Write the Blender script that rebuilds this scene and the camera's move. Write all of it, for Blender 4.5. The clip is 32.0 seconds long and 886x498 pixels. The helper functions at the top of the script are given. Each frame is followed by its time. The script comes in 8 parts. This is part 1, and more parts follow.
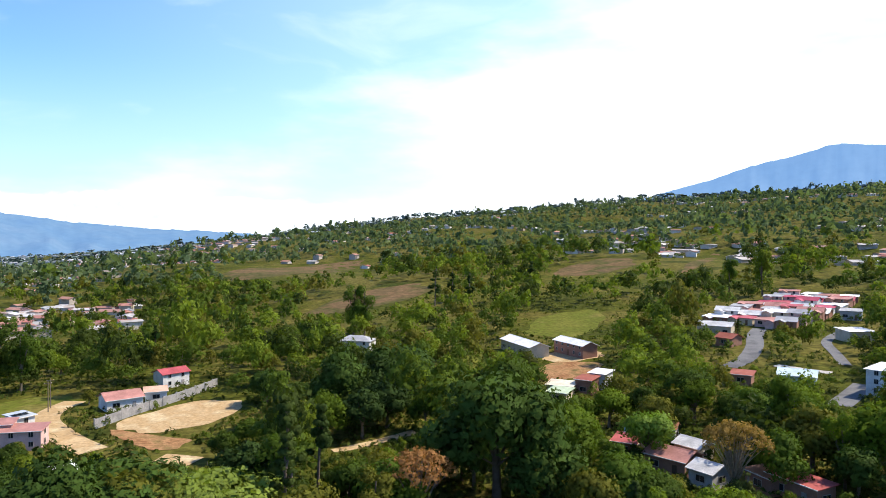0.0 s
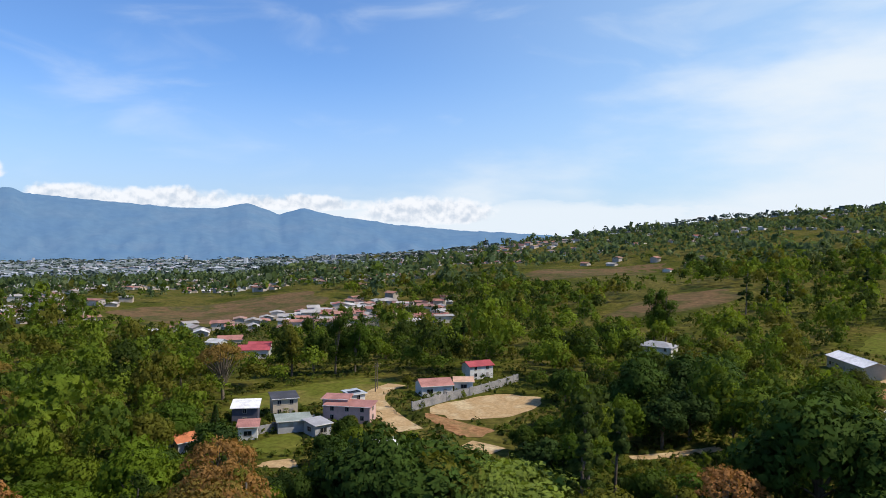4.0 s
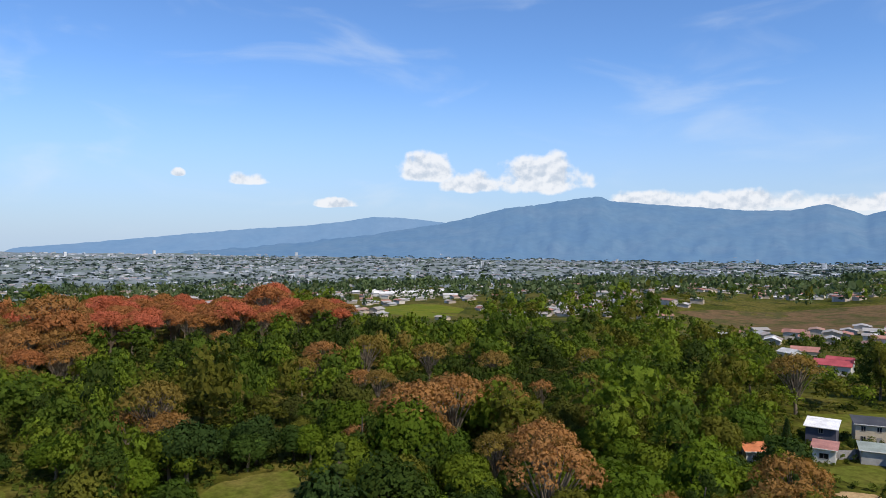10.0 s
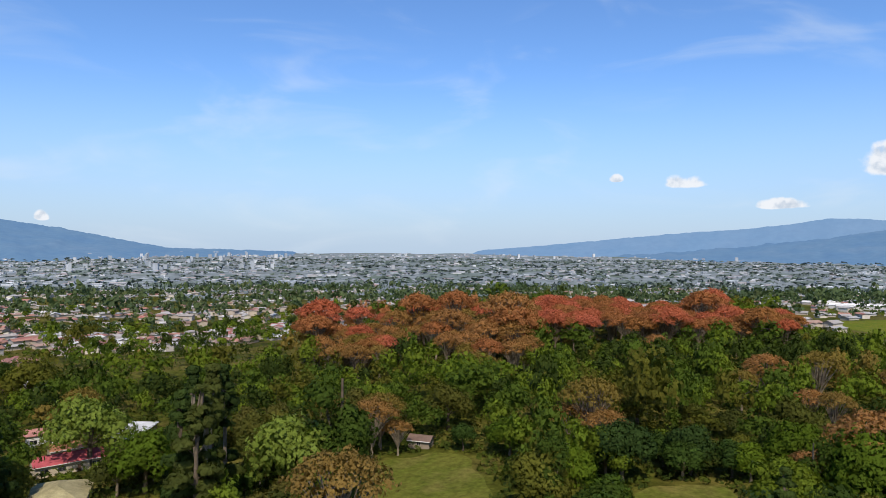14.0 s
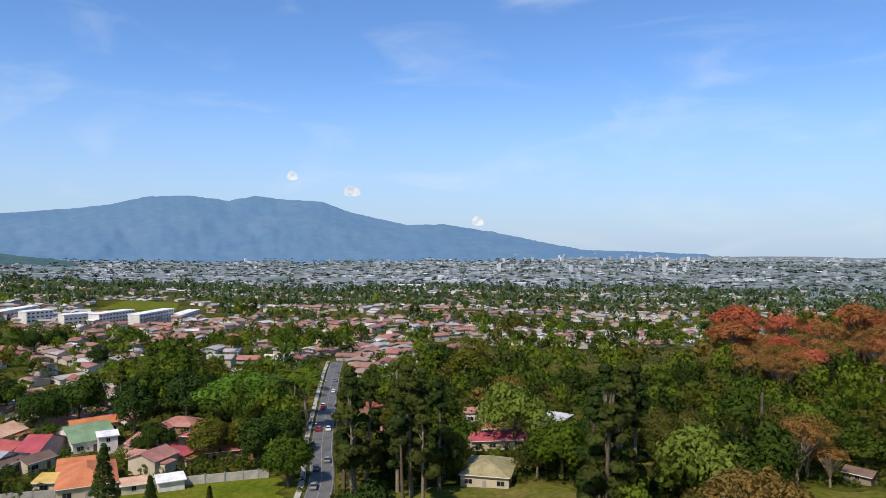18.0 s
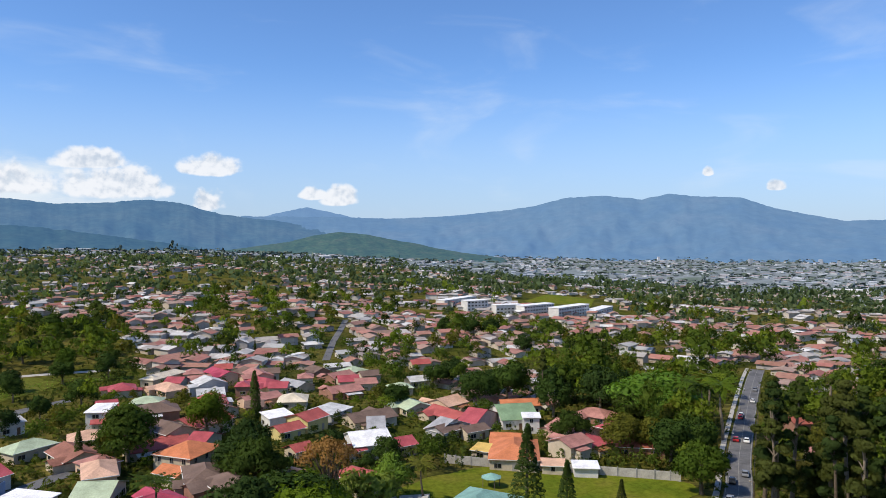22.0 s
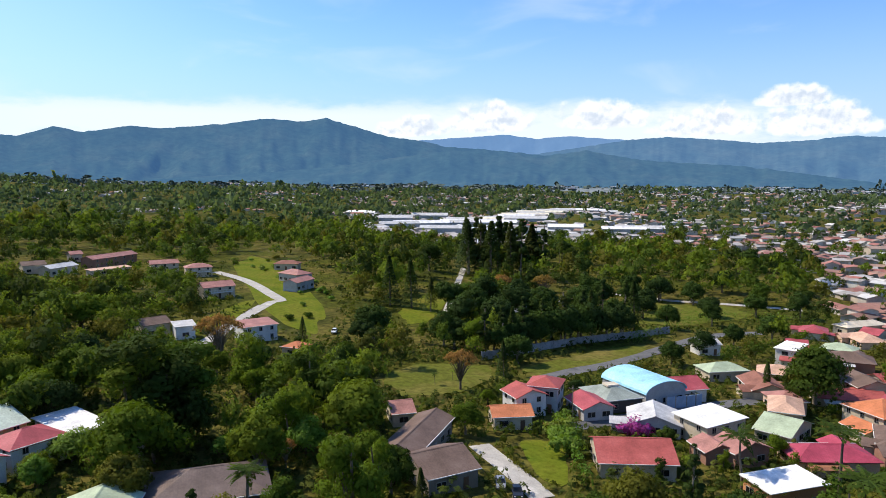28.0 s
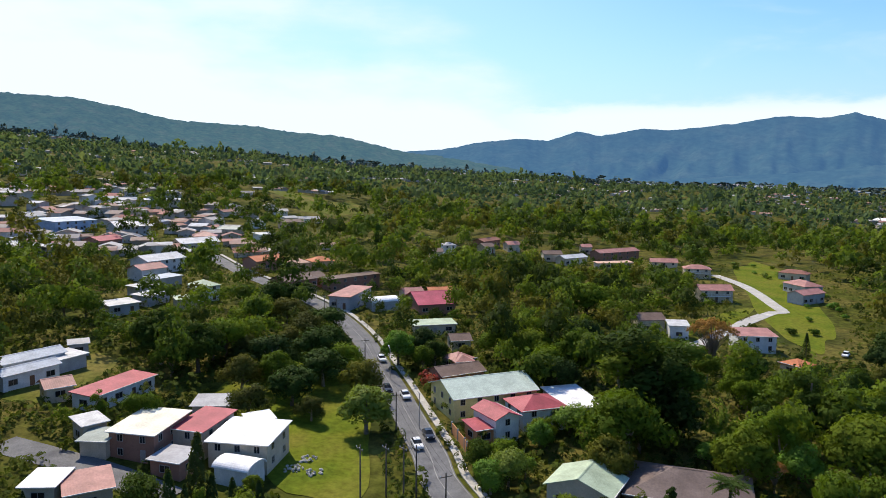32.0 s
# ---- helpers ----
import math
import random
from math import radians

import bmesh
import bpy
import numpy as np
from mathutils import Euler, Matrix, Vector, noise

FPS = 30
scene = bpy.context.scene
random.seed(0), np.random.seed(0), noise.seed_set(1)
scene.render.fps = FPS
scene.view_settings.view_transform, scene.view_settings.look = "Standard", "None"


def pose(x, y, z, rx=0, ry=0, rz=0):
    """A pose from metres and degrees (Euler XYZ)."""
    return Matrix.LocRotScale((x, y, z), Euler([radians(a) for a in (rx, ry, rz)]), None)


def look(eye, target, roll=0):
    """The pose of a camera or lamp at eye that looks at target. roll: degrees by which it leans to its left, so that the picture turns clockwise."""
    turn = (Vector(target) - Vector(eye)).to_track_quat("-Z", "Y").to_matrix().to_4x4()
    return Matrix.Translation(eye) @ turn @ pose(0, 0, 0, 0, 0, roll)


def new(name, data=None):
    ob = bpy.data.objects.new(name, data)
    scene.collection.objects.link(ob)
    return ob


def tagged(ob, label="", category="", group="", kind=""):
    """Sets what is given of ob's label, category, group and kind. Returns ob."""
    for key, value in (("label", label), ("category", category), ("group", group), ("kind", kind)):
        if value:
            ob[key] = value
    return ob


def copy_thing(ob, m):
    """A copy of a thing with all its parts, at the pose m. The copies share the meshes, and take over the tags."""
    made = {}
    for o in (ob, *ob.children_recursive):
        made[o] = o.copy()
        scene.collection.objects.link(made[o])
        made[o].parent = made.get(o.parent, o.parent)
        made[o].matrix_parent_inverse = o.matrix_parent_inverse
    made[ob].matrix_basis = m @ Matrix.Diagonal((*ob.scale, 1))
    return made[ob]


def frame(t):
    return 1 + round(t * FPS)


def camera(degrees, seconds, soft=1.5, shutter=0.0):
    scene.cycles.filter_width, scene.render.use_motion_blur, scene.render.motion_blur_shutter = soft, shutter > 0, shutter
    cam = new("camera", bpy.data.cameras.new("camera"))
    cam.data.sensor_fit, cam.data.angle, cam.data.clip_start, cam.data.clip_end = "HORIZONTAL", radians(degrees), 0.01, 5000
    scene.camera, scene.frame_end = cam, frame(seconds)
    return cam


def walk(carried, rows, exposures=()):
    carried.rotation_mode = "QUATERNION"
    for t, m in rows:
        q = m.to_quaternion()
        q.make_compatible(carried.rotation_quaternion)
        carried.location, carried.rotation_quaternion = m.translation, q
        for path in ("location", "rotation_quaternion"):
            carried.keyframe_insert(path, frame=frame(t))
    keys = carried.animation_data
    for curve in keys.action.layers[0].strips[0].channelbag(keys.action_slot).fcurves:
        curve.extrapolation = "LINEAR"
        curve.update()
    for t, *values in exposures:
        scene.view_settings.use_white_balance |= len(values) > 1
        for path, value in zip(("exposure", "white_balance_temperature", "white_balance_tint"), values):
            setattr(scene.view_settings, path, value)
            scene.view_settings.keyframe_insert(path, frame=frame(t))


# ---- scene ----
cam = camera(63.6, 32.0, soft=0.7)
# a drone that hovers 50 m over the road and turns where it stands: seconds, yaw, pitch, roll
EYE = 50.0
ROWS = [
    (0.0, -3.07, -0.96, -0.20),
    (0.5, -1.03, -0.96, -0.25),
    (1.0, 0.90, -0.95, -0.29),
    (1.5, 3.07, -0.95, -0.32),
    (2.0, 5.79, -0.96, -0.35),
    (2.5, 9.53, -0.96, -0.37),
    (3.0, 13.24, -0.97, -0.38),
    (3.5, 16.88, -0.96, -0.39),
    (5.5, 31.80, -0.91, -0.57),
    (6.0, 35.42, -0.89, -0.54),
    (6.5, 39.07, -0.89, -0.52),
    (7.0, 42.36, -0.90, -0.53),
    (7.5, 45.65, -0.93, -0.54),
    (8.0, 48.79, -0.96, -0.53),
    (8.5, 52.05, -0.99, -0.51),
    (9.0, 55.40, -1.00, -0.48),
    (9.5, 59.20, -1.01, -0.45),
    (10.0, 64.14, -1.02, -0.48),
    (10.5, 68.71, -1.03, -0.53),
    (11.0, 72.95, -1.02, -0.52),
    (11.5, 77.20, -1.01, -0.48),
    (12.0, 81.43, -1.01, -0.43),
    (12.5, 85.78, -0.99, -0.40),
    (13.0, 90.02, -0.97, -0.39),
    (13.5, 94.12, -0.95, -0.37),
    (14.0, 98.08, -0.94, -0.35),
    (14.5, 102.01, -0.89, -0.34),
    (16.5, 118.07, -0.88, -0.16),
    (17.0, 122.12, -0.86, -0.15),
    (17.5, 126.12, -0.87, -0.13),
    (18.0, 130.20, -0.87, -0.09),
    (18.5, 134.17, -0.87, -0.05),
    (19.0, 138.19, -0.88, -0.02),
    (19.5, 142.17, -0.89, -0.00),
    (20.0, 146.20, -0.92, 0.03),
    (20.5, 150.27, -0.95, 0.06),
    (21.0, 154.28, -0.97, 0.07),
    (21.5, 158.22, -0.97, 0.09),
    (22.0, 162.43, -0.98, 0.13),
    (22.5, 166.44, -1.05, 0.19),
    (23.0, 170.35, -1.35, 0.19),
    (23.5, 174.42, -2.00, 0.15),
    (24.0, 178.41, -2.95, 0.17),
    (24.5, 182.47, -4.00, 0.19),
    (26.5, 199.70, -5.92, 0.23),
    (27.0, 204.65, -5.89, 0.16),
    (27.5, 209.59, -5.86, 0.07),
    (28.0, 214.52, -5.82, -0.02),
    (28.5, 219.44, -5.79, -0.08),
    (29.0, 224.37, -5.78, -0.15),
    (29.5, 229.29, -5.77, -0.19),
    (30.0, 234.17, -5.76, -0.20),
    (30.5, 239.03, -5.77, -0.19),
    (31.0, 243.91, -5.78, -0.24),
    (31.5, 248.81, -5.82, -0.34),
    (32.0, 253.32, -5.91, -0.48),
]
walk(cam, [(t, pose(0, 0, EYE, 90 + p, r, y)) for t, y, p, r in ROWS],
     exposures=[(0.0, 0.62), (1.0, 0.45), (2.0, 0.16), (3.5, 0.0), (8.0, -0.1), (20.0, -0.1), (26.5, 0.1), (30.0, 0.2), (32.0, 0.2)])

# ---- light ----
SUN_AZ, SUN_EL = 80.0, 50.0
world = bpy.data.worlds.new("sky")
scene.world = world
world.use_nodes = True
wn, wl = world.node_tree.nodes, world.node_tree.links
for n in list(wn):
    wn.remove(n)
sky = wn.new("ShaderNodeTexSky")
sky.sky_type, sky.sun_disc = "NISHITA", False
sky.sun_elevation, sky.sun_rotation = radians(SUN_EL), radians(SUN_AZ)
sky.altitude, sky.air_density, sky.dust_density, sky.ozone_density = 1300, 1.0, 0.6, 2.0


def wmath(op, a, b=None, c=None):
    n = wn.new("ShaderNodeMath")
    n.operation = op
    for i, v in enumerate((a, b, c)):
        if v is None:
            continue
        if isinstance(v, (int, float)):
            n.inputs[i].default_value = v
        else:
            wl.new(v, n.inputs[i])
    return n.outputs[0]


def wstep(v, lo, hi):
    n = wn.new("ShaderNodeMapRange")
    n.interpolation_type = "SMOOTHSTEP"
    wl.new(v, n.inputs[0])
    n.inputs[1].default_value, n.inputs[2].default_value = lo, hi
    return n.outputs[0]


geo = wn.new("ShaderNodeTexCoord")
sep = wn.new("ShaderNodeSeparateXYZ")
wl.new(geo.outputs["Generated"], sep.inputs[0])
up = sep.outputs[2]
# thin cloud veil that thickens towards the sun's side
sunside = wmath("ADD", wmath("MULTIPLY", sep.outputs[0], 0.80), wmath("MULTIPLY", sep.outputs[1], 0.6))
flat = wn.new("ShaderNodeVectorMath")
flat.operation = "MULTIPLY"
wl.new(geo.outputs["Generated"], flat.inputs[0])
flat.inputs[1].default_value = (1, 1, 3.2)
vn = wn.new("ShaderNodeTexNoise")
wl.new(flat.outputs[0], vn.inputs["Vector"])
vn.inputs["Scale"].default_value, vn.inputs["Detail"].default_value, vn.inputs["Roughness"].default_value = 2.6, 7, 0.52
veil = wstep(wmath("ADD", vn.outputs["Fac"], wmath("SUBTRACT", wmath("ADD", wmath("MULTIPLY", wstep(sunside, 0.20, 0.95), 0.50), wmath("MULTIPLY", wmath("MINIMUM", sunside, 0.0), 0.42)), wmath("MULTIPLY", up, 1.12))), 0.44, 0.80)
wisp_n = wn.new("ShaderNodeTexNoise")
wl.new(flat.outputs[0], wisp_n.inputs["Vector"])
wisp_n.inputs["Scale"].default_value, wisp_n.inputs["Detail"].default_value, wisp_n.inputs["Distortion"].default_value = 5.0, 8, 0.6
wisp = wmath("MULTIPLY", wstep(wisp_n.outputs["Fac"], 0.52, 0.80), 0.30)
low = wmath("MULTIPLY", wmath("SUBTRACT", 1.0, wstep(up, -0.02, 0.24)), 0.82)
fade = wmath("SUBTRACT", 1.0, wstep(up, 0.30, 0.58))
# a bank of cloud low over the western mountains
westward = wmath("ADD", wmath("MULTIPLY", sep.outputs[0], 0.62), wmath("MULTIPLY", sep.outputs[1], -0.785))
bank_n = wn.new("ShaderNodeTexNoise")
wl.new(flat.outputs[0], bank_n.inputs["Vector"])
bank_n.inputs["Scale"].default_value, bank_n.inputs["Detail"].default_value, bank_n.inputs["Roughness"].default_value = 7.0, 8, 0.6
band = wmath("MULTIPLY", wmath("SUBTRACT", 1.0, wstep(up, 0.075, 0.125)), wstep(westward, 0.72, 0.93))
bank = wmath("MULTIPLY", wstep(wmath("ADD", bank_n.outputs["Fac"], wmath("MULTIPLY", band, 0.42)), 0.62, 0.88), band)
northward = wmath("ADD", wmath("MULTIPLY", sep.outputs[0], -0.30), wmath("MULTIPLY", sep.outputs[1], 0.954))
band2 = wmath("MULTIPLY", wmath("SUBTRACT", 1.0, wstep(up, 0.035, 0.075)), wstep(northward, 0.80, 0.95))
bank2 = wmath("MULTIPLY", wstep(wmath("ADD", bank_n.outputs["Fac"], wmath("MULTIPLY", band2, 0.38)), 0.62, 0.86), band2)
# cumulus heaps far over the ranges: bearing, height of the base, half width, height, in degrees
CUMULUS = [(65.5, 4.9, 2.4, 1.75), (61.9, 3.9, 2.3, 1.35), (56.4, 4.2, 3.6, 2.3), (79.3, 4.1, 1.5, 0.85), (72.7, 2.4, 1.7, 0.6), (84.5, 4.5, 0.5, 0.5),
           (47.8, 2.6, 3.6, 1.1), (41.1, 2.5, 5.0, 1.15), (31.9, 2.3, 5.8, 0.95), (22.0, 1.5, 5.6, 1.6),
           (211.0, 4.0, 3.4, 1.8), (202.4, 4.2, 3.8, 1.8), (194.4, 3.5, 3.9, 1.7), (188.7, 5.3, 2.6, 1.15), (186.9, 3.5, 4.0, 1.9), (180.4, 5.1, 2.3, 1.3), (180.6, 2.4, 1.2, 1.3),
           (170.6, 2.9, 1.5, 1.3), (172.6, 3.2, 1.2, 0.8), (216.9, 3.5, 2.9, 1.2), (142.1, 4.7, 0.45, 0.6), (137.4, 3.5, 0.7, 0.6), (127.4, 1.2, 0.45, 0.55)]


def wvec(op, a, b):
    n = wn.new("ShaderNodeVectorMath")
    n.operation = op
    for i, v in enumerate((a, b)):
        if isinstance(v, tuple):
            n.inputs[i].default_value = v
        else:
            wl.new(v, n.inputs[i])
    return n.outputs["Value" if op == "DOT_PRODUCT" else "Vector"]


ahead = wvec("DOT_PRODUCT", geo.outputs["Generated"], (-0.866, -0.5, 0.0))
leftward = wvec("DOT_PRODUCT", geo.outputs["Generated"], (0.5, -0.866, 0.0))
spot = wn.new("ShaderNodeCombineXYZ")
wl.new(wmath("ADD", wmath("MULTIPLY", wmath("ARCTAN2", leftward, ahead), 57.2958), 120.0), spot.inputs[0])
wl.new(wmath("MULTIPLY", wmath("ARCSINE", up), 57.2958), spot.inputs[1])
puff = wn.new("ShaderNodeTexNoise")
wl.new(spot.outputs[0], puff.inputs["Vector"])
puff.inputs["Scale"].default_value, puff.inputs["Detail"].default_value, puff.inputs["Roughness"].default_value = 0.55, 6, 0.52
puff_up = wn.new("ShaderNodeTexNoise")
wl.new(wvec("ADD", spot.outputs[0], (0.10, 0.34, 0.0)), puff_up.inputs["Vector"])
puff_up.inputs["Scale"].default_value, puff_up.inputs["Detail"].default_value, puff_up.inputs["Roughness"].default_value = 0.55, 6, 0.52
heap = 4.0
for b_az, b_el, b_w, b_h in CUMULUS:
    d = wvec("MULTIPLY", wvec("SUBTRACT", spot.outputs[0], (b_az, b_el, 0.0)), (1 / b_w, 1 / b_h, 0.0))
    d = wvec("MAXIMUM", d, wvec("MULTIPLY", d, (-1.0, -3.0, 0.0)))
    heap = wmath("MINIMUM", wvec("DOT_PRODUCT", d, d), heap)
density = wmath("ADD", wmath("SUBTRACT", 1.3, heap), wmath("MULTIPLY", wmath("SUBTRACT", puff.outputs["Fac"], 0.5), 3.0))
cumulus = wmath("MULTIPLY", wstep(density, 0.05, 0.80), 0.95)
relief = wstep(wmath("ADD", wmath("SUBTRACT", puff.outputs["Fac"], puff_up.outputs["Fac"]), wmath("MULTIPLY", wmath("SUBTRACT", heap, 0.5), 0.06)), -0.15, 0.06)
heap_colour = wn.new("ShaderNodeMixRGB")
wl.new(relief, heap_colour.inputs[0])
heap_colour.inputs[1].default_value, heap_colour.inputs[2].default_value = (5.4, 6.1, 7.1, 1), (8.3, 8.5, 8.9, 1)
amount = wmath("MULTIPLY", wmath("MINIMUM", wmath("MAXIMUM", wmath("MAXIMUM", veil, wmath("MAXIMUM", bank, bank2)), wisp), 0.96), fade)
haze = wn.new("ShaderNodeMixRGB")
wl.new(low, haze.inputs[0])
haze.inputs[2].default_value = (4.2, 5.2, 6.9, 1)
glow = wn.new("ShaderNodeMixRGB")
wl.new(wmath("MULTIPLY", wmath("MULTIPLY", wstep(sunside, 0.05, 0.90), 0.55), fade), glow.inputs[0])
glow.inputs[2].default_value = (5.6, 7.7, 9.0, 1)
mixs = wn.new("ShaderNodeMixRGB")
wl.new(amount, mixs.inputs[0])
tint = wn.new("ShaderNodeMixRGB")
tint.blend_type = "MULTIPLY"
tint.inputs[0].default_value = 1.0
wl.new(sky.outputs[0], tint.inputs[1])
tint.inputs[2].default_value = (0.93, 1.24, 1.62, 1)
wl.new(tint.outputs[0], haze.inputs[1])
wl.new(haze.outputs[0], glow.inputs[1])
wl.new(glow.outputs[0], mixs.inputs[1])
mixs.inputs[2].default_value = (7.2, 7.9, 8.6, 1)
with_heaps = wn.new("ShaderNodeMixRGB")
wl.new(cumulus, with_heaps.inputs[0])
wl.new(mixs.outputs[0], with_heaps.inputs[1])
wl.new(heap_colour.outputs[0], with_heaps.inputs[2])
bg = wn.new("ShaderNodeBackground")
wl.new(with_heaps.outputs[0], bg.inputs[0])
bg.inputs[1].default_value = 0.115
wo = wn.new("ShaderNodeOutputWorld")
wl.new(bg.outputs[0], wo.inputs[0])

sun = new("sun", bpy.data.lights.new("sun", "SUN"))
sun.data.energy, sun.data.angle, sun.data.color = 4.9, radians(0.53), (1.0, 0.885, 0.73)
to_sun = Vector((math.sin(radians(SUN_AZ)) * math.cos(radians(SUN_EL)), math.cos(radians(SUN_AZ)) * math.cos(radians(SUN_EL)), math.sin(radians(SUN_EL))))
sun.matrix_world = look(to_sun * 300, (0, 0, 0))


# ---- materials ----
def material(name, stops, rough=0.85, metal=0.0, by="noise", scale=0.3, fine=6.0, fine_amount=0.25, bump=0.0, bump_scale=8.0,
             ribs=0.0, rib_scale=1.0, rib_axis="X", translucent=0.0, cut=0.0, spec=0.3, world_space=False, stain=0.0, emit=None):
    """stops: colours. by: what picks among them: noise, object, island, cell (noise cells of a tree's size)."""
    m = bpy.data.materials.new(name)
    m.use_nodes = True
    nd, lk = m.node_tree.nodes, m.node_tree.links
    for n in list(nd):
        nd.remove(n)
    out = nd.new("ShaderNodeOutputMaterial")
    if world_space:
        src = nd.new("ShaderNodeNewGeometry").outputs["Position"]
    else:
        src = nd.new("ShaderNodeTexCoord").outputs["Object"]

    def noisy(s, detail=3, roughness=0.55):
        n = nd.new("ShaderNodeTexNoise")
        lk.new(src, n.inputs["Vector"])
        n.inputs["Scale"].default_value, n.inputs["Detail"].default_value, n.inputs["Roughness"].default_value = s, detail, roughness
        return n.outputs["Fac"]

    if by == "object":
        pick = nd.new("ShaderNodeObjectInfo").outputs["Random"]
    elif by == "island":
        pick = nd.new("ShaderNodeNewGeometry").outputs["Random Per Island"]
    elif by == "cell":
        v = nd.new("ShaderNodeTexVoronoi")
        v.voronoi_dimensions = "2D"
        lk.new(src, v.inputs["Vector"])
        v.inputs["Scale"].default_value = scale
        s3 = nd.new("ShaderNodeSeparateColor")
        lk.new(v.outputs["Color"], s3.inputs[0])
        pick = s3.outputs[0]
    else:
        r = nd.new("ShaderNodeMapRange")
        lk.new(noisy(scale), r.inputs[0])
        r.inputs[1].default_value, r.inputs[2].default_value = 0.32, 0.68
        pick = r.outputs[0]
    ramp = nd.new("ShaderNodeValToRGB")
    lk.new(pick, ramp.inputs[0])
    el = ramp.color_ramp.elements
    k = len(stops)
    if by in ("object", "island"):
        ramp.color_ramp.interpolation = "CONSTANT" if by == "object" or k > 4 else "LINEAR"
    step = k if ramp.color_ramp.interpolation == "CONSTANT" else max(k - 1, 1)
    el[0].color = (*stops[0], 1)
    el[0].position = 0
    if k == 1:
        el.remove(el[1])
    else:
        el[1].position, el[1].color = 1 / step, (*stops[1], 1)
        for i in range(2, k):
            e = el.new(i / step)
            e.color = (*stops[i], 1)
    col = ramp.outputs[0]

    def scaled(c, fac, lo, hi):
        r = nd.new("ShaderNodeMapRange")
        lk.new(fac, r.inputs[0])
        r.inputs[1].default_value, r.inputs[2].default_value, r.inputs[3].default_value, r.inputs[4].default_value = 0.3, 0.7, lo, hi
        v = nd.new("ShaderNodeVectorMath")
        v.operation = "SCALE"
        lk.new(c, v.inputs[0])
        lk.new(r.outputs[0], v.inputs["Scale"])
        return v.outputs[0]

    if fine_amount:
        col = scaled(col, noisy(fine, 4, 0.65), 1 - fine_amount, 1 + fine_amount)
    if translucent:
        isl = nd.new("ShaderNodeNewGeometry").outputs["Random Per Island"]
        r = nd.new("ShaderNodeMapRange")
        lk.new(isl, r.inputs[0])
        r.inputs[3].default_value, r.inputs[4].default_value = 0.91, 1.09
        v = nd.new("ShaderNodeVectorMath")
        v.operation = "SCALE"
        lk.new(col, v.inputs[0])
        lk.new(r.outputs[0], v.inputs["Scale"])
        col = v.outputs[0]
    if stain:
        col = scaled(col, noisy(0.35, 5, 0.7), 1 - stain, 1 + stain * 0.4)
    p = nd.new("ShaderNodeBsdfPrincipled")
    lk.new(col, p.inputs["Base Color"])
    p.inputs["Roughness"].default_value, p.inputs["Metallic"].default_value = rough, metal
    p.inputs["Specular IOR Level"].default_value = spec
    if bump or ribs:
        b = nd.new("ShaderNodeBump")
        b.inputs["Strength"].default_value = max(bump, ribs)
        b.inputs["Distance"].default_value = 0.05
        if ribs:
            w = nd.new("ShaderNodeTexWave")
            w.bands_direction = rib_axis
            lk.new(src, w.inputs["Vector"])
            w.inputs["Scale"].default_value = rib_scale
            lk.new(w.outputs["Fac"], b.inputs["Height"])
        else:
            lk.new(noisy(bump_scale, 4, 0.7), b.inputs["Height"])
        lk.new(b.outputs[0], p.inputs["Normal"])
    shader = p.outputs[0]
    if translucent:
        t = nd.new("ShaderNodeBsdfTranslucent")
        lit = nd.new("ShaderNodeVectorMath")
        lit.operation = "MULTIPLY"
        lk.new(col, lit.inputs[0])
        lit.inputs[1].default_value = (1.5, 1.55, 0.9)
        lk.new(lit.outputs[0], t.inputs[0])
        mx = nd.new("ShaderNodeMixShader")
        mx.inputs[0].default_value = translucent
        lk.new(shader, mx.inputs[1])
        lk.new(t.outputs[0], mx.inputs[2])
        shader = mx.outputs[0]
    if cut:
        # ragged leaf edges: gaps between the leaves of a clump
        gap = nd.new("ShaderNodeMath")
        gap.operation = "LESS_THAN"
        lk.new(noisy(cut, 2, 0.6), gap.inputs[0])
        gap.inputs[1].default_value = 0.445 if cut > 4 else 0.435
        tr = nd.new("ShaderNodeBsdfTransparent")
        mx = nd.new("ShaderNodeMixShader")
        lk.new(gap.outputs[0], mx.inputs[0])
        lk.new(shader, mx.inputs[1])
        lk.new(tr.outputs[0], mx.inputs[2])
        shader = mx.outputs[0]
    # an even glow, used for the haze over the backdrop ranges
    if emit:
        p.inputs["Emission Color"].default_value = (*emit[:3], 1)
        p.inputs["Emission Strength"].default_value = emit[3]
    lk.new(shader, out.inputs[0])
    return m


M = {}
M["ground"] = material("meadow", [(0.05, 0.058, 0.010), (0.072, 0.078, 0.012), (0.115, 0.10, 0.024), (0.042, 0.052, 0.010)], by="noise", scale=0.02, fine=0.35, fine_amount=0.4, bump=0.6, bump_scale=1.5, world_space=True, stain=0.3, spec=0.02)
# far plain: grey streets, yards and green, with haze blue mixed into the colour
M["valley"] = material("hazed_valley_floor", [(0.13, 0.165, 0.145), (0.18, 0.215, 0.225), (0.21, 0.24, 0.255), (0.12, 0.155, 0.13)], by="noise", scale=0.006, fine=0.03, fine_amount=0.2, world_space=True, spec=0.0)
M["lawn"] = material("mown_grass", [(0.085, 0.119, 0.010), (0.119, 0.140, 0.013), (0.145, 0.140, 0.021)], by="noise", scale=0.08, fine=0.8, fine_amount=0.3, bump=0.5, bump_scale=3, world_space=True, spec=0.02)
M["drygrass"] = material("dry_grass", [(0.125, 0.125, 0.024), (0.095, 0.110, 0.017), (0.165, 0.138, 0.040)], by="noise", scale=0.05, fine=0.6, fine_amount=0.35, bump=0.5, bump_scale=2, world_space=True, spec=0.02)
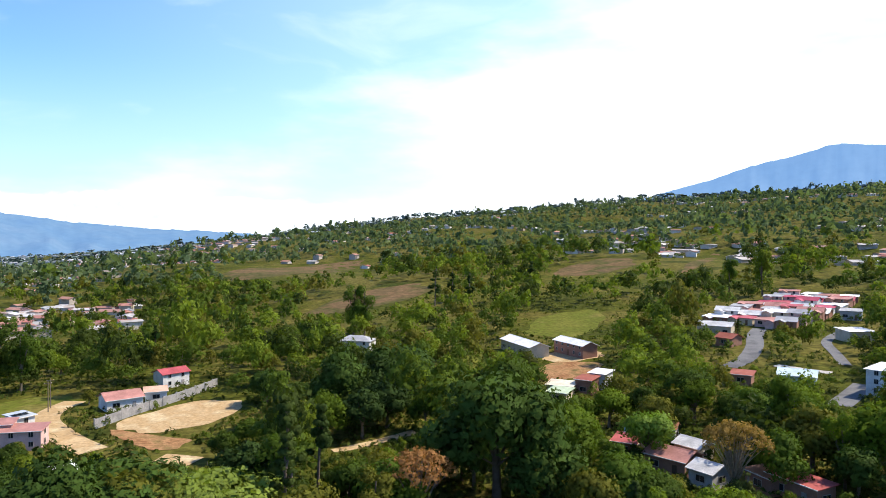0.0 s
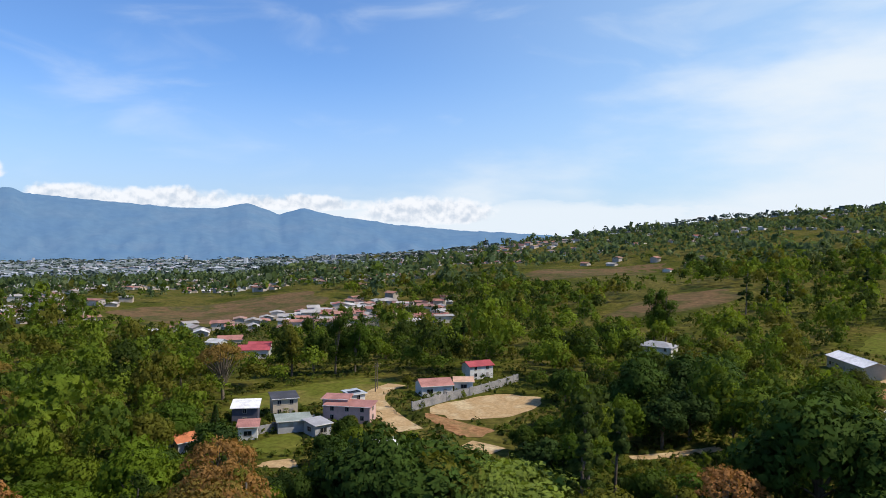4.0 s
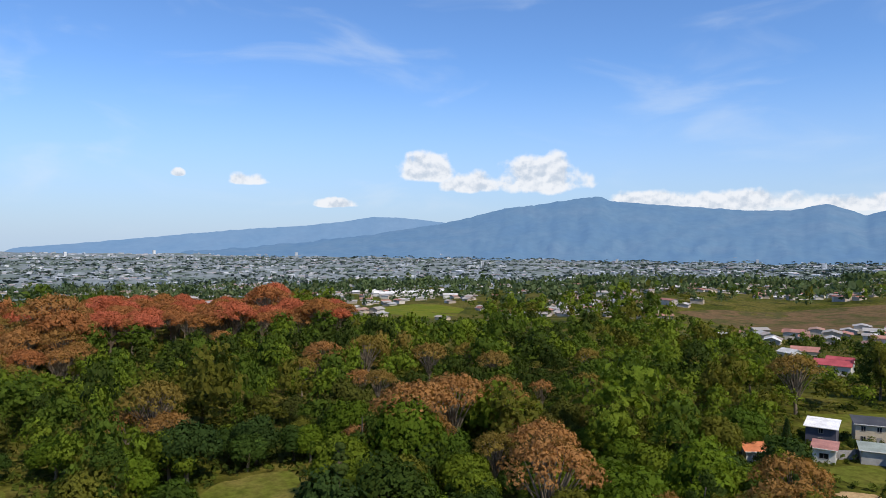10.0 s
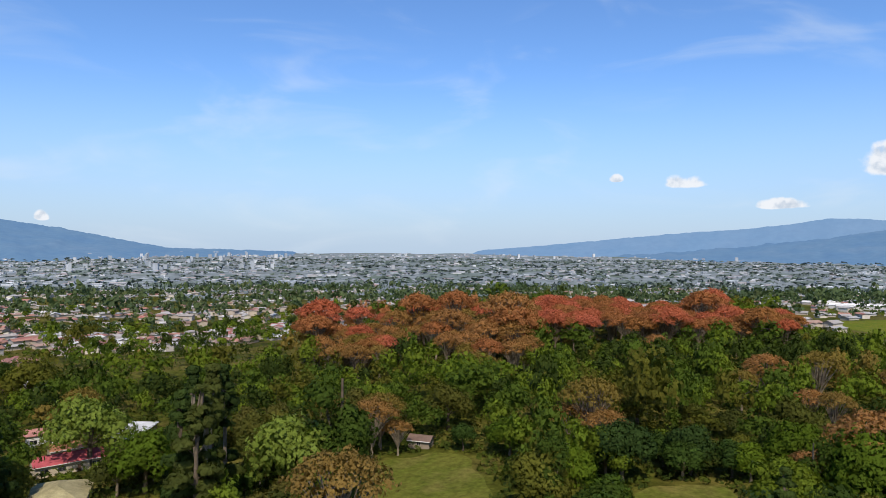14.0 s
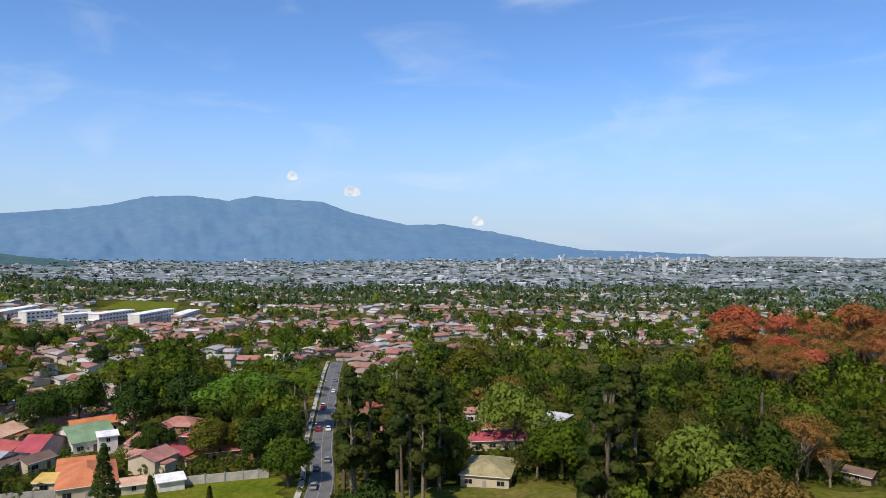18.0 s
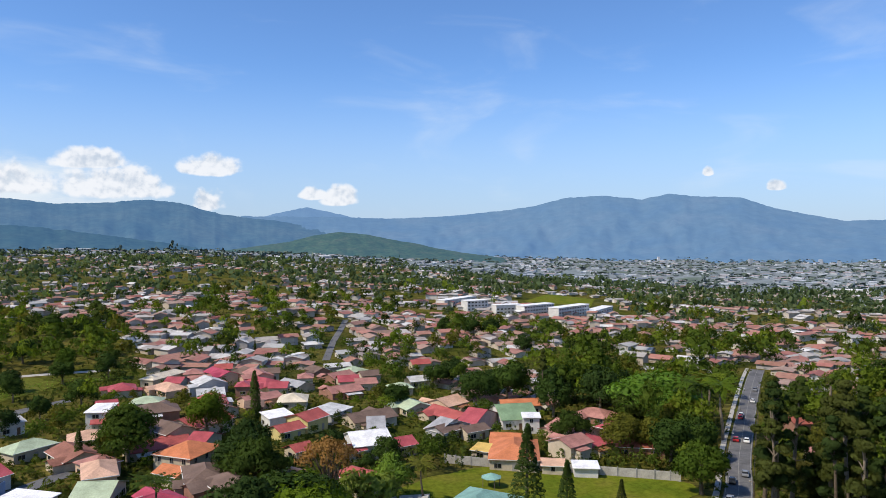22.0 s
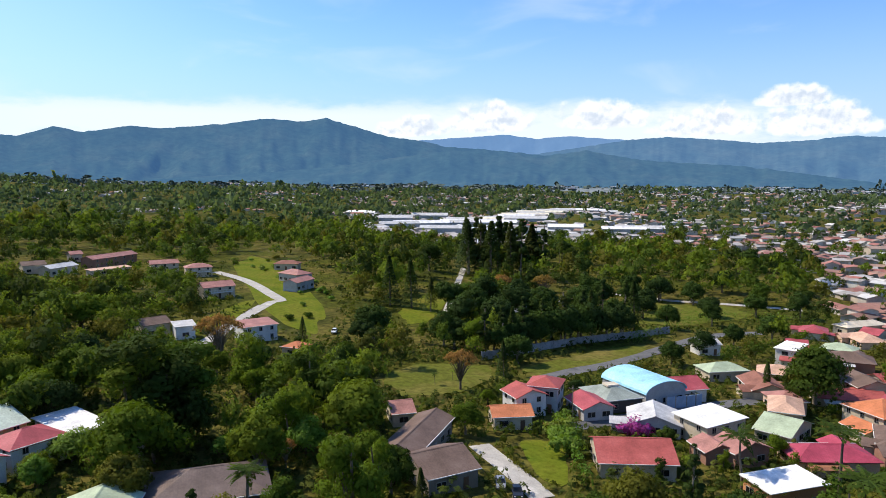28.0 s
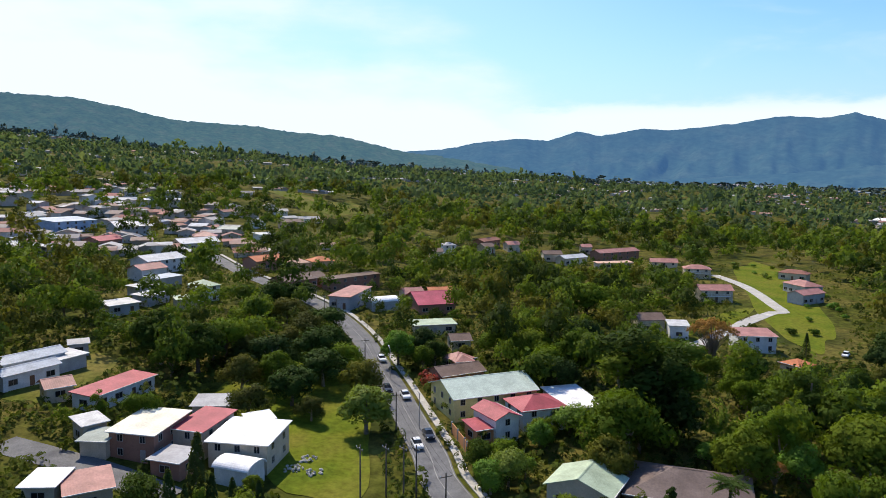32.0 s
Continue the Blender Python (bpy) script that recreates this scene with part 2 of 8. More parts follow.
M["soil"] = material("ploughed_soil", [(0.10, 0.075, 0.034), (0.145, 0.092, 0.048), (0.07, 0.07, 0.022), (0.12, 0.082, 0.042)], by="noise", scale=0.03, fine=0.3, fine_amount=0.35, bump=0.5, bump_scale=1, world_space=True, spec=0.02)
M["earth"] = material("bare_earth", [(0.46, 0.34, 0.19), (0.38, 0.26, 0.13), (0.50, 0.40, 0.24)], by="noise", scale=0.12, fine=1.2, fine_amount=0.25, bump=0.5, bump_scale=2, world_space=True, spec=0.02)
M["bank"] = material("red_earth_bank", [(0.22, 0.11, 0.05), (0.30, 0.17, 0.08), (0.12, 0.10, 0.035)], by="noise", scale=0.15, fine=1.2, fine_amount=0.4, bump=0.8, bump_scale=1.5, world_space=True, spec=0.02)
M["asphalt"] = material("asphalt", [(0.115, 0.115, 0.12), (0.15, 0.15, 0.15), (0.09, 0.09, 0.095)], by="noise", scale=0.15, fine=3, fine_amount=0.2, bump=0.3, bump_scale=12, world_space=True, stain=0.2)
M["concrete"] = material("concrete", [(0.48, 0.45, 0.40), (0.40, 0.38, 0.34), (0.54, 0.52, 0.47)], by="noise", scale=0.3, fine=3, fine_amount=0.15, bump=0.3, bump_scale=6, world_space=True, stain=0.2)
M["line"] = material("road_paint", [(0.36, 0.35, 0.32), (0.16, 0.16, 0.16)], by="noise", scale=0.5, fine=4, fine_amount=0.2, world_space=True)
M["leaf"] = material("broad_leaves", [(0.070, 0.110, 0.010), (0.098, 0.148, 0.012), (0.048, 0.078, 0.012), (0.108, 0.146, 0.014), (0.062, 0.104, 0.013), (0.112, 0.116, 0.018), (0.040, 0.066, 0.012)], by="object", fine=0.5, fine_amount=0.3, cut=5.5, translucent=0.30, spec=0.04, rough=0.7)
M["leaf_dark"] = material("dark_needles", [(0.042, 0.068, 0.016), (0.054, 0.080, 0.018), (0.034, 0.056, 0.015), (0.066, 0.080, 0.019)], by="object", fine=0.5, fine_amount=0.3, cut=5.5, translucent=0.30, spec=0.04, rough=0.7)
for key, stops in {"leaf_far": [(0.055, 0.088, 0.013), (0.078, 0.116, 0.015)], "leaf_fresh": [(0.100, 0.148, 0.015), (0.128, 0.168, 0.018)],
                   "leaf_deep": [(0.032, 0.050, 0.011), (0.046, 0.066, 0.012)], "leaf_olive": [(0.112, 0.106, 0.018), (0.086, 0.092, 0.014)]}.items():
    M[key] = material("woodland_" + key, stops, by="noise", scale=0.12, fine=0.4, fine_amount=0.3, cut=2.7, translucent=0.32, spec=0.04, rough=0.7, world_space=True)
# leaves beyond 600 m: blue of the air mixed into the base colour
M["leaf_mid_haze"] = material("hazed_hillside_leaves", [(0.082, 0.120, 0.058), (0.106, 0.144, 0.064), (0.060, 0.094, 0.052), (0.124, 0.152, 0.068)], by="cell", scale=0.06, fine=0.2, fine_amount=0.25, translucent=0.38, world_space=True, spec=0.0)
M["leaf_olive_tree"] = material("olive_leaves", [(0.088, 0.090, 0.018), (0.074, 0.082, 0.016), (0.100, 0.094, 0.022), (0.060, 0.070, 0.016)], by="object", fine=0.5, fine_amount=0.3, cut=5.5, translucent=0.30, spec=0.04, rough=0.7)
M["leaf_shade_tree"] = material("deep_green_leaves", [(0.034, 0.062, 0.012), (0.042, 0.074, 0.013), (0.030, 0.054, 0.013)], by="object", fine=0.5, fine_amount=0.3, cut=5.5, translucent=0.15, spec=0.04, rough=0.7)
M["leaf_low"] = material("scrub_leaves", [(0.044, 0.066, 0.012), (0.072, 0.094, 0.014), (0.034, 0.052, 0.011), (0.094, 0.104, 0.020)], by="noise", scale=0.08, fine=0.6, fine_amount=0.35, cut=4.5, translucent=0.26, spec=0.04, world_space=True)
# leaves beyond 1400 m, with haze painted into their colour
M["leaf_haze"] = material("hazed_distant_leaves", [(0.100, 0.135, 0.118), (0.120, 0.155, 0.130), (0.085, 0.120, 0.108)], by="cell", scale=0.05, fine=0.1, fine_amount=0.25, world_space=True, spec=0.0)
M["leaf_red"] = material("orange_blossom", [(0.40, 0.125, 0.066), (0.31, 0.13, 0.052), (0.43, 0.13, 0.075), (0.28, 0.13, 0.045), (0.37, 0.11, 0.056), (0.32, 0.14, 0.055)], by="object", fine=0.4, fine_amount=0.3, cut=5.5, translucent=0.30, spec=0.04)
M["leaf_dry"] = material("sparse_brown_leaves", [(0.26, 0.145, 0.048), (0.22, 0.145, 0.042), (0.31, 0.16, 0.06), (0.19, 0.14, 0.034)], by="object", fine=0.4, fine_amount=0.3, cut=5.5, translucent=0.30, spec=0.04)
M["bark"] = material("bark", [(0.16, 0.13, 0.095), (0.22, 0.18, 0.13), (0.11, 0.085, 0.06)], by="object", fine=2, fine_amount=0.35, bump=0.5, bump_scale=5)
# backdrop ranges: haze is put in as bluish colour and blue emission
M["hill"] = material("hazy_wooded_mountain", [(0.045, 0.075, 0.095), (0.055, 0.085, 0.095), (0.07, 0.095, 0.10)], by="noise", scale=0.004, fine=0.02, fine_amount=0.18, world_space=True, emit=(0.115, 0.235, 0.47, 0.76), spec=0.0)
M["hill_pale"] = material("hazy_far_mountain", [(0.06, 0.09, 0.11), (0.075, 0.10, 0.115)], by="noise", scale=0.004, fine=0.02, fine_amount=0.12, world_space=True, emit=(0.17, 0.33, 0.62, 0.70), spec=0.0)
M["hill_mid"] = material("hazy_wooded_ridge", [(0.03, 0.055, 0.055), (0.04, 0.065, 0.06), (0.052, 0.075, 0.065)], by="noise", scale=0.005, fine=0.025, fine_amount=0.25, world_space=True, emit=(0.08, 0.185, 0.39, 0.70), spec=0.0)
M["hill_west"] = material("hazy_wooded_range", [(0.022, 0.045, 0.035), (0.03, 0.055, 0.04), (0.042, 0.065, 0.045)], by="noise", scale=0.006, fine=0.03, fine_amount=0.3, bump=0.4, bump_scale=0.04, world_space=True, emit=(0.055, 0.14, 0.31, 0.7), spec=0.0)
M["hill_near"] = material("hazy_wooded_hill", [(0.028, 0.055, 0.03), (0.04, 0.07, 0.034), (0.055, 0.075, 0.04)], by="noise", scale=0.02, fine=0.06, fine_amount=0.4, bump=0.6, bump_scale=0.05, world_space=True, emit=(0.045, 0.10, 0.19, 0.75), spec=0.0)

# ---- terrain ----
# height of the land in metres: a row for every 30 degrees round the hover point (counted from +y towards -x), at these distances
DIST = (0, 120, 250, 450, 900, 1800, 4900)
LAND = [
    (-2, 0, 4, 12, 35, 88, 60),
    (-2, -2, 0, -6, -5, -25, -60),
    (0, -3, -3, -6, -25, -55, -62),
    (0, -5, -6, 2, -40, -60, -62),
    (0, -9, -14, -22, -42, -58, -62),
    (0, -11, -14, -20, -30, -55, -62),
    (0, -5, -10, -11, -4, 8, -40),
    (0, -3, -5, -5, -2, 16, -20),
    (0, -1, 0, 2, 10, 32, 0),
    (0, 0, 8, 20, 46, 90, 80),
    (2, 5, 12, 28, 70, 160, 150),
    (2, 4, 10, 24, 62, 150, 120),
]
LT, DT = np.array(LAND, float), np.array(DIST, float)


def cubic(p0, p1, p2, p3, f):
    return p1 + 0.5 * f * (p2 - p0 + f * (2 * p0 - 5 * p1 + 4 * p2 - p3 + f * (3 * (p1 - p2) + p3 - p0)))


def land(x, y):
    """Height of the land at x, y (numbers or arrays)."""
    x, y = np.asarray(x, float), np.asarray(y, float)
    r = np.hypot(x, y)
    a = (np.degrees(np.arctan2(-x, y)) % 360) / 30
    i = np.floor(a).astype(int)
    fa = a - i
    s = np.log(r + 60)
    nodes = np.log(DT + 60)
    j = np.clip(np.searchsorted(nodes, s) - 1, 0, len(DT) - 2)
    fr = np.clip((s - nodes[j]) / (nodes[j + 1] - nodes[j]), 0, 1)
    rows = []
    for d in (-1, 0, 1, 2):
        k = (i + d) % 12
        rows.append(cubic(LT[k, np.maximum(j - 1, 0)], LT[k, j], LT[k, j + 1], LT[k, np.minimum(j + 2, len(DT) - 1)], fr))
    z = cubic(*rows, fa)
    wav = np.clip((r - 250) / 400, 0, 1)
    z = z + wav * (5 * np.sin(x / 97 + 1.3) * np.cos(y / 83) + 3 * np.sin(x / 41 + y / 59))
    return z


def ground(x, y):
    return float(land(x, y))
# ---- end of terrain ----


# ---- building blocks ----
def mesh_object(name, verts, faces, mats, parent=None, label="", mat_ids=None, smooth=False):
    me = bpy.data.meshes.new(name)
    me.from_pydata([tuple(v) for v in verts], [], [tuple(f) for f in faces])
    for m in mats if isinstance(mats, (list, tuple)) else [mats]:
        me.materials.append(m)
    if mat_ids is not None:
        me.polygons.foreach_set("material_index", mat_ids)
    if smooth:
        me.polygons.foreach_set("use_smooth", [True] * len(me.polygons))
    me.update()
    ob = new(name, me)
    if parent is not None:
        ob.parent = parent
    if label:
        ob["label"] = label
    return ob


def fast_quads(name, corners, mats, ids=None, normals=None):
    """One mesh of loose quads: corners is an array (n, 4, 3)."""
    n = len(corners)
    me = bpy.data.meshes.new(name)
    me.vertices.add(n * 4)
    me.vertices.foreach_set("co", np.asarray(corners, np.float32).ravel())
    me.loops.add(n * 4)
    me.loops.foreach_set("vertex_index", np.arange(n * 4, dtype=np.int32))
    me.polygons.add(n)
    me.polygons.foreach_set("loop_start", np.arange(0, n * 4, 4, dtype=np.int32))
    for m in mats if isinstance(mats, (list, tuple)) else [mats]:
        me.materials.append(m)
    if ids is not None:
        me.polygons.foreach_set("material_index", np.asarray(ids, np.int32))
    me.update(calc_edges=True)
    me.validate()
    if normals is not None:
        me.polygons.foreach_set("use_smooth", np.ones(n, bool))
        me.normals_split_custom_set_from_vertices(np.repeat(np.asarray(normals, np.float32), 4, 0))
    return me


def part(name, bm, mat, parent, label=""):
    me = bpy.data.meshes.new(name)
    bm.to_mesh(me)
    bm.free()
    me.materials.append(mat)
    ob = new(name, me)
    ob.parent = parent
    if label:
        ob["label"] = label
    return ob


LOW = []  # the same for scrub
RECT = []  # house plans: x, y, turn, width, depth
KEEP = []  # places that trees leave free: x, y, radius
PROTECT = []  # things that trees in front must not hide: x, y, half width, height


def spline(pts, step=3.0):
    """Points every few metres along a smooth line through pts."""
    P = [Vector((*p[:2], 0)) for p in pts]
    out = []
    for i in range(len(P) - 1):
        a, b, c, d = P[max(i - 1, 0)], P[i], P[i + 1], P[min(i + 2, len(P) - 1)]
        n = max(2, int((c - b).length / step))
        for k in range(n):
            f = k / n
            out.append(Vector((cubic(a.x, b.x, c.x, d.x, f), cubic(a.y, b.y, c.y, d.y, f))))
    out.append(P[-1].to_2d())
    return out


def ribbon(name, pts, width, mat, lift=0.12, thick=0.0, side=0.0, keep=True, step=3.0, label="", category="", parent=None):
    """A band laid along the land: a road, a pavement, a painted line. side: how far its middle lies to the right of the line."""
    line = spline(pts, step)
    verts, faces = [], []
    cols = 5 if width > 2 else 3
    for i, p in enumerate(line):
        d = (line[min(i + 1, len(line) - 1)] - line[max(i - 1, 0)]).normalized()
        nrm = Vector((d.y, -d.x))
        mid = p + nrm * side
        zc = ground(mid.x, mid.y)
        for k in range(cols):
            q = mid + nrm * width * (k / (cols - 1) - 0.5)
            verts.append((q.x, q.y, 0.5 * zc + 0.5 * ground(q.x, q.y) + lift))
        if thick:
            for s in (-0.5, 0.5):
                q = mid + nrm * width * s
                verts.append((q.x, q.y, 0.5 * zc + 0.5 * ground(q.x, q.y) + lift - thick))
        if keep and i % 2 == 0:
            KEEP.append((mid.x, mid.y, width / 2 + 2.0))
            LOW.append((mid.x, mid.y, width / 2 + 0.9))
            PROTECT.append((mid.x, mid.y, width / 2, zc))
    per = cols + (2 if thick else 0)
    for i in range(len(line) - 1):
        a, b = i * per, (i + 1) * per
        for k in range(cols - 1):
            faces.append((a + k, a + k + 1, b + k + 1, b + k))
        if thick:
            faces.append((a + cols, a, b, b + cols))
            faces.append((a + cols - 1, a + cols + 1, b + cols + 1, b + cols - 1))
    ob = mesh_object(name, verts, faces, mat, parent=parent)
    if parent is None:
        tagged(ob, label, category, kind="structure")
    return ob


def field(name, c, mat, lift=0.15, n=14, rough=0.0, label="", category="field", seed=1, keep=False):
    """A patch of land between four corners, with an uneven edge."""
    rnd = random.Random(seed)
    c = [Vector(p) for p in c]
    ph = [rnd.uniform(0, 6) for _ in range(4)]
    verts, faces = [], []
    n = max(n, 22)
    for i in range(n + 1):
        for j in range(n + 1):
            u, v = i / n, j / n
            uu, vv = 2 * u - 1, 2 * v - 1
            su, sv = uu * math.sqrt(1 - 0.42 * vv * vv), vv * math.sqrt(1 - 0.42 * uu * uu)
            u, v = 0.5 + 0.56 * su, 0.5 + 0.56 * sv
            u2 = u + rough * 0.035 * math.sin(v * 9 + ph[0]) + rough * 0.018 * math.sin(v * 19 + ph[1])
            v2 = v + rough * 0.035 * math.sin(u * 8 + ph[2]) + rough * 0.018 * math.sin(u * 17 + ph[3])
            p = (c[0] * (1 - u2) + c[1] * u2) * (1 - v2) + (c[3] * (1 - u2) + c[2] * u2) * v2
            verts.append((p.x, p.y, ground(p.x, p.y) + lift))
            if keep:
                KEEP.append((p.x, p.y, max((c[1] - c[0]).length, (c[2] - c[1]).length) / n * 0.9))
                LOW.append((p.x, p.y, max((c[1] - c[0]).length, (c[2] - c[1]).length) / n * 0.6))
                if i % 5 == 2 and j % 5 == 2:
                    PROTECT.append((p.x, p.y, max((c[1] - c[0]).length, (c[2] - c[1]).length) / n * 2, ground(p.x, p.y)))
    for i in range(n):
        for j in range(n):
            a = i * (n + 1) + j
            faces.append((a, a + n + 1, a + n + 2, a + 1))
    return tagged(mesh_object(name, verts, faces, mat), label, category, kind="structure")


def bearing(x, y):
    return np.degrees(np.arctan2(-x, y)) % 360, np.hypot(x, y)


class Clear:
    """Looks up quickly whether a place must stay free."""

    def __init__(self, places, cell=12.0):
        self.cell, self.grid = cell, {}
        for x, y, r in places:
            for i in range(int((x - r) // cell), int((x + r) // cell) + 1):
                for j in range(int((y - r) // cell), int((y + r) // cell) + 1):
                    self.grid.setdefault((i, j), []).append((x, y, r))

    def free(self, x, y, pad=0.0):
        for a, b, r in self.grid.get((int(x // self.cell), int(y // self.cell)), ()):
            if (x - a) ** 2 + (y - b) ** 2 < (r + pad) ** 2:
                return False
        return True


def between(a, lo, hi):
    return (a - lo) % 360 < (hi - lo) % 360


# ---- the land ----
def build_land():
    rings = [0.0, 8.0]
    while rings[-1] < 4890:
        rings.append(min(4900.0, max(rings[-1] * 1.045, rings[-1] + 5)))
    n = 360
    verts, faces = [(0, 0, ground(0, 0))], []
    for r in rings[1:]:
        a = np.radians(np.arange(n) * 360 / n)
        x, y = -np.sin(a) * r, np.cos(a) * r
        verts.extend(zip(x.tolist(), y.tolist(), land(x, y).tolist()))
    for k in range(n):
        faces.append((0, 1 + k, 1 + (k + 1) % n))
    for i in range(len(rings) - 2):
        a, b = 1 + i * n, 1 + (i + 1) * n
        for k in range(n):
            k2 = (k + 1) % n
            faces.append((a + k, b + k, b + k2, a + k2))
    land_ob = mesh_object("ground", verts, faces, M["ground"], smooth=True)
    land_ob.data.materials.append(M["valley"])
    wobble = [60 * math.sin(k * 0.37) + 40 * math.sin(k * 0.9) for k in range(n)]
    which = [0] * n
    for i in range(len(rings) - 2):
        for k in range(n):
            # the far plain takes the floor colour that has haze painted in
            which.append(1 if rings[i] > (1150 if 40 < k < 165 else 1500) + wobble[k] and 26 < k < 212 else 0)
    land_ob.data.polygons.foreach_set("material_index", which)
    tagged(land_ob, "rolling green and dry meadow land reaching the horizon", "ground", kind="structure")


build_land()


def range_of_hills(name, line, near, far, base, mat, label, seed, rough=0.07, steps=420):
    """A ridge seen from the hover point: line of (bearing, height as an angle) along its crest."""
    off = random.Random(seed).uniform(0, 100)
    line = sorted(line)
    az, el = np.array([q[0] for q in line], float), np.array([q[1] for q in line], float)
    a0, a1 = az[0], az[-1]
    verts, faces = [], []
    rows = 22
    for i in range(steps + 1):
        a = a0 + (a1 - a0) * i / steps
        h = float(np.interp(a, az, el))
        h += rough * (noise.noise((a * 1.3 + off, 3, 0)) + 0.6 * noise.noise((a * 4 + off, 7, 0)) + 0.35 * noise.noise((a * 11 + off, 1, 0)))
        edge = min(1, (i + 0.5) / 10, (steps - i + 0.5) / 10)
        h = base + (max(h, base) - base) * edge
        for j in range(rows + 1):
            f = j / rows
            rr = near + (far - near) * f
            e = base + (h - base) * f ** 1.25
            # spurs that run down from the crest, with valleys between them
            spur = 1 - 2.0 * abs(noise.noise((a * 0.36 + off + 1.6 * f, f * 1.6, 5))) + 0.7 * noise.noise((a * 0.9 + off - 2.5 * f, f * 3.4, 9)) + 0.35 * noise.noise((a * 2.5 + f * 5, f * 8, 2))
            k = math.sin(math.pi * f ** 0.8)
            e += (h - base) * 0.03 * (spur - 0.4) * k
            rr += (far - near) * 0.05 * (0.4 - spur) * k
            z = EYE + rr * math.tan(radians(e))
            verts.append((-math.sin(radians(a)) * rr, math.cos(radians(a)) * rr, z))
    for i in range(steps):
        for j in range(rows):
            p = i * (rows + 1) + j
            faces.append((p, p + rows + 1, p + rows + 2, p + 1))
    tagged(mesh_object(name, verts, faces, mat, smooth=True), label, "mountain", kind="structure")


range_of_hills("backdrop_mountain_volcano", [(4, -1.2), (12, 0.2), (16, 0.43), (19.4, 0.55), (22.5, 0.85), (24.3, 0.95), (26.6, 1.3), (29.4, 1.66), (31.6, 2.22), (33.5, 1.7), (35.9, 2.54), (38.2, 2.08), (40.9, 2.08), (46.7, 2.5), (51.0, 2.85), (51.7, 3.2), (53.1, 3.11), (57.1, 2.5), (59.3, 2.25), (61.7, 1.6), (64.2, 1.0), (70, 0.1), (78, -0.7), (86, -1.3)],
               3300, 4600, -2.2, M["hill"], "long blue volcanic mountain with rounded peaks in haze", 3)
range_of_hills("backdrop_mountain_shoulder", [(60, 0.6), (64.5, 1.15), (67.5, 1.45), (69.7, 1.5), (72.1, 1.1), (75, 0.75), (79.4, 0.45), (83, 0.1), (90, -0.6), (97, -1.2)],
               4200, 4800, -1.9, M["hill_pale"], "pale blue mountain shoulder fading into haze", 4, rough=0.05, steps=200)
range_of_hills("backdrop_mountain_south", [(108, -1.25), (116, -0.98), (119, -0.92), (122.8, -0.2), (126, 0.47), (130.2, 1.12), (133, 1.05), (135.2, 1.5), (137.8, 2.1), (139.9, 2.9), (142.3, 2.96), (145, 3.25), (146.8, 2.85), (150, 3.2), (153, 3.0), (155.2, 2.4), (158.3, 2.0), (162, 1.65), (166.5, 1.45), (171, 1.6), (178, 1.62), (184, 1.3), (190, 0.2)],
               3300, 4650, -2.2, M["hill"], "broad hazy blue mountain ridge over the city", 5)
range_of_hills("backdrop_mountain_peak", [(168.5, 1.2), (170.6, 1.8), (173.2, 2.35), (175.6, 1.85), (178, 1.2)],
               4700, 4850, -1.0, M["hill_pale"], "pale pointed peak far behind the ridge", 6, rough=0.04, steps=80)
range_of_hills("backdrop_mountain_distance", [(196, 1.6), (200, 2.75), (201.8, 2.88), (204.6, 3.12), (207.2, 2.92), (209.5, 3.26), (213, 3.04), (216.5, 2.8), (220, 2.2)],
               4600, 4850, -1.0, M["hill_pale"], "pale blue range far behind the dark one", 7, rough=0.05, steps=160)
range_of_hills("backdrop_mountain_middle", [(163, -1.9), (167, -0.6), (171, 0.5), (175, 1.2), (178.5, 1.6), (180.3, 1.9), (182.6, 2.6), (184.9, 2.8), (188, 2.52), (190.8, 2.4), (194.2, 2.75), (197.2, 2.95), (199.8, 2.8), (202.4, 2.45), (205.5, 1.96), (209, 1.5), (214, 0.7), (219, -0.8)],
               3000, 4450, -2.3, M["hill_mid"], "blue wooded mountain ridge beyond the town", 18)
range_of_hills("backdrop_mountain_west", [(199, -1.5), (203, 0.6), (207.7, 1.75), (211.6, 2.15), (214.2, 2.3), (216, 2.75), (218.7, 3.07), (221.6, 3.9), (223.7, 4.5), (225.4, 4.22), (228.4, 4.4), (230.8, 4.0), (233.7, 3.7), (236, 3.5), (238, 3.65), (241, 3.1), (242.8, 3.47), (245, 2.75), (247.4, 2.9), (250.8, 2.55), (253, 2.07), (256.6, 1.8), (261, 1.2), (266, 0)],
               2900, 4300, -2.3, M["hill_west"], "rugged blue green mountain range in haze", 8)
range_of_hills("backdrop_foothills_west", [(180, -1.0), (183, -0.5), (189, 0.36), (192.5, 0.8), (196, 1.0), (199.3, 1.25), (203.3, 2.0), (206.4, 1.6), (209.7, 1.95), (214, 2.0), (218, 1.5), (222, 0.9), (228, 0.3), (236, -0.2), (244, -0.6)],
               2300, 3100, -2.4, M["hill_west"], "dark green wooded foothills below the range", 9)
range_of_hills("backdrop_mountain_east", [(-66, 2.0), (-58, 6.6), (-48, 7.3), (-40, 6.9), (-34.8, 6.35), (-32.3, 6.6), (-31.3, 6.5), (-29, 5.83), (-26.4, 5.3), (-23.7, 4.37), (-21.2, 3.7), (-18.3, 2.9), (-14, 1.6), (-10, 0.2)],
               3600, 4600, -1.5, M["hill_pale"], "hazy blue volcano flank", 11)
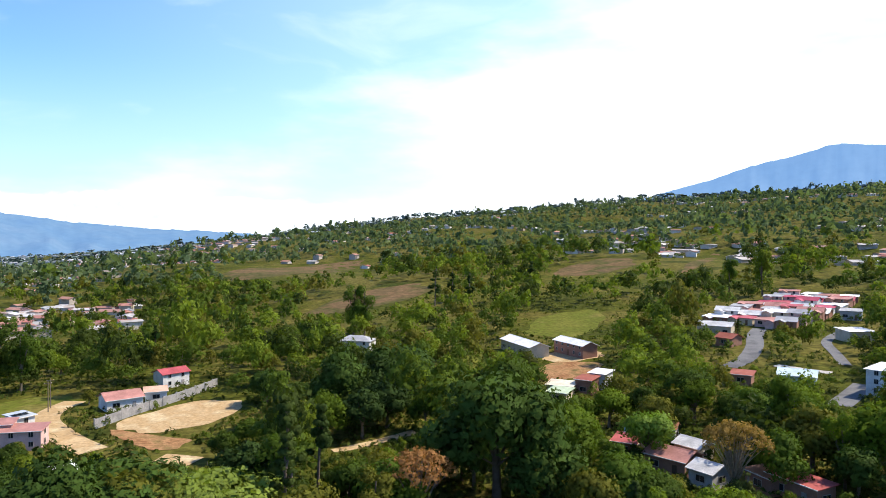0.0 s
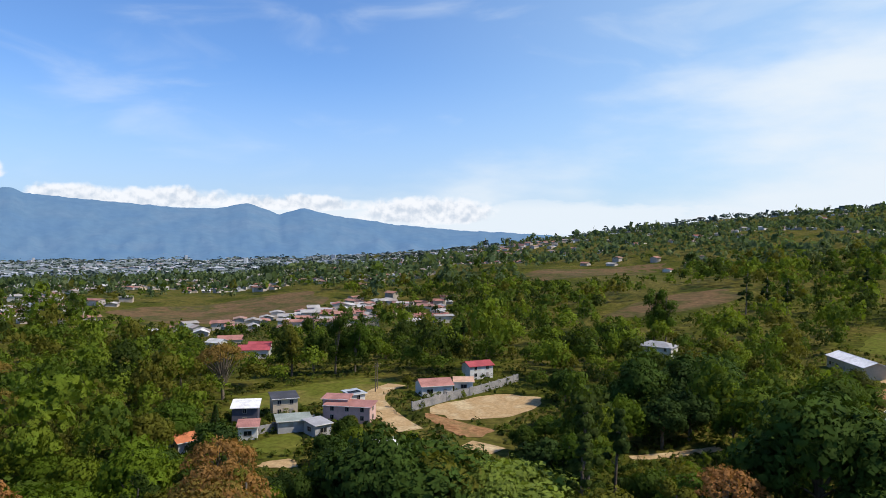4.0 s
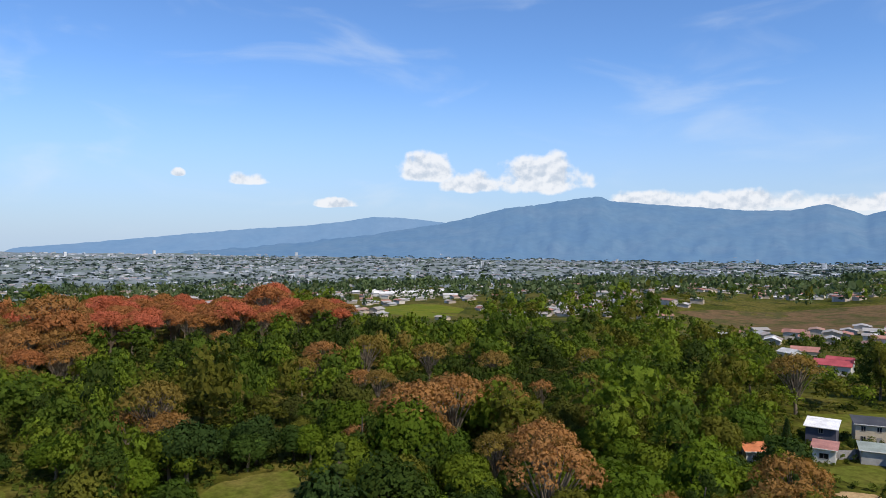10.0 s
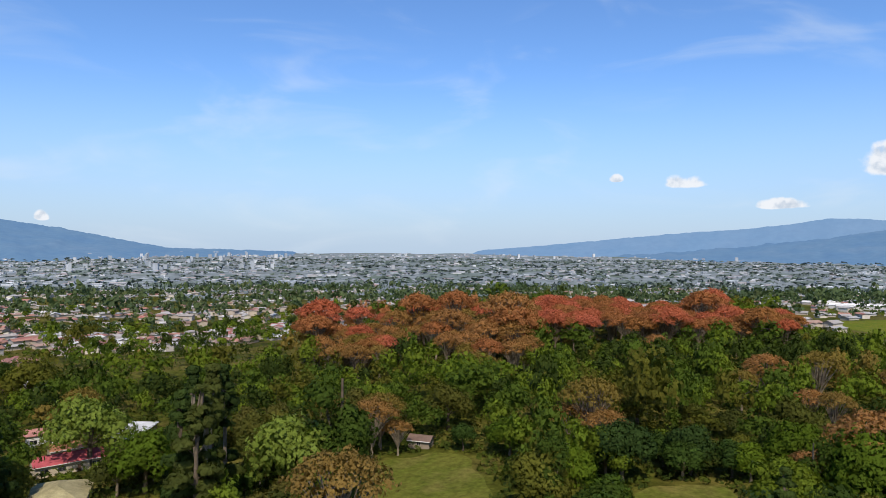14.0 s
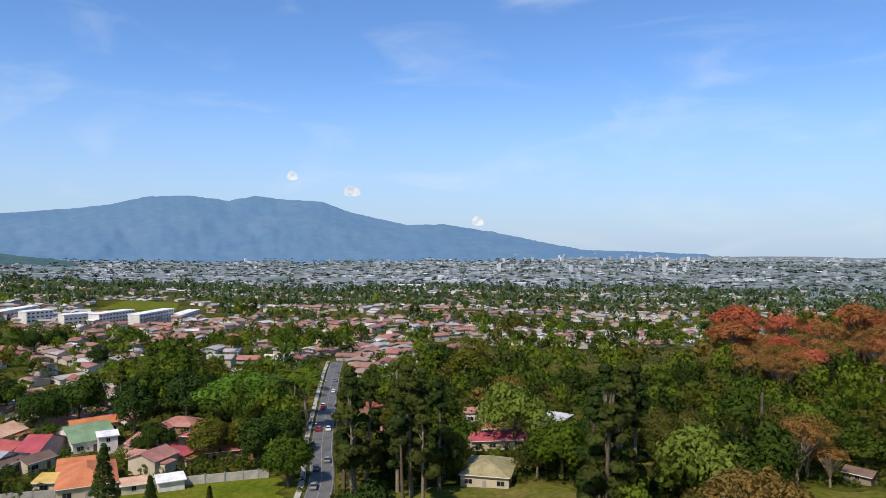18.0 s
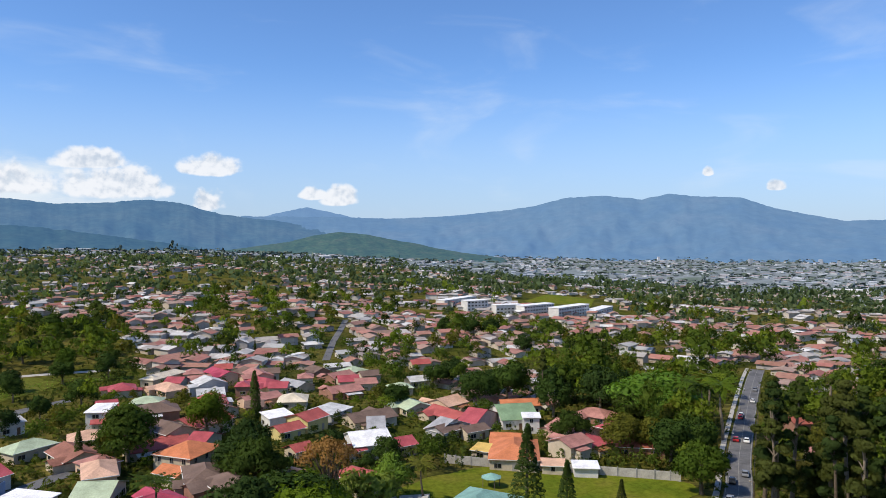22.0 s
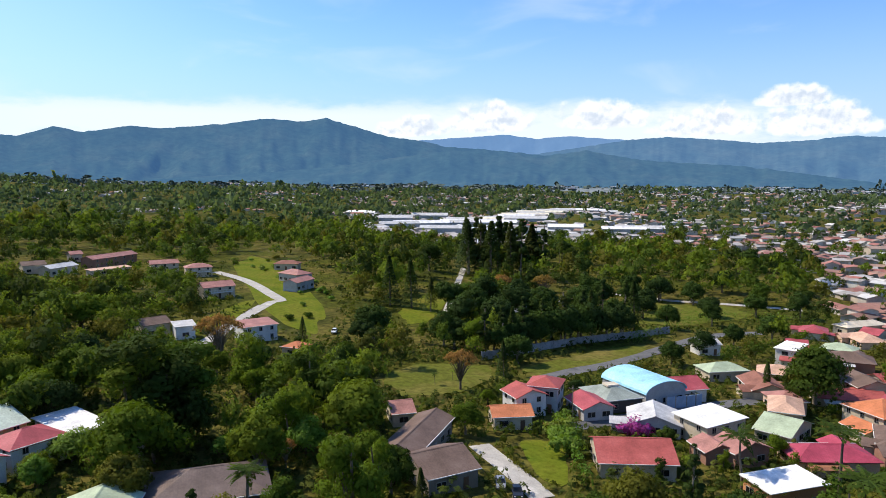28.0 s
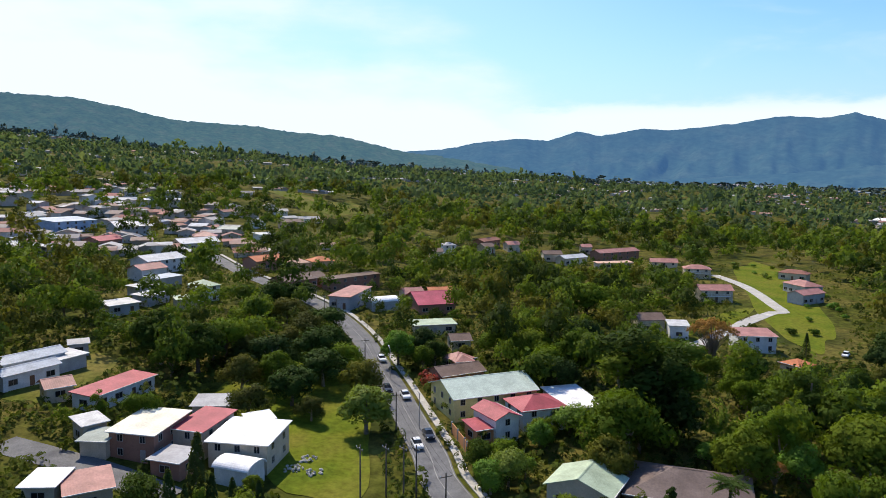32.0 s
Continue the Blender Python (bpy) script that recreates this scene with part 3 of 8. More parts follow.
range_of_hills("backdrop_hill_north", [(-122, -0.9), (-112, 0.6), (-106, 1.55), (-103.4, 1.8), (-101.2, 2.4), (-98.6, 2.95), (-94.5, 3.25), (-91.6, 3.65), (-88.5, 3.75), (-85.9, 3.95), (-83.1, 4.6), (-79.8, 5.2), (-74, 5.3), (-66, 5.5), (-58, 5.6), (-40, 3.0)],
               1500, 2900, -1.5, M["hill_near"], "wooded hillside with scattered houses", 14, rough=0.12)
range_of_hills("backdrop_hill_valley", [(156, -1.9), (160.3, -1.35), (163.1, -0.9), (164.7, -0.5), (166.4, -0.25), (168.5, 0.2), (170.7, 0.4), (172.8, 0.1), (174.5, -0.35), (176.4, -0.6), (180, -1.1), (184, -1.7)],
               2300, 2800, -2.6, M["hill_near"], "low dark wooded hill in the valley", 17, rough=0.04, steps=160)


# ---- house materials ----
ROOF = {}
for key, col in {"red": (0.40, 0.095, 0.082), "crimson": (0.40, 0.082, 0.095), "magenta": (0.42, 0.065, 0.105), "salmon": (0.42, 0.20, 0.165), "orange": (0.54, 0.19, 0.085),
                 "peach": (0.60, 0.38, 0.27), "brick": (0.27, 0.12, 0.085), "brickroof": (0.30, 0.09, 0.06), "brown": (0.17, 0.115, 0.09), "brownmetal": (0.15, 0.11, 0.095),
                 "grey": (0.36, 0.36, 0.37), "greylight": (0.58, 0.58, 0.57), "greyblue": (0.42, 0.47, 0.52), "greygreen": (0.29, 0.33, 0.29), "white": (0.84, 0.84, 0.84),
                 "creamroof": (0.80, 0.74, 0.58), "cream": (0.66, 0.58, 0.44), "palegreen": (0.42, 0.50, 0.34), "green": (0.20, 0.30, 0.17), "greenwhite": (0.50, 0.58, 0.48),
                 "teal": (0.22, 0.40, 0.35), "blue": (0.36, 0.68, 0.86), "bluewhite": (0.60, 0.72, 0.76), "rust": (0.34, 0.15, 0.08), "mossy": (0.34, 0.30, 0.16), "yellow": (0.66, 0.45, 0.12), "dark": (0.07, 0.07, 0.075)}.items():
    d = tuple(c * 0.80 for c in col)
    e = tuple(min(0.88, c * 1.08 + 0.015) for c in col)
    tiled = key in ("orange", "peach", "brown", "brickroof", "mossy", "brick")
    ROOF[key] = material("roof_" + key, [d, col, e], rough=0.75 if tiled else 0.6, by="noise", scale=0.25, fine=2.5, fine_amount=0.16, ribs=0.22, rib_scale=0.8, rib_axis="X", spec=0.2,
                         stain=0.28 if key in ("rust", "mossy", "greylight", "salmon") else 0.14)
WALL = {}
for key, col in {"cream": (0.55, 0.47, 0.35), "white": (0.68, 0.67, 0.64), "grey": (0.42, 0.42, 0.42), "dark": (0.10, 0.085, 0.075), "stone": (0.28, 0.23, 0.18), "brick": (0.32, 0.17, 0.12),
                 "orangewall": (0.58, 0.27, 0.12), "peach": (0.64, 0.45, 0.32), "yellow": (0.66, 0.56, 0.24), "pink": (0.62, 0.42, 0.38), "bluewall": (0.30, 0.40, 0.55), "darkblue": (0.09, 0.09, 0.12)}.items():
    WALL[key] = material("wall_" + key, [tuple(c * 0.88 for c in col), col], rough=0.9, by="noise", scale=0.6, fine=4, fine_amount=0.1, bump=0.2, bump_scale=10, stain=0.18)
M["frame"] = material("window_frame", [(0.34, 0.32, 0.29)], fine_amount=0.1)
M["glass"] = material("window_glass", [(0.012, 0.014, 0.016), (0.025, 0.027, 0.03)], rough=0.15, spec=0.18, by="object", fine_amount=0.0)
M["door"] = material("door_wood", [(0.16, 0.085, 0.045), (0.30, 0.28, 0.26), (0.10, 0.06, 0.04)], by="object", fine=3, fine_amount=0.25, rough=0.6)
M["trim"] = material("painted_trim", [(0.68, 0.66, 0.62)], fine=3, fine_amount=0.15)
M["block"] = material("block_wall", [(0.26, 0.26, 0.26), (0.32, 0.31, 0.30), (0.22, 0.22, 0.22)], by="noise", scale=0.4, fine=3, fine_amount=0.2, bump=0.4, bump_scale=5, world_space=True, stain=0.2)
M["metal"] = material("galvanised_metal", [(0.45, 0.45, 0.46)], rough=0.45, metal=0.6, fine_amount=0.15)
M["wood"] = material("creosoted_wood", [(0.11, 0.085, 0.065), (0.15, 0.12, 0.09)], by="object", fine=3, fine_amount=0.3)
M["rubber"] = material("black_rubber", [(0.02, 0.02, 0.02)], rough=0.8, fine_amount=0.1)
M["water"] = material("pool_water", [(0.02, 0.13, 0.42), (0.03, 0.17, 0.48)], rough=0.08, by="noise", scale=0.4, fine=1.5, fine_amount=0.15, spec=0.5, bump=0.15, bump_scale=2, world_space=True)
M["bloom_purple"] = material("purple_blossom", [(0.30, 0.035, 0.26), (0.38, 0.05, 0.30), (0.22, 0.04, 0.16)], by="island", fine=0.8, fine_amount=0.3, translucent=0.30, cut=5.5)
M["bloom_red"] = material("red_leaves", [(0.34, 0.03, 0.025), (0.22, 0.045, 0.03), (0.12, 0.06, 0.02)], by="island", fine=0.8, fine_amount=0.3, translucent=0.30, cut=5.5)
M["leaf_bright"] = material("bright_leaves", [(0.10, 0.19, 0.02), (0.13, 0.21, 0.025), (0.15, 0.20, 0.03)], by="object", fine=0.5, fine_amount=0.3, translucent=0.30, cut=5.5, spec=0.15, rough=0.7)

# ---- roads and fields ----
MAIN_ROAD = [(339.6, 8.4), (315.6, 1.5), (290.6, -7.1), (269.2, -16.6), (248.5, -25.8), (224.8, -32.7), (198.9, -35.7), (177.9, -35.6), (160.4, -35.5), (140.7, -34.9), (120.6, -34), (105.7, -32.7), (75, -37), (0, -62), (-60, -92), (-110.8, -133.3), (-145.4, -172.2), (-196.3, -228.1), (-232.1, -266.3), (-259.5, -294.5)]
ribbon("road_main", MAIN_ROAD, 6.6, M["asphalt"], 0.14, label="grey asphalt main road with worn white lines", category="road")
for off in (-3.0, 0.0, 3.0):
    ribbon("road_line", MAIN_ROAD, 0.14, M["line"], 0.17, side=off, keep=False, label="worn painted line on the main road", category="road marking")
ribbon("pavement_east", MAIN_ROAD, 1.5, M["concrete"], 0.30, 0.22, side=-4.9, keep=True, label="pale concrete pavement with a raised kerb", category="pavement")
ribbon("road_side_street", [(134.4, 38.2), (127.8, 28.2), (121, 18.7), (112.2, 9.6)], 6.5, M["asphalt"], 0.13, label="pale grey side street in front of terrace houses", category="road")
ribbon("road_hill_drive", [(183.5, -129.4), (185.1, -139.3), (198.7, -158.4), (211, -178.2), (223.2, -199.6), (223.1, -204.5), (238.4, -212.5), (258.9, -222.6), (279.3, -230.8), (307.8, -237.8)], 5.2, M["concrete"], 0.13, label="pale concrete drive winding up a grassy slope", category="road")
ribbon("road_park_track", [(229.8, -356.1), (195.7, -296.9), (159.6, -234.4)], 3.2, M["concrete"], 0.13, label="pale gravel track through trees", category="road")
ribbon("road_park_road", [(141.4, -245.6), (141.7, -292.2), (132.4, -331.9), (100.6, -335.1), (74, -343.2), (46.1, -350.1)], 5, M["concrete"], 0.13, label="pale road along the park", category="road")
ribbon("road_field_road", [(86, -169.4), (83.7, -178.1), (81.4, -188), (78.1, -197.1), (74.6, -215), (71.7, -232.3), (64.9, -267.9), (51.4, -288)], 5.5, M["asphalt"], 0.13, label="grey street beside a grass field", category="road")
ribbon("road_house_street", [(63.2, -139.7), (59.7, -143.9), (56.2, -152.1), (52.1, -160.4), (49, -165.3), (45.1, -173.5), (40.1, -182.6), (34.4, -191.6)], 5, M["asphalt"], 0.13, label="narrow street between houses", category="road")
ribbon("road_garden_drive", [(72, -117.4), (67, -114.1), (59, -109), (50.7, -103)], 4.5, M["concrete"], 0.13, label="paved drive with light and dark slabs", category="road")
ribbon("road_dirt_road", [(-71.8, 168.9), (-79.4, 175.7), (-87.1, 184.2), (-95.6, 195.2), (-98.8, 205.8), (-97.6, 217.2)], 7, M["earth"], 0.13, label="pale dirt and concrete road on a hillside", category="road")
ribbon("road_lower_dirt", [(-55, 163), (-50.8, 161.8), (-46, 160.1)], 6, M["earth"], 0.13, label="pale dirt patch below a bank", category="road")
ribbon("road_wood_track", [(-16.2, 163.9), (-7.4, 168.8), (2.8, 176.1)], 3.5, M["earth"], 0.13, label="pale dirt track through woods", category="road")
ribbon("road_village_street", [(103, 221.4), (113.2, 230.7), (125.5, 249.4), (134.8, 267.8), (143.6, 281)], 6, M["asphalt"], 0.13, label="grey village street", category="road")
ribbon("road_village_lane", [(136.7, 213.9), (143.7, 230.6), (150.7, 247.2), (161.8, 259.9), (169.3, 265.2)], 3.5, M["asphalt"], 0.13, label="narrow lane up to a hillside house", category="road")
ribbon("road_village_branch", [(117.4, 219.6), (123.5, 210.4), (127.3, 206)], 4, M["concrete"], 0.13, label="pale village lane", category="road")
ribbon("road_right_street", [(109.3, 173.7), (119.9, 183.7), (127.9, 191.4)], 6, M["asphalt"], 0.13, label="grey street beside an apartment house", category="road")
ribbon("road_town_street", [(-53.8, -373.2), (-66.3, -429.9), (-78.9, -476.1), (-89.2, -516.8)], 4, M["asphalt"], 0.13, label="grey town street between red roofs", category="road")
KEEP_ROADS = list(KEEP)
field("field_garden_lawn", [(-57.9, -183.8), (-116.2, -158.3), (-101.8, -136.5), (-34.2, -143.4)], M["lawn"], 0.1, rough=1.0, label="bright mown garden lawn with a straight path", seed=2, keep=True)
field("field_pool_lawn", [(-16.3, -146.1), (-33.7, -156.4), (-51.9, -162.8), (-45.5, -142.3)], M["lawn"], 0.1, rough=1.0, label="green lawn round a swimming pool", seed=3, keep=True)
field("field_park_field", [(124, -153.3), (103.6, -176.2), (93.1, -152.9), (103.7, -131.2)], M["drygrass"], 0.1, rough=1.0, label="wide mown grass field", seed=4, keep=True)
field("field_field_strip", [(95.5, -177), (82.2, -231.6), (73.9, -228.9), (83.6, -175.5)], M["drygrass"], 0.1, rough=1.0, label="grass strip along a block wall", seed=5, keep=True)
field("field_villa_lawn", [(66.6, -122.9), (61.1, -131), (50.7, -114.1), (51.3, -107.1)], M["lawn"], 0.1, rough=1.0, label="bright green clipped villa lawn", seed=6, keep=True)
field("field_road_bank", [(161.7, 7.3), (196.5, -26.5), (112.2, -24.8), (106, -8.5)], M["lawn"], 0.1, rough=1.0, label="steep sunlit grass bank beside the road", seed=7, keep=True)
field("field_left_meadow", [(162.6, 45.7), (191.2, 32.3), (177.7, 25.4), (152.6, 37.2)], M["drygrass"], 0.1, rough=1.0, label="yellow green grass by the sheds", seed=8, keep=True)
field("field_hill_grass", [(-138.7, 191.2), (-105, 233.3), (-98.4, 200.2), (-127.3, 167)], M["drygrass"], 0.1, rough=1.0, label="yellow green hillside meadow", seed=9, keep=True)
field("field_yard", [(-104.9, 147.8), (-99.3, 159.6), (-89.8, 143.7), (-100, 141)], M["drygrass"], 0.1, rough=1.0, label="rough grass yard", seed=10, keep=True)
field("field_yard_dirt", [(-94.6, 133.3), (-93, 138.2), (-88.1, 140.4), (-85.3, 135)], M["earth"], 0.115, rough=1.0, label="pale bare earth yard", seed=11, keep=True)
field("field_terrace", [(-77.2, 191), (-59.6, 216.3), (-42.1, 204.9), (-60.7, 179.9)], M["earth"], 0.115, rough=1.0, label="bare graded building terrace of pale earth", seed=12, keep=True)
field("field_terrace_bank", [(-77, 187.1), (-60.5, 179.5), (-49.5, 174.7), (-58.9, 167.1)], M["bank"], 0.1, rough=1.0, label="cut red earth bank with weeds", seed=13, keep=True)
field("field_wood_meadow", [(-179.2, -46.5), (-190.4, -21.5), (-146.4, -9.5), (-152.9, -46.4)], M["drygrass"], 0.1, rough=1.0, label="small sunlit meadow at the wood edge", seed=14, keep=True)
field("field_wood_meadow_two", [(-162.4, 21.1), (-163.8, 40.8), (-142.3, 37.2), (-143.6, 17)], M["drygrass"], 0.1, rough=1.0, label="small clearing of yellow grass", seed=15, keep=True)
field("field_verge", [(-127.1, -124), (-157.2, -93.3), (-142.4, -79.1), (-112, -110.9)], M["drygrass"], 0.1, rough=1.0, label="dry grass behind the pines", seed=16, keep=True)
field("field_ploughed", [(-177, 719.5), (-50.3, 840.3), (-58.5, 702.1), (-136.5, 612)], M["soil"], 0.1, rough=1.0, label="red brown ploughed hillside field", seed=17, keep=True)
field("field_ploughed_two", [(-58.1, 433.4), (7.4, 492.7), (17.1, 439), (-42.4, 397.9)], M["soil"], 0.1, rough=1.0, label="brown grazed hillside field", seed=18, keep=True)
field("field_dry_hill", [(62.6, 342.2), (99.9, 362.1), (81.8, 296.3), (52.1, 297.8)], M["drygrass"], 0.1, rough=1.0, label="dry yellow hill pasture", seed=19, keep=True)
field("field_slope_two", [(114.7, 544.7), (185.3, 602), (174.6, 525.2), (112.7, 496.7)], M["soil"], 0.1, rough=1.0, label="brown hillside field", seed=20, keep=True)
field("field_slope_three", [(197.4, 501.2), (282, 639.9), (276.7, 612.7), (196.6, 478.8)], M["soil"], 0.1, rough=1.0, label="brown hillside field", seed=21, keep=True)
field("field_green_slope", [(11.2, 259.5), (41.1, 279.6), (42.8, 250.3), (13.7, 231.8)], M["drygrass"], 0.1, rough=1.0, label="yellow green scrub slope", seed=22, keep=False)
field("field_shed_yard", [(52.2, 262.9), (69.5, 263.7), (72, 249.1), (50.2, 243.9)], M["earth"], 0.115, rough=1.0, label="bare yard between sheds", seed=23, keep=True)
field("field_shed_bank", [(45.7, 242.5), (66.4, 244.7), (63.2, 226.4), (42.2, 218.1)], M["bank"], 0.1, rough=1.0, label="cut red earth bank below the sheds", seed=24, keep=True)
field("field_brown_slope", [(-460.7, 450.4), (-365.1, 622.7), (-287.9, 482.7), (-328.2, 378.6)], M["soil"], 0.1, rough=1.0, label="brown sloping pasture", seed=25, keep=True)
field("field_brown_slope_two", [(-170.5, 714.7), (-59.9, 831.3), (-48.5, 754.1), (-142.1, 640.5)], M["soil"], 0.1, rough=1.0, label="red brown ploughed field", seed=26, keep=True)
field("field_drive_grass", [(331.6, -265.7), (334.2, -299.8), (187.9, -199.7), (177.8, -165.3)], M["lawn"], 0.1, rough=1.0, label="bright grass slope beside a drive", seed=27, keep=True)
field("field_drive_grass_two", [(202.5, -137.4), (231.8, -191.2), (229.2, -198.5), (192.1, -144.7)], M["lawn"], 0.1, rough=1.0, label="green slope between villas", seed=28, keep=False)
field("field_park_grass", [(176.2, -224.4), (207.8, -310.3), (160.8, -233.7), (152.1, -202.4)], M["lawn"], 0.1, rough=1.0, label="bright green park glade", seed=29, keep=True)
field("field_park_grass_two", [(140.8, -296.4), (60.6, -346.1), (73.3, -285.1), (102.5, -269.1)], M["drygrass"], 0.1, rough=1.0, label="park grass with paths", seed=30, keep=True)
field("field_plain_pasture", [(-560, 190), (-680, 260), (-640, 330), (-520, 260)], M["lawn"], 0.1, rough=1.0, label="green pasture between hedges", seed=42, keep=True)
field("field_plain_strip", [(-700, 20), (-840, 90), (-820, 150), (-680, 100)], M["lawn"], 0.1, rough=1.0, label="green field strip behind the flowering wood", seed=43, keep=True)
field("field_far_slope", [(714.7, -14.9), (636.6, -51.2), (573.6, -101), (548.1, -52.8)], M["drygrass"], 0.1, rough=1.0, label="far sunlit pasture", seed=32, keep=True)
field("field_far_slope_two", [(587.6, -62.4), (615, -112), (550.2, -99.8), (527.7, -49.3)], M["drygrass"], 0.1, rough=1.0, label="far sunlit pasture", seed=33, keep=True)
field("field_city_green", [(-327.3, -744.3), (-525.5, -927.3), (-391.9, -691.6), (-300.2, -629.1)], M["lawn"], 0.1, rough=1.0, label="green slope in the town", seed=34, keep=True)


# ---- houses ----
def box_mesh(name, sx, sy, sz, mats, bevel=0.0):
    """A block that stands on its base, centred."""
    bm = bmesh.new()
    bmesh.ops.create_cube(bm, size=1, matrix=Matrix.Translation((0, 0, sz / 2)) @ Matrix.Diagonal((sx, sy, sz, 1)))
    if bevel:
        bmesh.ops.bevel(bm, geom=bm.edges[:], offset=bevel, segments=1, affect="EDGES")
    me = bpy.data.meshes.new(name)
    bm.to_mesh(me)
    bm.free()
    for m in mats if isinstance(mats, (list, tuple)) else [mats]:
        me.materials.append(m)
    return me


def window_meshes(w, h):
    """A frame with two recessed lights, one pane, and the same window with its glass in one piece."""
    t, deep = 0.09, 0.07
    xs, zs = [-w / 2, -w / 2 + t, -0.035, 0.035, w / 2 - t, w / 2], [0, t, h - t, h]
    out = []
    for glazed in (False, True):
        bm = bmesh.new()
        grid = [[bm.verts.new((x, -0.06, z)) for z in zs] for x in xs]
        holes = []
        for i in range(5):
            for j in range(3):
                f = bm.faces.new((grid[i][j], grid[i + 1][j], grid[i + 1][j + 1], grid[i][j + 1]))
                if j == 1 and i in (1, 3):
                    holes.append(f)
        rim = [e for e in bm.edges if len(e.link_faces) == 1]
        new_geo = bmesh.ops.extrude_edge_only(bm, edges=rim)["geom"]
        bmesh.ops.translate(bm, verts=[v for v in new_geo if isinstance(v, bmesh.types.BMVert)], vec=(0, 0.1, 0))
        for f in holes:
            geo = bmesh.ops.extrude_face_region(bm, geom=[f])["geom"]
            bmesh.ops.translate(bm, verts=[v for v in geo if isinstance(v, bmesh.types.BMVert)], vec=(0, deep, 0))
            for g in geo:
                if isinstance(g, bmesh.types.BMFace):
                    g.material_index = 1
            if f.is_valid:
                bmesh.ops.delete(bm, geom=[f], context="FACES_ONLY")
        me = bpy.data.meshes.new("window")
        bm.to_mesh(me)
        bm.free()
        me.materials.append(M["frame"])
        me.materials.append(M["glass"] if glazed else M["frame"])
        out.append(me)
    half = (w / 2 - t - 0.035)
    pane = box_mesh("pane", half, 0.03, h - 2 * t, M["glass"])
    return out[0], pane, out[1], (-(half / 2 + 0.035), half / 2 + 0.035), t


WINDOWS = {"wide": window_meshes(2.0, 1.3), "slim": window_meshes(1.1, 1.3), "tall": window_meshes(2.4, 2.0)}
DOOR = box_mesh("door", 1.0, 0.12, 2.1, M["door"], 0.02)


def prism(poly, x0, x1):
    """A body with the outline poly (y, z) swept along x."""
    n = len(poly)
    verts = [(x0, y, z) for y, z in poly] + [(x1, y, z) for y, z in poly]
    faces = [tuple(range(n - 1, -1, -1)), tuple(range(n, 2 * n))]
    faces += [(i, (i + 1) % n, n + (i + 1) % n, n + i) for i in range(n)]
    return verts, faces


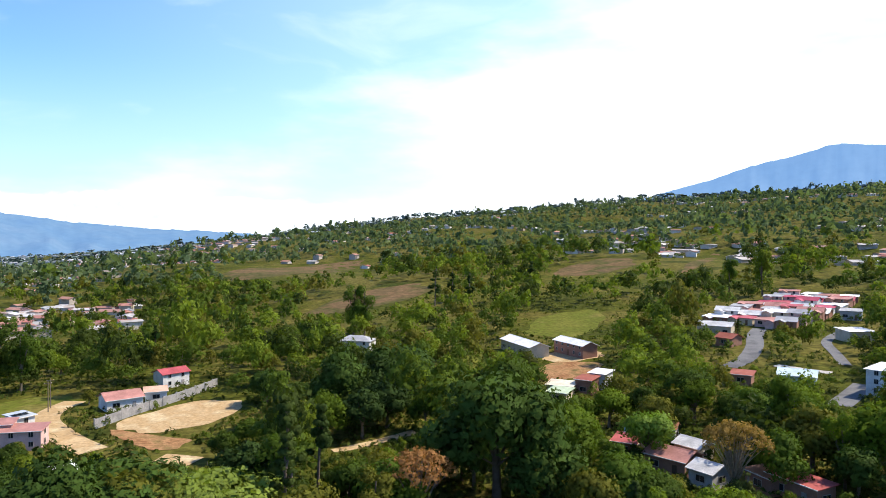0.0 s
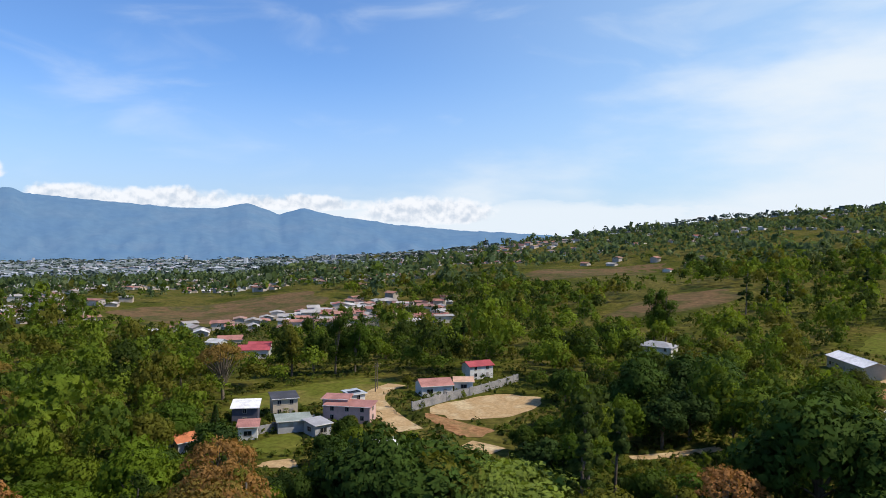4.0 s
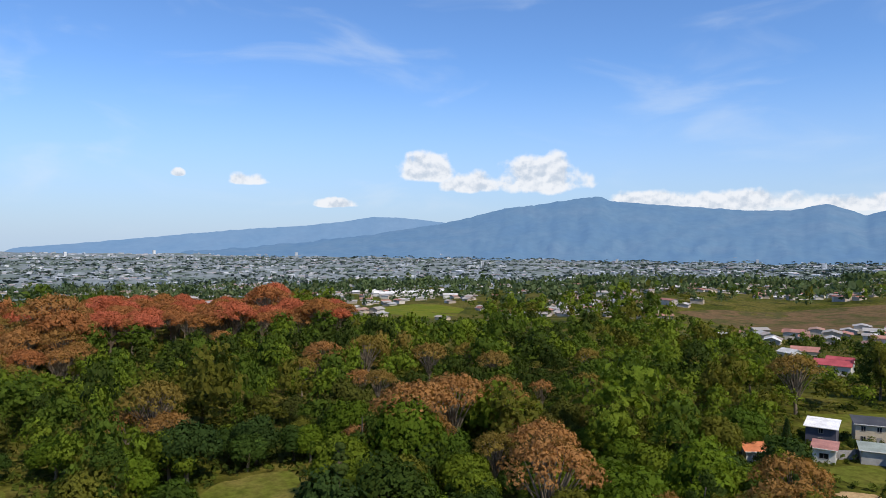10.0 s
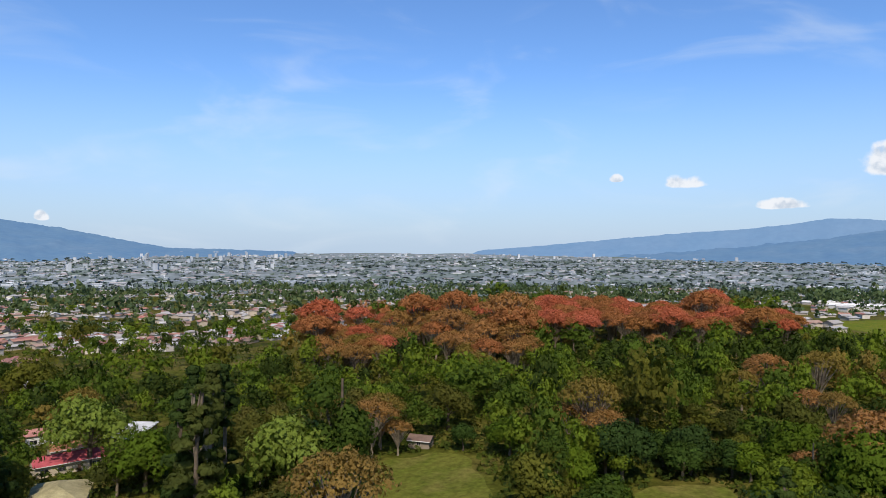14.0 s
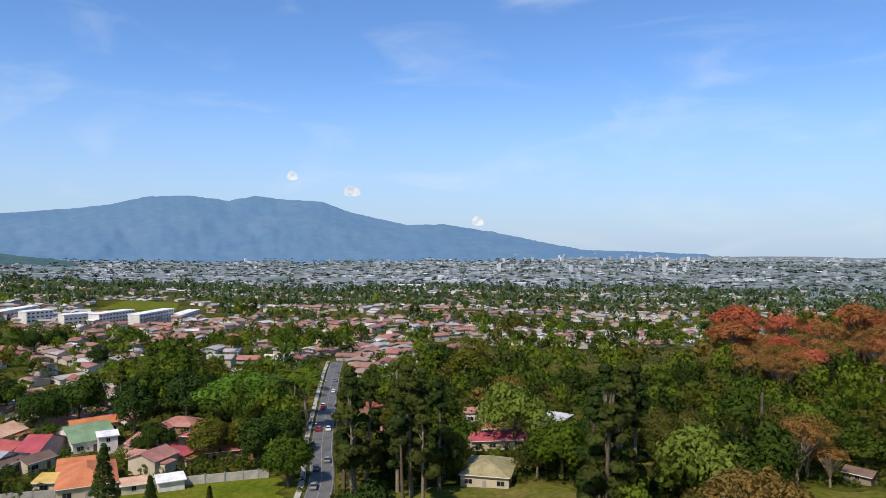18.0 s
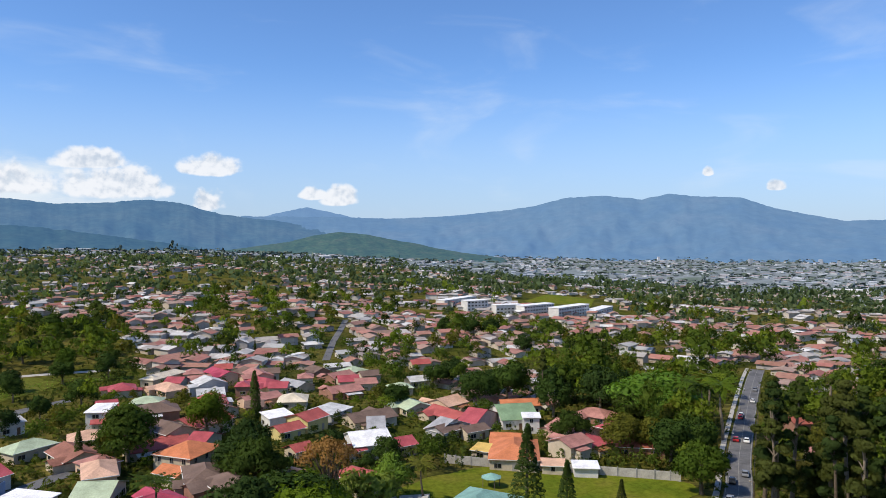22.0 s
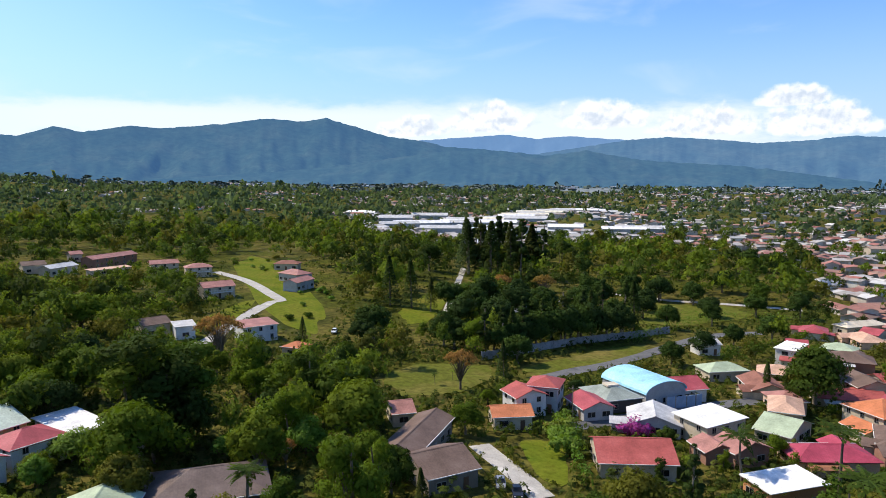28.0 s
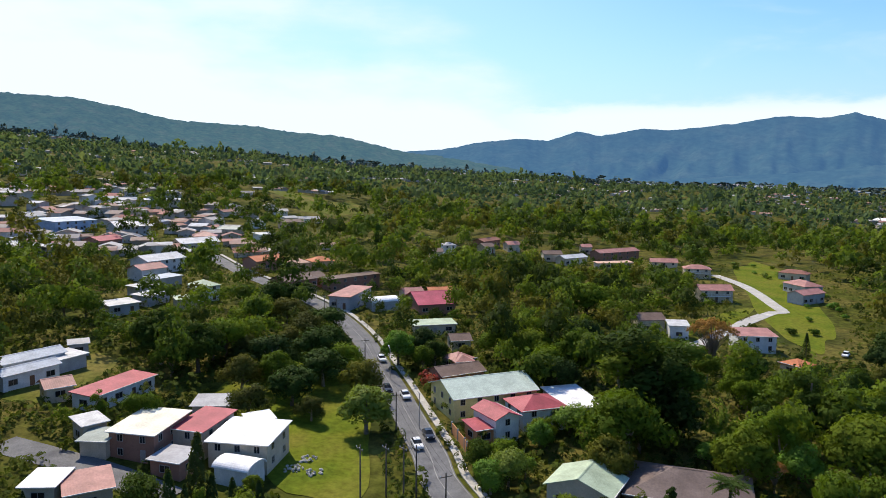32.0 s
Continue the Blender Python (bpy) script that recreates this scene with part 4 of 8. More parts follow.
def house(x, y, turn, w, d, h, kind, roof, wall, label):
    rnd = random.Random(int(x * 31 + y * 17))
    dist = math.hypot(x, y)
    near = dist < 235
    if kind == "p":
        w, d, turn, kind, swapped = d, w, turn + 90, "g", True
    else:
        swapped = False
    z = ground(x, y)
    base = new("house")
    base.matrix_basis = pose(x, y, z, 0, 0, turn)
    a, b, lo, o, th = w / 2, d / 2, -2.5, 0.5, 0.14
    rise = {"g": 0.16 * d + 0.2, "h": 0.17 * min(w, d) + 0.2, "f": 0.06 * d, "v": 0.20 * d}[kind]
    # walls, with the gables
    if kind == "g":
        poly = [(-b, lo), (b, lo), (b, h - 0.05), (0, h + rise - 0.05), (-b, h - 0.05)]
    elif kind == "f":
        poly = [(-b, lo), (b, lo), (b, h + rise - 0.05), (-b, h - 0.05)]
    elif kind == "v":
        poly = [(-b, lo), (b, lo)] + [(b * math.cos(math.pi * i / 12), h - 0.06 + rise * math.sin(math.pi * i / 12)) for i in range(13)]
    else:
        poly = [(-b, lo), (b, lo), (b, h - 0.05), (-b, h - 0.05)]
    v, f = prism(poly, -a, a)
    mesh_object("wall", v, f, WALL[wall], base)
    # roof, with a real thickness and eaves
    if kind == "g":
        k = rise / b
        poly = [(-b - o, h - k * o), (0, h + rise), (b + o, h - k * o), (b + o, h - k * o + th), (0, h + rise + th), (-b - o, h - k * o + th)]
        v, f = prism(poly, -a - o, a + o)
        f = [q for q in f if len(q) == 4] + [(5, 4, 1, 0), (4, 3, 2, 1), (6, 7, 10, 11), (7, 8, 9, 10)]
        mesh_object("roof", v, f, ROOF[roof], base)
        v, f = prism([(-0.22, h + rise + th - 0.02), (0, h + rise + th + 0.07), (0.22, h + rise + th - 0.02)], -a - o, a + o)
        mesh_object("ridge_cap", v, f, ROOF[roof], base)
    elif kind == "f":
        k = rise / d
        poly = [(-b - o, h - k * o), (b + o, h + rise + k * o), (b + o, h + rise + k * o + th), (-b - o, h - k * o + th)]
        v, f = prism(poly, -a - o, a + o)
        mesh_object("roof", v, f, ROOF[roof], base)
    elif kind == "v":
        outer = [((b + 0.3) * math.cos(math.pi * i / 14), h + (rise + th) * math.sin(math.pi * i / 14)) for i in range(15)]
        inner = [((b + 0.3 - th) * math.cos(math.pi * i / 14), h + rise * math.sin(math.pi * i / 14) - 0.01) for i in range(15)]
        v, f = prism(outer + inner[::-1], -a - 0.3, a + 0.3)
        n = 30
        f = [q for q in f if len(q) == 4] + [(i, i + 1, n - 2 - i, n - 1 - i) for i in range(14)] + [(n + i + 1, n + i, 2 * n - 1 - i, 2 * n - 2 - i) for i in range(14)]
        mesh_object("roof", v, f, ROOF[roof], base)
    else:
        k = rise / min(a, b)
        e, A, B = h - k * o, a + o, b + o
        r = max(a - b, 0.3) if a >= b else 0.3
        q = 0.0 if a >= b else b - a
        v = [(-A, -B, e), (A, -B, e), (A, B, e), (-A, B, e), (-A, -B, e + th), (A, -B, e + th), (A, B, e + th), (-A, B, e + th)]
        if a >= b:
            v += [(-r, 0, h + rise + th), (r, 0, h + rise + th)]
            f = [(0, 3, 2, 1), (0, 1, 5, 4), (1, 2, 6, 5), (2, 3, 7, 6), (3, 0, 4, 7), (4, 5, 9, 8), (6, 7, 8, 9), (5, 6, 9), (7, 4, 8)]
            ends = [(-r, 0), (r, 0)]
        else:
            v += [(0, -q, h + rise + th), (0, q, h + rise + th)]
            f = [(0, 3, 2, 1), (0, 1, 5, 4), (1, 2, 6, 5), (2, 3, 7, 6), (3, 0, 4, 7), (4, 5, 8), (5, 6, 9, 8), (6, 7, 9), (7, 4, 8, 9)]
        mesh_object("roof", v, f, ROOF[roof], base)
        if near and a >= b:
            cv, cf = prism([(-0.2, h + rise + th - 0.02), (0, h + rise + th + 0.08), (0.2, h + rise + th - 0.02)], -r - 0.1, r + 0.1)
            mesh_object("ridge_cap", cv, cf, ROOF[roof], base)
    # gutter along the front eave
    if kind in "gfh" and near:
        k = 0.4 if kind == "g" else 0.1
        g = new("gutter", box_mesh("gutter", w + 0.9, 0.12, 0.16, M["trim"]))
        g.matrix_basis = pose(0, -b - o - 0.06, h - k * o * 0.9)
        g.parent = base
    # openings, storey by storey, on the front and the two ends
    if not any(s in label for s in ("carport", "canopy", "tent", "open shed", "greenhouse")):
        storeys = 1 if h < 4.3 else (2 if h < 6.4 else 3)
        for s in range(storeys):
            sz = 0.95 + s * (h / storeys if storeys > 1 else 0) - (0.1 if storeys > 1 else 0)
            faces = [(w, 0, -b, 0), (d, a, 0, 90), (d, -a, 0, -90)][:3 if dist < 200 else 1]
            for length, ox, oy, rot in faces:
                n = max(1, min(5, int(length / 3.4)))
                size = "wide" if h / storeys > 2.6 else "slim"
                door_at = n // 2 if (s == 0 and rot == 0 and n > 1) else -1
                for i in range(n):
                    u = (i + 0.5) / n * length - length / 2
                    px, py = (u, oy - 0.03) if rot == 0 else (ox + (0.03 if rot > 0 else -0.03), u)
                    if i == door_at:
                        ob = new("door", DOOR)
                        ob.matrix_basis = pose(px, py, 0.02, 0, 0, rot)
                        ob.parent = base
                        continue
                    fr, pane, one, lights, low = WINDOWS[size]
                    ob = new("window", fr if near else one)
                    ob.matrix_basis = pose(px, py, sz, 0, 0, rot)
                    ob.parent = base
                    if near:
                        for lx in lights:
                            p = new("pane", pane)
                            p.parent, p.location = ob, (lx, -0.015, low)
            if s and "balcon" in label:
                ob = new("balcony", box_mesh("balcony", w * 0.8, 1.3, 0.18, M["trim"]))
                ob.matrix_basis = pose(0, -b - 0.65, s * h / storeys)
                ob.parent = base
                bm = bmesh.new()
                for i in range(9):
                    bmesh.ops.create_cube(bm, size=1, matrix=Matrix.Translation(((i / 8 - 0.5) * w * 0.78, 0, 0.5)) @ Matrix.Diagonal((0.07, 0.07, 1.0, 1)))
                bmesh.ops.create_cube(bm, size=1, matrix=Matrix.Translation((0, 0, 1.0)) @ Matrix.Diagonal((w * 0.8, 0.09, 0.08, 1)))
                rail = part("railing", bm, M["trim"], ob)
                rail.matrix_basis = pose(0, -0.6, 0.18)
    if "close to its neighbours" in label or "village" in label:
        # a lower wing across the front, with its own gabled roof
        ww, wl_, hw = w * rnd.uniform(0.34, 0.46), rnd.uniform(2.2, 4.2), h - rnd.uniform(0.1, 0.5)
        cx, wr = rnd.choice((-1, 1)) * (a - ww / 2 - 0.2), 0.16 * ww + 0.15
        v, f = prism([(-ww / 2, lo), (ww / 2, lo), (ww / 2, hw - 0.05), (0, hw + wr - 0.05), (-ww / 2, hw - 0.05)], -wl_, 1.0)
        ob = mesh_object("wing_wall", v, f, WALL[wall], base)
        ob.matrix_basis = pose(cx, -b, 0, 0, 0, 90)
        kw = wr / (ww / 2)
        v, f = prism([(-ww / 2 - 0.4, hw - kw * 0.4), (0, hw + wr), (ww / 2 + 0.4, hw - kw * 0.4), (ww / 2 + 0.4, hw - kw * 0.4 + th), (0, hw + wr + th), (-ww / 2 - 0.4, hw - kw * 0.4 + th)], -wl_ - 0.5, b * 0.6)
        f = [q for q in f if len(q) == 4] + [(5, 4, 1, 0), (4, 3, 2, 1), (6, 7, 10, 11), (7, 8, 9, 10)]
        ob = mesh_object("wing_roof", v, f, ROOF[roof], base)
        ob.matrix_basis = pose(cx, -b, 0, 0, 0, 90)
        RECT.append((x + cx * math.cos(radians(turn)) + (b + wl_ / 2) * math.sin(radians(turn)), y + cx * math.sin(radians(turn)) - (b + wl_ / 2) * math.cos(radians(turn)), turn, ww, wl_))
        # a flat-roofed lean-to behind
        ob = new("lean_to_roof", box_mesh("lean_to_roof", w * 0.5, 2.6, 0.12, ROOF[rnd.choice(("greylight", "rust", roof))]))
        ob.matrix_basis = pose(-cx * 0.5, b + 1.25, h - 0.75, -7)
        ob.parent = base
        ob = new("lean_to_wall", box_mesh("lean_to_wall", w * 0.46, 2.2, h + 1.4, WALL[wall]))
        ob.matrix_basis = pose(-cx * 0.5, b + 1.1, lo)
        ob.parent = base
    if "skylight" in label:
        ob = new("skylight", box_mesh("skylight", 3.2, 2.6, 0.5, ROOF["cream"], 0.05))
        ob.matrix_basis = pose(0, 0, h + rise - 0.15)
        ob.parent = base
    if "solar" in label:
        for i in range(3):
            ob = new("solar_panel", box_mesh("solar_panel", w * 0.28, d * 0.8, 0.06, M["glass"]))
            ob.matrix_basis = pose((i - 1) * w * 0.31, 0, h + rise * 0.5 + 0.35, -14)
            ob.parent = base
    if len(label.split()) < 4:
        label += " among garden trees"
    tagged(base, label, "house" if "house" in label or "villa" in label or "bungalow" in label else "building")
    KEEP.append((x, y, 0.42 * math.hypot(w, d) + 0.8))
    PROTECT.append((x, y, 0.42 * max(w, d), z + 0.62 * h))
    RECT.append((x, y, turn, w, d))
    return base


# every house: place, turn, width, depth, height of the eaves, roof shape and colour, wall colour, what it is
house(-54, -144.5, 134, 12.7, 17, 3.1, "h", "teal", "cream", "large garden house with teal green hipped roof")
house(79.3, -106.9, 286, 20.3, 7.1, 3.9, "g", "brown", "stone", "dark brown tiled roof house with stone walls")
house(69.1, -98.5, 244, 9.6, 12, 3.3, "g", "brown", "stone", "dark brown tiled wing beside a paved drive")
house(93.2, -119, 230, 4.5, 8, 3.1, "g", "salmon", "cream", "low salmon roofed cottage behind the brown house")
house(73.5, -132.6, 221, 8.2, 7, 3.1, "g", "orange", "cream", "orange roofed house behind a garden hedge")
house(75.3, -142.4, 147, 7, 7.4, 4.9, "g", "red", "white", "white two storey house with red metal roof")
house(73.3, -149.3, 195, 7.1, 8, 6.1, "h", "red", "grey", "grey tower-like house with red hipped roof")
house(62.9, -151, 140, 9.1, 7.2, 3.1, "g", "crimson", "grey", "low house with bright red metal roof")
house(62, -161.6, 232, 9.6, 11.6, 3.2, "h", "greygreen", "dark", "grey green roofed workshop with a skylight")
house(58.4, -174.4, 150, 16.6, 12.4, 3.6, "v", "blue", "grey", "sports hall with light blue arched roof")
house(50.9, -182, 228, 7.7, 10.3, 3.3, "g", "crimson", "white", "red roofed house with white patched paint")
house(36.6, -152.3, 148, 9.7, 10.2, 4.9, "f", "white", "cream", "cream two storey house with flat white roof")
house(28.5, -143, 146, 6.6, 8.3, 3.4, "g", "salmon", "brick", "brick house with salmon gabled roof")
house(33, -140.2, 136, 5.8, 6, 2.9, "g", "salmon", "brick", "lean-to annex with salmon roof")
house(18.2, -127.6, 137, 7.3, 10.2, 3.6, "f", "white", "orangewall", "house with flat white roof and orange wall")
house(44, -126, 211, 13.4, 12.6, 3.3, "g", "red", "cream", "long low house with red metal roof")
house(24, -163.4, 168, 7.3, 11.7, 3.1, "g", "palegreen", "cream", "house with pale green metal roof")
house(25.8, -177.4, 190, 6.7, 12.5, 4.2, "h", "peach", "peach", "peach coloured villa with tiled roof")
house(27.5, -187.2, 215, 6.9, 8, 3.6, "h", "salmon", "peach", "villa wing with salmon tiled roof")
house(7.1, -188.5, 142, 11, 12.1, 5, "h", "orange", "cream", "cream two storey villa with orange hipped roof")
house(9.7, -176.6, 136, 6.9, 6, 3, "g", "orange", "cream", "orange roofed porch wing of the villa")
house(3.7, -206, 149, 5.3, 9.3, 3.6, "g", "crimson", "cream", "house with crimson gabled roof")
house(5.5, -228.6, 229, 16.2, 13.5, 3.6, "g", "red", "cream", "house with red metal roof and small dormer")
house(5, -226.4, 151, 10.3, 8, 3.6, "h", "salmon", "cream", "house with salmon hipped roof")
house(-17.7, -230.9, 103, 9.4, 7.1, 4.2, "f", "white", "white", "white cube house with flat roof")
house(-26.7, -226.3, 221, 9.4, 9, 4.2, "g", "red", "yellow", "yellow house with red gabled roof")
house(-19.5, -217.1, 209, 8.4, 7, 3, "g", "red", "yellow", "low red roofed wing")
house(-36, -237.8, 225, 11.6, 8.8, 3.6, "f", "greylight", "grey", "shed with weathered grey metal roof")
house(-39.8, -196.2, 184, 10.5, 12.9, 4.2, "g", "white", "white", "large white roofed warehouse house")
house(-49, -195.6, 193, 6.8, 7.8, 3, "g", "crimson", "cream", "house with crimson metal roof")
house(-20.7, -193.6, 206, 5.5, 6, 3, "g", "red", "cream", "small red roofed house")
house(-35.2, -191.2, 195, 4, 6, 3, "g", "crimson", "white", "small crimson roofed outbuilding")
house(-46.8, -217.5, 169, 4.9, 11.2, 3.4, "g", "grey", "grey", "grey gabled house")
house(34.5, -242.4, 168, 5.9, 9.4, 5.5, "f", "white", "white", "white tower house with flat roof")
house(34.8, -255.6, 191, 5.9, 8, 4.2, "g", "crimson", "white", "crimson roof behind the white tower house")
house(59.1, -237.1, 224, 7.2, 6, 3.6, "g", "greylight", "white", "white cottage with grey gabled roof")
house(47.5, -209.3, 224, 11.7, 8, 3, "h", "palegreen", "cream", "pale green hipped roof house")
house(34, -217.1, 190, 10.2, 9, 3.1, "h", "peach", "cream", "sprawling peach roofed house")
house(21.3, -315.7, 143, 6.6, 19.7, 3.6, "h", "cream", "cream", "cream hipped house")
house(15.7, -301.7, 159, 6.4, 8, 3.6, "g", "crimson", "cream", "crimson gabled house")
house(9.9, -321.2, 184, 7.9, 8, 3.6, "h", "salmon", "cream", "salmon roofed house")
house(7.1, -306.6, 184, 8.4, 8, 3.2, "g", "salmon", "peach", "salmon roofed terrace house")
house(-2.6, -332.8, 173, 7.3, 8, 3.6, "g", "red", "cream", "red roofed house")
house(-9.7, -286.4, 170, 5.4, 8, 4.2, "h", "crimson", "brick", "crimson two storey house")
house(-21.9, -319.4, 176, 7.5, 8, 3.6, "g", "brown", "cream", "brown roofed house")
house(-22.9, -284.4, 165, 6.6, 8, 3.6, "g", "crimson", "cream", "crimson roofed house")
house(-25.8, -260.4, 170, 9.7, 11, 3.2, "h", "cream", "cream", "wide beige roofed house")
house(-35.5, -305.5, 173, 6.1, 8, 3.6, "h", "salmon", "cream", "salmon roofed house")
house(-51.7, -295.6, 179, 8.2, 9, 3.6, "g", "crimson", "cream", "crimson roofed house")
house(-58.2, -291.3, 179, 8.4, 8, 3.2, "g", "salmon", "cream", "salmon roofed house")
house(-63.3, -308.7, 187, 8.3, 8, 3.6, "g", "brown", "cream", "dark brown roofed house")
house(-70, -279.3, 181, 8.8, 8, 3.1, "h", "palegreen", "cream", "pale green roofed house")
house(-81.5, -294.9, 187, 8.6, 8, 3.1, "g", "greylight", "cream", "grey roofed house")
house(-95, -339, 182, 9, 8, 3.6, "g", "red", "cream", "red roofed house")
house(-11.9, -251.8, 176, 5.7, 7, 3.2, "g", "brown", "brick", "dark roofed house")
house(23.3, -266.6, 174, 9.8, 8, 3, "h", "palegreen", "cream", "long pale green roofed house")
house(-78.5, -182.9, 157, 13, 19.6, 3.3, "h", "orange", "cream", "large bungalow with orange tiled roof")
house(-80.6, -193.9, 154, 8.2, 8, 3.3, "g", "orange", "cream", "orange tiled bungalow wing")
house(-92.2, -167.4, 158, 6.1, 5, 2.6, "f", "white", "white", "white canvas party tent")
house(-84.8, -171.5, 155, 5.6, 5, 2.6, "g", "peach", "cream", "small peach roofed pavilion")
house(-81, -218.2, 132, 6.1, 16.4, 3.7, "g", "crimson", "pink", "pink house with steep crimson roof")
house(-95.4, -223, 173, 12.2, 17.7, 3.5, "g", "green", "white", "white house with green metal roof")
house(-103.6, -236.8, 171, 13.8, 8, 3.6, "g", "orange", "cream", "orange roofed house")
house(-96.5, -211, 160, 5.1, 5, 5.2, "f", "white", "white", "white cube upper room")
house(-66.8, -208.6, 209, 9.5, 7.4, 3.2, "g", "brown", "grey", "grey walled house with brown roof")
house(-68.1, -211, 116, 5.3, 13.5, 3.2, "g", "grey", "white", "small white house with grey roof")
house(-75.2, -207.3, 196, 8, 6, 3, "g", "brown", "cream", "low brown roofed house")
house(-71, -186.8, 138, 5.1, 6, 2.8, "f", "yellow", "cream", "yellow roofed patio")
house(-118.4, -182.9, 152, 13.4, 13.7, 3, "h", "brickroof", "brick", "brick red hipped roof bungalow in a hedged garden")
house(-201.6, -151.7, 128, 13, 6, 3.7, "g", "salmon", "white", "white barn with red corrugated roof")
house(-186.8, -136, 138, 7.6, 6, 3.1, "g", "rust", "cream", "shed with rusty corrugated roof")
house(-176, -127.2, 138, 16.8, 8, 3.1, "g", "crimson", "cream", "long low farm building with red roof")
house(-199, -121.9, 96, 7.6, 14.7, 4.5, "f", "greylight", "brick", "open barn with pale metal roof")
house(-149.1, -110, 117, 12.2, 15.8, 3.2, "h", "mossy", "cream", "cream bungalow with mossy green brown roof")
house(-178.8, -100, 132, 4.3, 6, 3, "g", "brickroof", "brick", "small brick red outbuilding")
house(-182.1, -188.7, 171, 5.5, 7, 4.2, "g", "brickroof", "brick", "brick house behind tall pines")
house(-159.3, -157.5, 151, 5.2, 7, 3.6, "g", "salmon", "cream", "salmon roofed house behind tall pines")
house(-172.2, -52.9, 102, 12.7, 7, 3.3, "g", "rust", "brick", "red corrugated barn at the wood's edge")
house(-178.9, -101.1, 114, 5.8, 7, 3.3, "g", "rust", "brick", "small rusty roofed shed in the trees")
house(-195.4, -33.5, 80, 6.0, 4.5, 2.3, "g", "brown", "stone", "small weathered hut on the meadow")
house(125.2, -2.7, 244, 10.5, 9.9, 4.9, "f", "white", "cream", "two storey terrace house with white metal roof")
house(131.5, 5, 237, 5.9, 9.8, 4.9, "f", "crimson", "cream", "terrace house with red metal roof")
house(131.1, 14, 241, 8.6, 10.5, 4.9, "f", "creamroof", "brick", "terrace house with cream metal roof")
house(136, 24.5, 299, 4, 5.1, 3.6, "f", "greylight", "cream", "back building with pale corrugated roof")
house(146.3, 3.6, 257, 7, 5.8, 3.1, "f", "grey", "grey", "low shed with grey metal roof")
house(135.6, -4.7, 284, 4.5, 4, 3.6, "f", "white", "cream", "small white roofed extension")
house(121.6, 9.4, 236, 5.6, 5, 3, "f", "grey", "brick", "grey porch roof over a forecourt")
house(116.8, -0.8, 233, 6.4, 4.6, 3, "v", "white", "white", "white arched carport canopy")
house(130.3, 21.9, 250, 4.5, 5, 3, "f", "greygreen", "cream", "grey green carport roof")
house(113, 26.4, 256, 4.6, 5.2, 3.1, "f", "white", "cream", "small house with white metal roof")
house(111.5, 20.7, 283, 6, 7, 3.2, "f", "salmon", "cream", "house with faded red corrugated roof")
house(157, 23.2, 324, 16.4, 5.7, 3.1, "f", "crimson", "white", "long house with red and white metal roof")
house(157.7, 34.2, 294, 4.9, 6, 3, "g", "salmon", "cream", "salmon roofed annex")
house(166.4, 41.7, 315, 12.1, 4.1, 3.4, "g", "greyblue", "white", "long classroom shed with blue grey metal roof")
house(174.1, 43, 312, 13.5, 5, 3.7, "g", "greyblue", "white", "long shed with blue grey roof")
house(177.2, 36.7, 319, 7.1, 6, 3, "f", "greylight", "grey", "open shed with pale roof")
house(187.9, 35.5, 282, 4, 4, 3, "f", "grey", "grey", "small concrete hut")
house(141.8, -52, 276, 19.2, 12.6, 4.9, "g", "greenwhite", "yellow", "two storey yellow house with pale green metal roof")
house(126.3, -49, 283, 5.2, 8, 4.9, "p", "crimson", "white", "white gabled house with bright red roof")
house(130.3, -59.1, 273, 9.5, 8.4, 4.6, "h", "crimson", "white", "house with bright red many-sided roof")
house(134, -69.2, 270, 7.7, 12.3, 3.6, "f", "white", "grey", "hall with plain white metal roof")
house(124.9, -45.2, 278, 4, 5, 3, "f", "crimson", "orangewall", "small red porch roof")
house(96.4, -52.7, 224, 10, 8, 3.6, "p", "palegreen", "cream", "house with pale green gabled metal roof")
house(92.2, -68.4, 233, 18.1, 13.3, 3.2, "h", "brownmetal", "dark", "low house with dark brown metal roof")
house(159.6, -51.6, 282, 11.4, 7, 3, "g", "brown", "brick", "old brown roofed house among trees")
house(169.9, -55.4, 287, 5.9, 6, 3, "h", "salmon", "cream", "salmon roofed cottage among trees")
house(248.3, 8.5, 294, 7.8, 8, 4.9, "h", "palegreen", "white", "white two storey house with pale green hipped roof")
house(254.2, 27.3, 318, 9.1, 6, 3, "f", "greylight", "grey", "grey metal carport roof")
house(269.9, 22.7, 317, 11.2, 6, 3, "f", "greyblue", "grey", "grey metal carport roof")
house(241.7, 24.1, 324, 9.9, 6, 3, "f", "greylight", "grey", "weathered metal carport roof")
house(236.4, 13.8, 287, 5.9, 6, 3, "f", "palegreen", "cream", "pale carport roof")
house(229.4, 32, 304, 9, 7, 3, "f", "greylight", "grey", "pale grey shed roof")
house(297.1, 26.8, 315, 17.6, 10, 4.9, "g", "greylight", "white", "large white house with grey roof")
house(280.3, 29.1, 314, 10.8, 8, 4.2, "g", "salmon", "white", "white house with pinkish roof")
house(414.9, 82, 312, 22.7, 19, 4.9, "f", "greyblue", "bluewall", "large blue walled hall with pale roof")
house(407.9, 49.6, 300, 20.2, 14, 4.9, "g", "greylight", "grey", "large grey roofed hall")
house(358.3, 15.4, 298, 18.8, 11, 3.6, "g", "greylight", "cream", "long pale roofed house")
house(384.4, 11.4, 266, 10.6, 9, 3.6, "h", "salmon", "peach", "salmon roofed house")
house(360.5, 56, 327, 14.6, 9, 3.6, "g", "crimson", "brick", "red roofed shop")
house(306.3, -13.7, 306, 14.6, 9, 4.2, "g", "orange", "brick", "orange roofed brick house")
